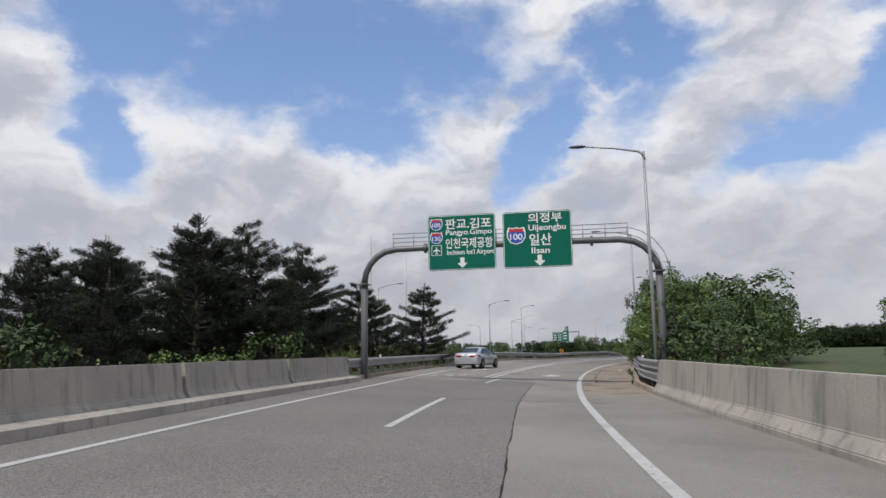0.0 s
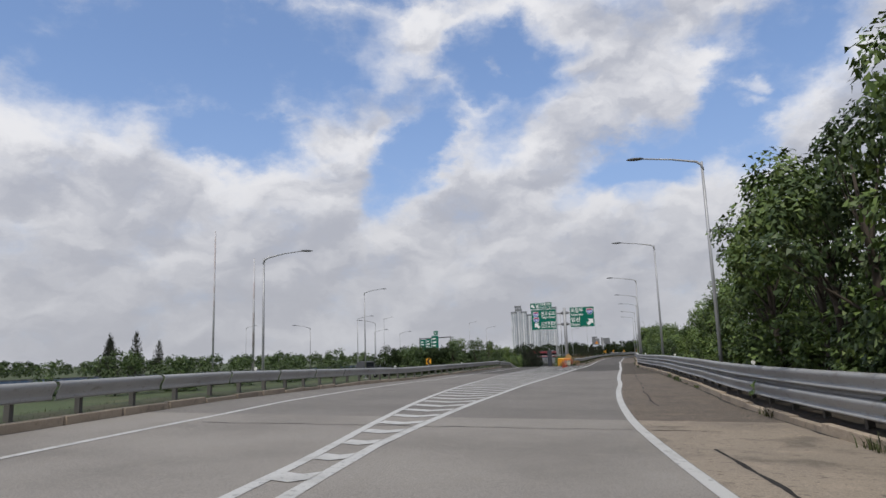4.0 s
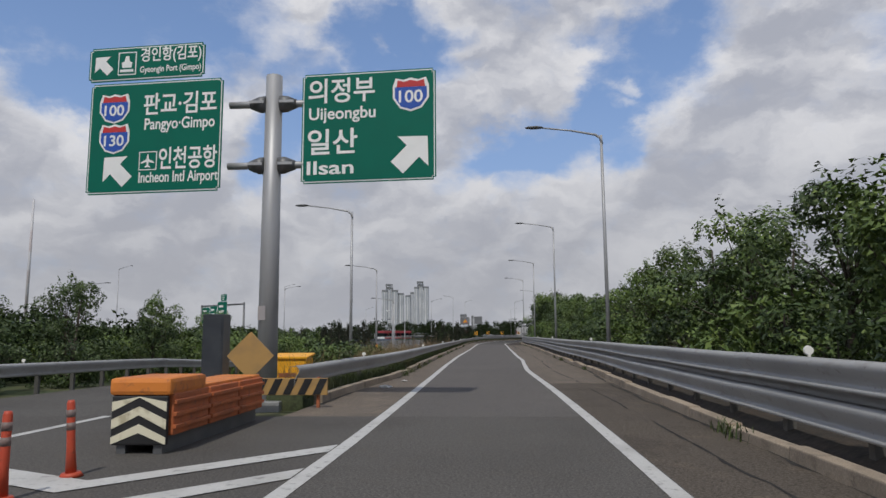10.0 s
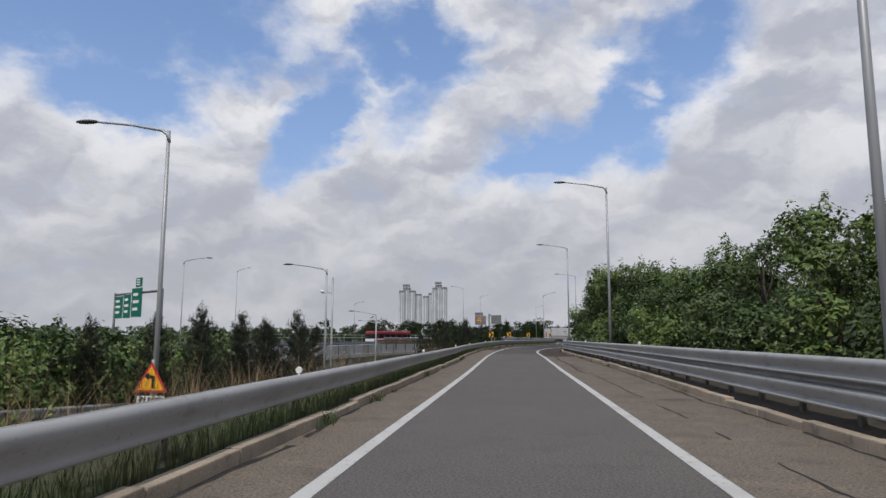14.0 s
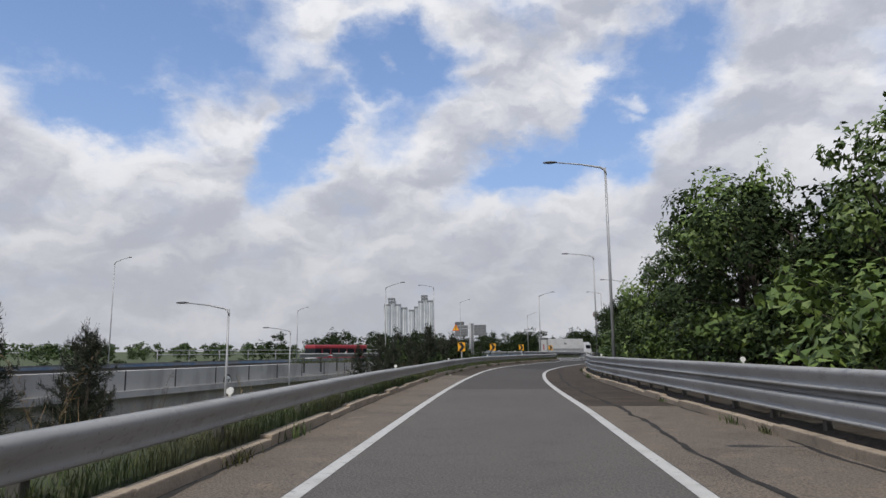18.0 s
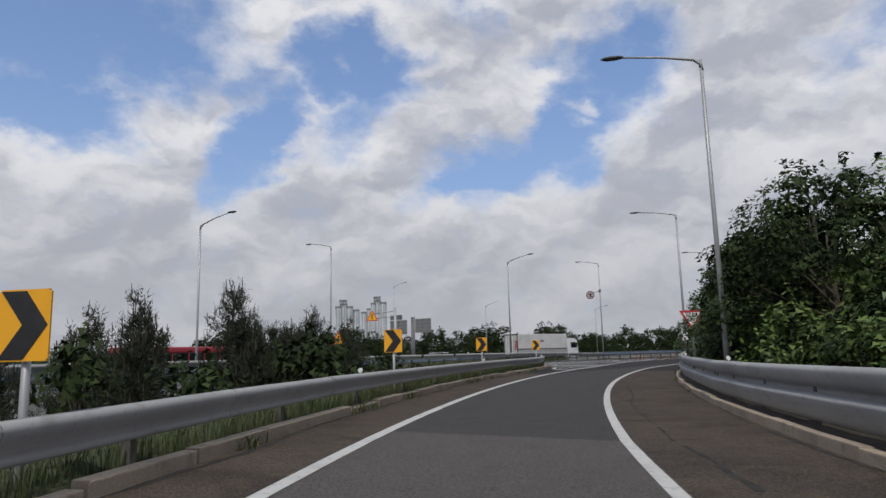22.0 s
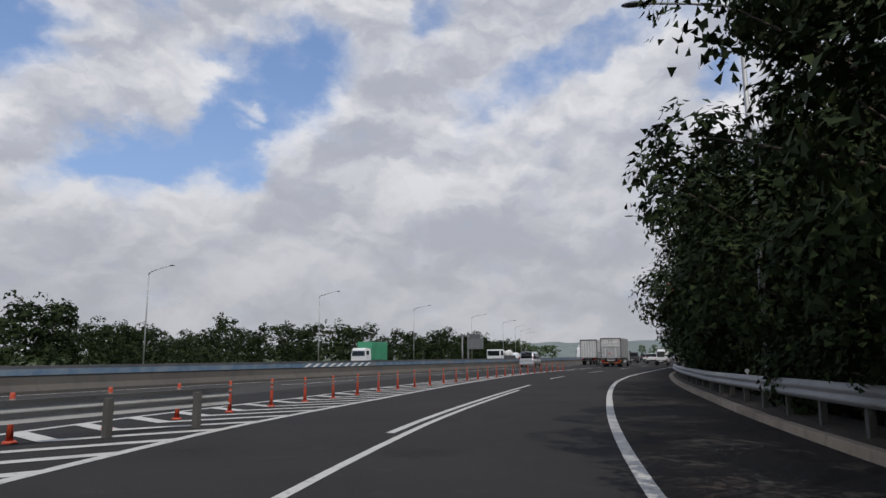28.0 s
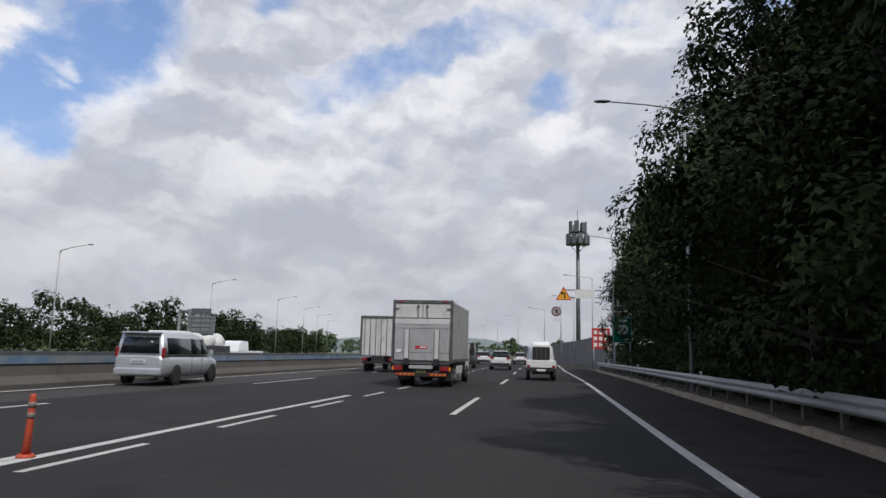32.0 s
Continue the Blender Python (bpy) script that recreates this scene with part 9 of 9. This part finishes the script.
def suv(m, mat, label):
    top = empty("suv_car", m, label, "car", "cars ahead")
    part("body", shell([(-2.3, 0.74, 0.42, 1.0), (-2.2, 0.9, 0.34, 1.08), (-1.6, 0.93, 0.3, 1.08), (0.9, 0.93, 0.3, 1.05), (1.7, 0.9, 0.32, 0.98), (2.25, 0.7, 0.4, 0.78)]), mat, top)
    part("cabin_glass", cabin([(-2.2, 0.84, 1.08, 0.66, 1.15), (-1.95, 0.85, 1.07, 0.66, 1.6), (-1.0, 0.86, 1.06, 0.66, 1.68), (0.3, 0.86, 1.05, 0.65, 1.66), (1.3, 0.8, 1.03, 0.66, 1.1)]), GLASS, top)
    part("roof", boxed(-0.64, 0.64, -2.0, 0.3, 1.62, 1.7, 0.03), mat, top)
    for sx in (-1, 1):
        part("tail_light", boxed(min(0.55 * sx, 0.88 * sx), max(0.55 * sx, 0.88 * sx), -2.32, -2.1, 0.95, 1.12, 0.02), LAMP_RED, top)
        for y in (-1.35, 1.4):
            wheel(top, sx * 0.84, y, 0.35, 0.23)
    part("number_plate", boxed(-0.26, 0.26, -2.34, -2.28, 0.74, 0.86), PLATE, top)
    part("bumper", boxed(-0.8, 0.8, -2.36, -2.15, 0.4, 0.62, 0.04), TRIM, top)


def ahead(d, az, turn=-52.0, z=0.0):
    """A place seen from the end of the ramp at a distance and a bearing."""
    return pose(54.4 + d * math.sin(radians(az)), 406.2 + d * math.cos(radians(az)), z, 0, 0, turn)


sedan(spot(47.1, -5.8, 0.0, -7.5))
box_truck(ahead(27.5, 41.9))
minivan(ahead(27.6, 21.0, -47.5) @ Matrix.Translation((0, 1.0, 0)))
long_truck(ahead(46, 38.2, -51))
small_truck(ahead(40.5, 51.9, -51))
suv(ahead(63, 48.6, -50), WHITE_CAR, "white sport utility car on the expressway ahead")
small_truck(ahead(66, 45.7, -50), "dark_truck", "small dark open truck on the expressway ahead", False, DARK_CAR)
for d, az, mat, word in ((92, 47.2, WHITE_CAR, "white"), (100, 50.2, WHITE_CAR, "white"), (120, 46.4, DARK_CAR, "dark"), (78, 44.0, WHITE_CAR, "white")):
    suv(ahead(d, az, -48), mat, word + " car far ahead on the expressway")
for a, b, kind in ((36, -9.5, 1), (88, -6.5, 0), (-86, -5.0, 2)):
    m = main_spot(a, b, 0, 180)
    if kind == 0:
        long_truck(m)
    elif kind == 1:
        small_truck(m, "load_truck", "small white open truck on the opposite carriageway", False)
    else:
        suv(m, WHITE_CAR, "white car on the opposite carriageway")
BUS_RED = car_paint("red_bus_paint", (0.34, 0.035, 0.045), 0.0)


def bus(m):
    top = empty("bus", m, "long red and white bus on the expressway viaduct", "bus")
    part("body", boxed(-1.22, 1.22, -5.6, 5.6, 0.42, 1.6, 0.08), WHITE_CAR, top, "white lower body")
    part("window_band", boxed(-1.2, 1.2, -5.55, 5.58, 1.6, 2.55, 0.05), GLASS, top, "dark window band")
    part("roof", boxed(-1.22, 1.22, -5.6, 5.6, 2.55, 3.15, 0.15), BUS_RED, top, "red roof")
    for sx in (-1, 1):
        part("stripe", boxed(sx * 1.22 - 0.012, sx * 1.22 + 0.012, -5.4, 5.4, 1.1, 1.45), BUS_RED, top, "red side stripe")
        for i in range(6):
            part("window_post", boxed(sx * 1.2 - 0.02, sx * 1.2 + 0.03, -4.6 + i * 1.75, -4.48 + i * 1.75, 1.6, 2.55), BUS_RED, top)
        for y in (-3.4, 3.6):
            wheel(top, sx * 1.02, y, 0.48, 0.28)


bus(main_spot(-121, -4.5, 0, 180))
GREEN_BOX = material("green_container", (0.06, 0.3, 0.17), 0.55, vary=((0.8, 0.42, 0.68, (0.045, 0.22, 0.13), 0.8), (3, 0.58, 0.72, (0.16, 0.12, 0.09), 0.5)))
top = empty("container_truck", main_spot(-3.6, -15.6, 0, 180) @ Matrix.Diagonal((0.85, 0.62, 0.9, 1)), "white truck carrying a ribbed green container", "truck")
part("container", boxed(-1.2, 1.2, -4.6, 1.6, 1.1, 3.55, 0.03), GREEN_BOX, top, "ribbed green container")
for sx in (-1, 1):
    for i in range(15):
        part("rib", boxed(min(sx * 1.2, sx * 1.25), max(sx * 1.2, sx * 1.25), -4.4 + i * 0.4, -4.22 + i * 0.4, 1.25, 3.4), GREEN_BOX, top)
    for y in (-3.9, -2.8, 2.9):
        wheel(top, sx * 1.0, y, 0.48, 0.3)
    part("mirror", boxed(sx * 1.3 - 0.1, sx * 1.3 + 0.1, 3.5, 3.62, 1.8, 2.35, 0.03), TRIM, top)
part("chassis", boxed(-0.45, 0.45, -4.5, 3.4, 0.6, 1.1, 0.02), TRIM, top)
part("cab", loft([[(1.15 * k, y, z) for k, z in ((1, 0.55), (1.0, 1.7), (0.92, t), (-0.92, t), (-1.0, 1.7), (-1, 0.55))] for y, t in ((1.8, 2.65), (3.2, 2.7), (3.75, 2.5), (3.95, 1.6))], False), WHITE_CAR, top, "white cab")
part("windscreen", loft([[(1.0, 3.83, 2.3), (-1.0, 3.83, 2.3), (-1.0, 3.87, 2.32), (1.0, 3.87, 2.32)], [(1.05, 3.95, 1.68), (-1.05, 3.95, 1.68), (-1.05, 4.0, 1.68), (1.05, 4.0, 1.68)]], False), GLASS, top, "dark windscreen")
for sx in (-1, 1):
    part("side_window", boxed(sx * 1.12 - 0.02, sx * 1.12 + 0.035, 2.5, 3.5, 1.7, 2.3, 0.01), GLASS, top)
TARP = material("white_tarp", (0.6, 0.6, 0.58), 0.8, vary=((1.5, 0.4, 0.7, (0.45, 0.45, 0.44), 0.8),), bump=0.5, bump_scale=3)
top = empty("tarped_truck", main_spot(27, -9.0, 0, 180), "open truck heaped with white tarpaulin sacks", "truck")
part("bed", boxed(-1.15, 1.15, -3.5, 2.0, 0.8, 1.5, 0.03), DARK_CAR, top)
g_ = np.random.default_rng(12)
for i in range(14):
    bm = bmesh.new()
    bmesh.ops.create_icosphere(bm, subdivisions=2, radius=0.55, matrix=Matrix.Translation((g_.uniform(-0.6, 0.6), -3 + i * 0.36, 1.5 + g_.uniform(0, 0.35))))
    for v in bm.verts:
        v.co += Vector(noise.noise_vector(v.co * 1.7)) * 0.16
    for f in bm.faces:
        f.smooth = True
    part("sack", bm, TARP, top)
part("cab", boxed(-1.1, 1.1, 2.2, 4.0, 0.6, 2.4, 0.12), WHITE_CAR, top)
for sx in (-1, 1):
    part("side_window", boxed(sx * 1.09 - 0.02, sx * 1.09 + 0.03, 2.6, 3.7, 1.5, 2.2), GLASS, top)
part("windscreen", boxed(-0.95, 0.95, 3.98, 4.02, 1.45, 2.2), GLASS, top)
for sx in (-1, 1):
    for y in (-2.2, 3.1):
        wheel(top, sx * 0.98, y, 0.45, 0.28)
# on the lower road at the left
small_truck(pose(-40, 181.5, height_at(-40, 181.5) + 0.05, 0, 0, 60), "pickup_truck", "small dark pickup on the lower road behind the fork", False, DARK_CAR)

# arrows painted on the lanes
def lane_arrow(name, s, lat, L, W):
    vs = [at(s + v * L, lat + u * W, 0.007) for u, v in ((-0.1, 0), (0.1, 0), (0.1, 0.55), (0.45, 0.55), (0, 1), (-0.45, 0.55), (-0.1, 0.55))]
    tagged(from_data(name, vs, [tuple(range(7))], PAINT), "worn white straight arrow painted on the lane", "road marking", kind="structure")


tagged(from_data("turn_arrow", [at(q, l, 0.007) for l, q in ((-0.35, 37.1), (0.02, 37.1), (0.02, 35.8), (0.82, 37.3), (0.02, 38.95), (0.02, 37.7), (-0.35, 37.6))], [tuple(range(7))], PAINT), "worn white arrow that points to the side", "road marking", kind="structure")
lane_arrow("lane_arrow_left", 41, -4.9, 5.0, 1.1)
word = empty("lane_word", spot(36, -4.6), "worn white word painted on the lane", "road marking", kind="structure")
for i in range(4):
    a = 33.2 + (i % 2) * 1.2
    ob = from_data("word_bar", [at(a + dv, -5.6 + i * 0.42 + du, 0.007) for du, dv in ((0, 0), (0.16, 0), (0.19, 1.5), (0.05, 1.5))], [(0, 1, 2, 3)], PAINT, word)
    ob.matrix_parent_inverse = word.matrix_world.inverted()

a_, b_, _ = MAIN.near(np.array([-3.9]), np.array([381.6]))
long_truck(main_spot(float(a_[0]), 3.4))

# litter at the kerb
PAPER = material("crumpled_paper", (0.62, 0.61, 0.59), 0.7, vary=((9.0, 0.45, 0.6, (0.35, 0.34, 0.33), 0.8),), bump=0.6, bump_scale=30)
g_ = np.random.default_rng(22)
for s, lat, k in ((140.6, -2.85, 0.22), (143.0, -2.6, 0.12), (285.5, -4.4, 0.2), (288.2, -3.9, 0.12), (49.5, 3.9, 0.15), (235, -3.7, 0.13)):
    bm = bmesh.new()
    bmesh.ops.create_icosphere(bm, subdivisions=2, radius=k * 0.6)
    for v in bm.verts:
        v.co = Vector((v.co.x * 1.3, v.co.y, abs(v.co.z) * 0.55)) * float(g_.uniform(0.6, 1.25))
    ob = link("crumpled_wrapper", bm, PAPER)
    ob.matrix_world = spot(s, lat, 0.005, float(g_.uniform(0, 180)))
    tagged(ob, "crumpled white wrapper lying at the kerb", "litter", "litter at the kerb")
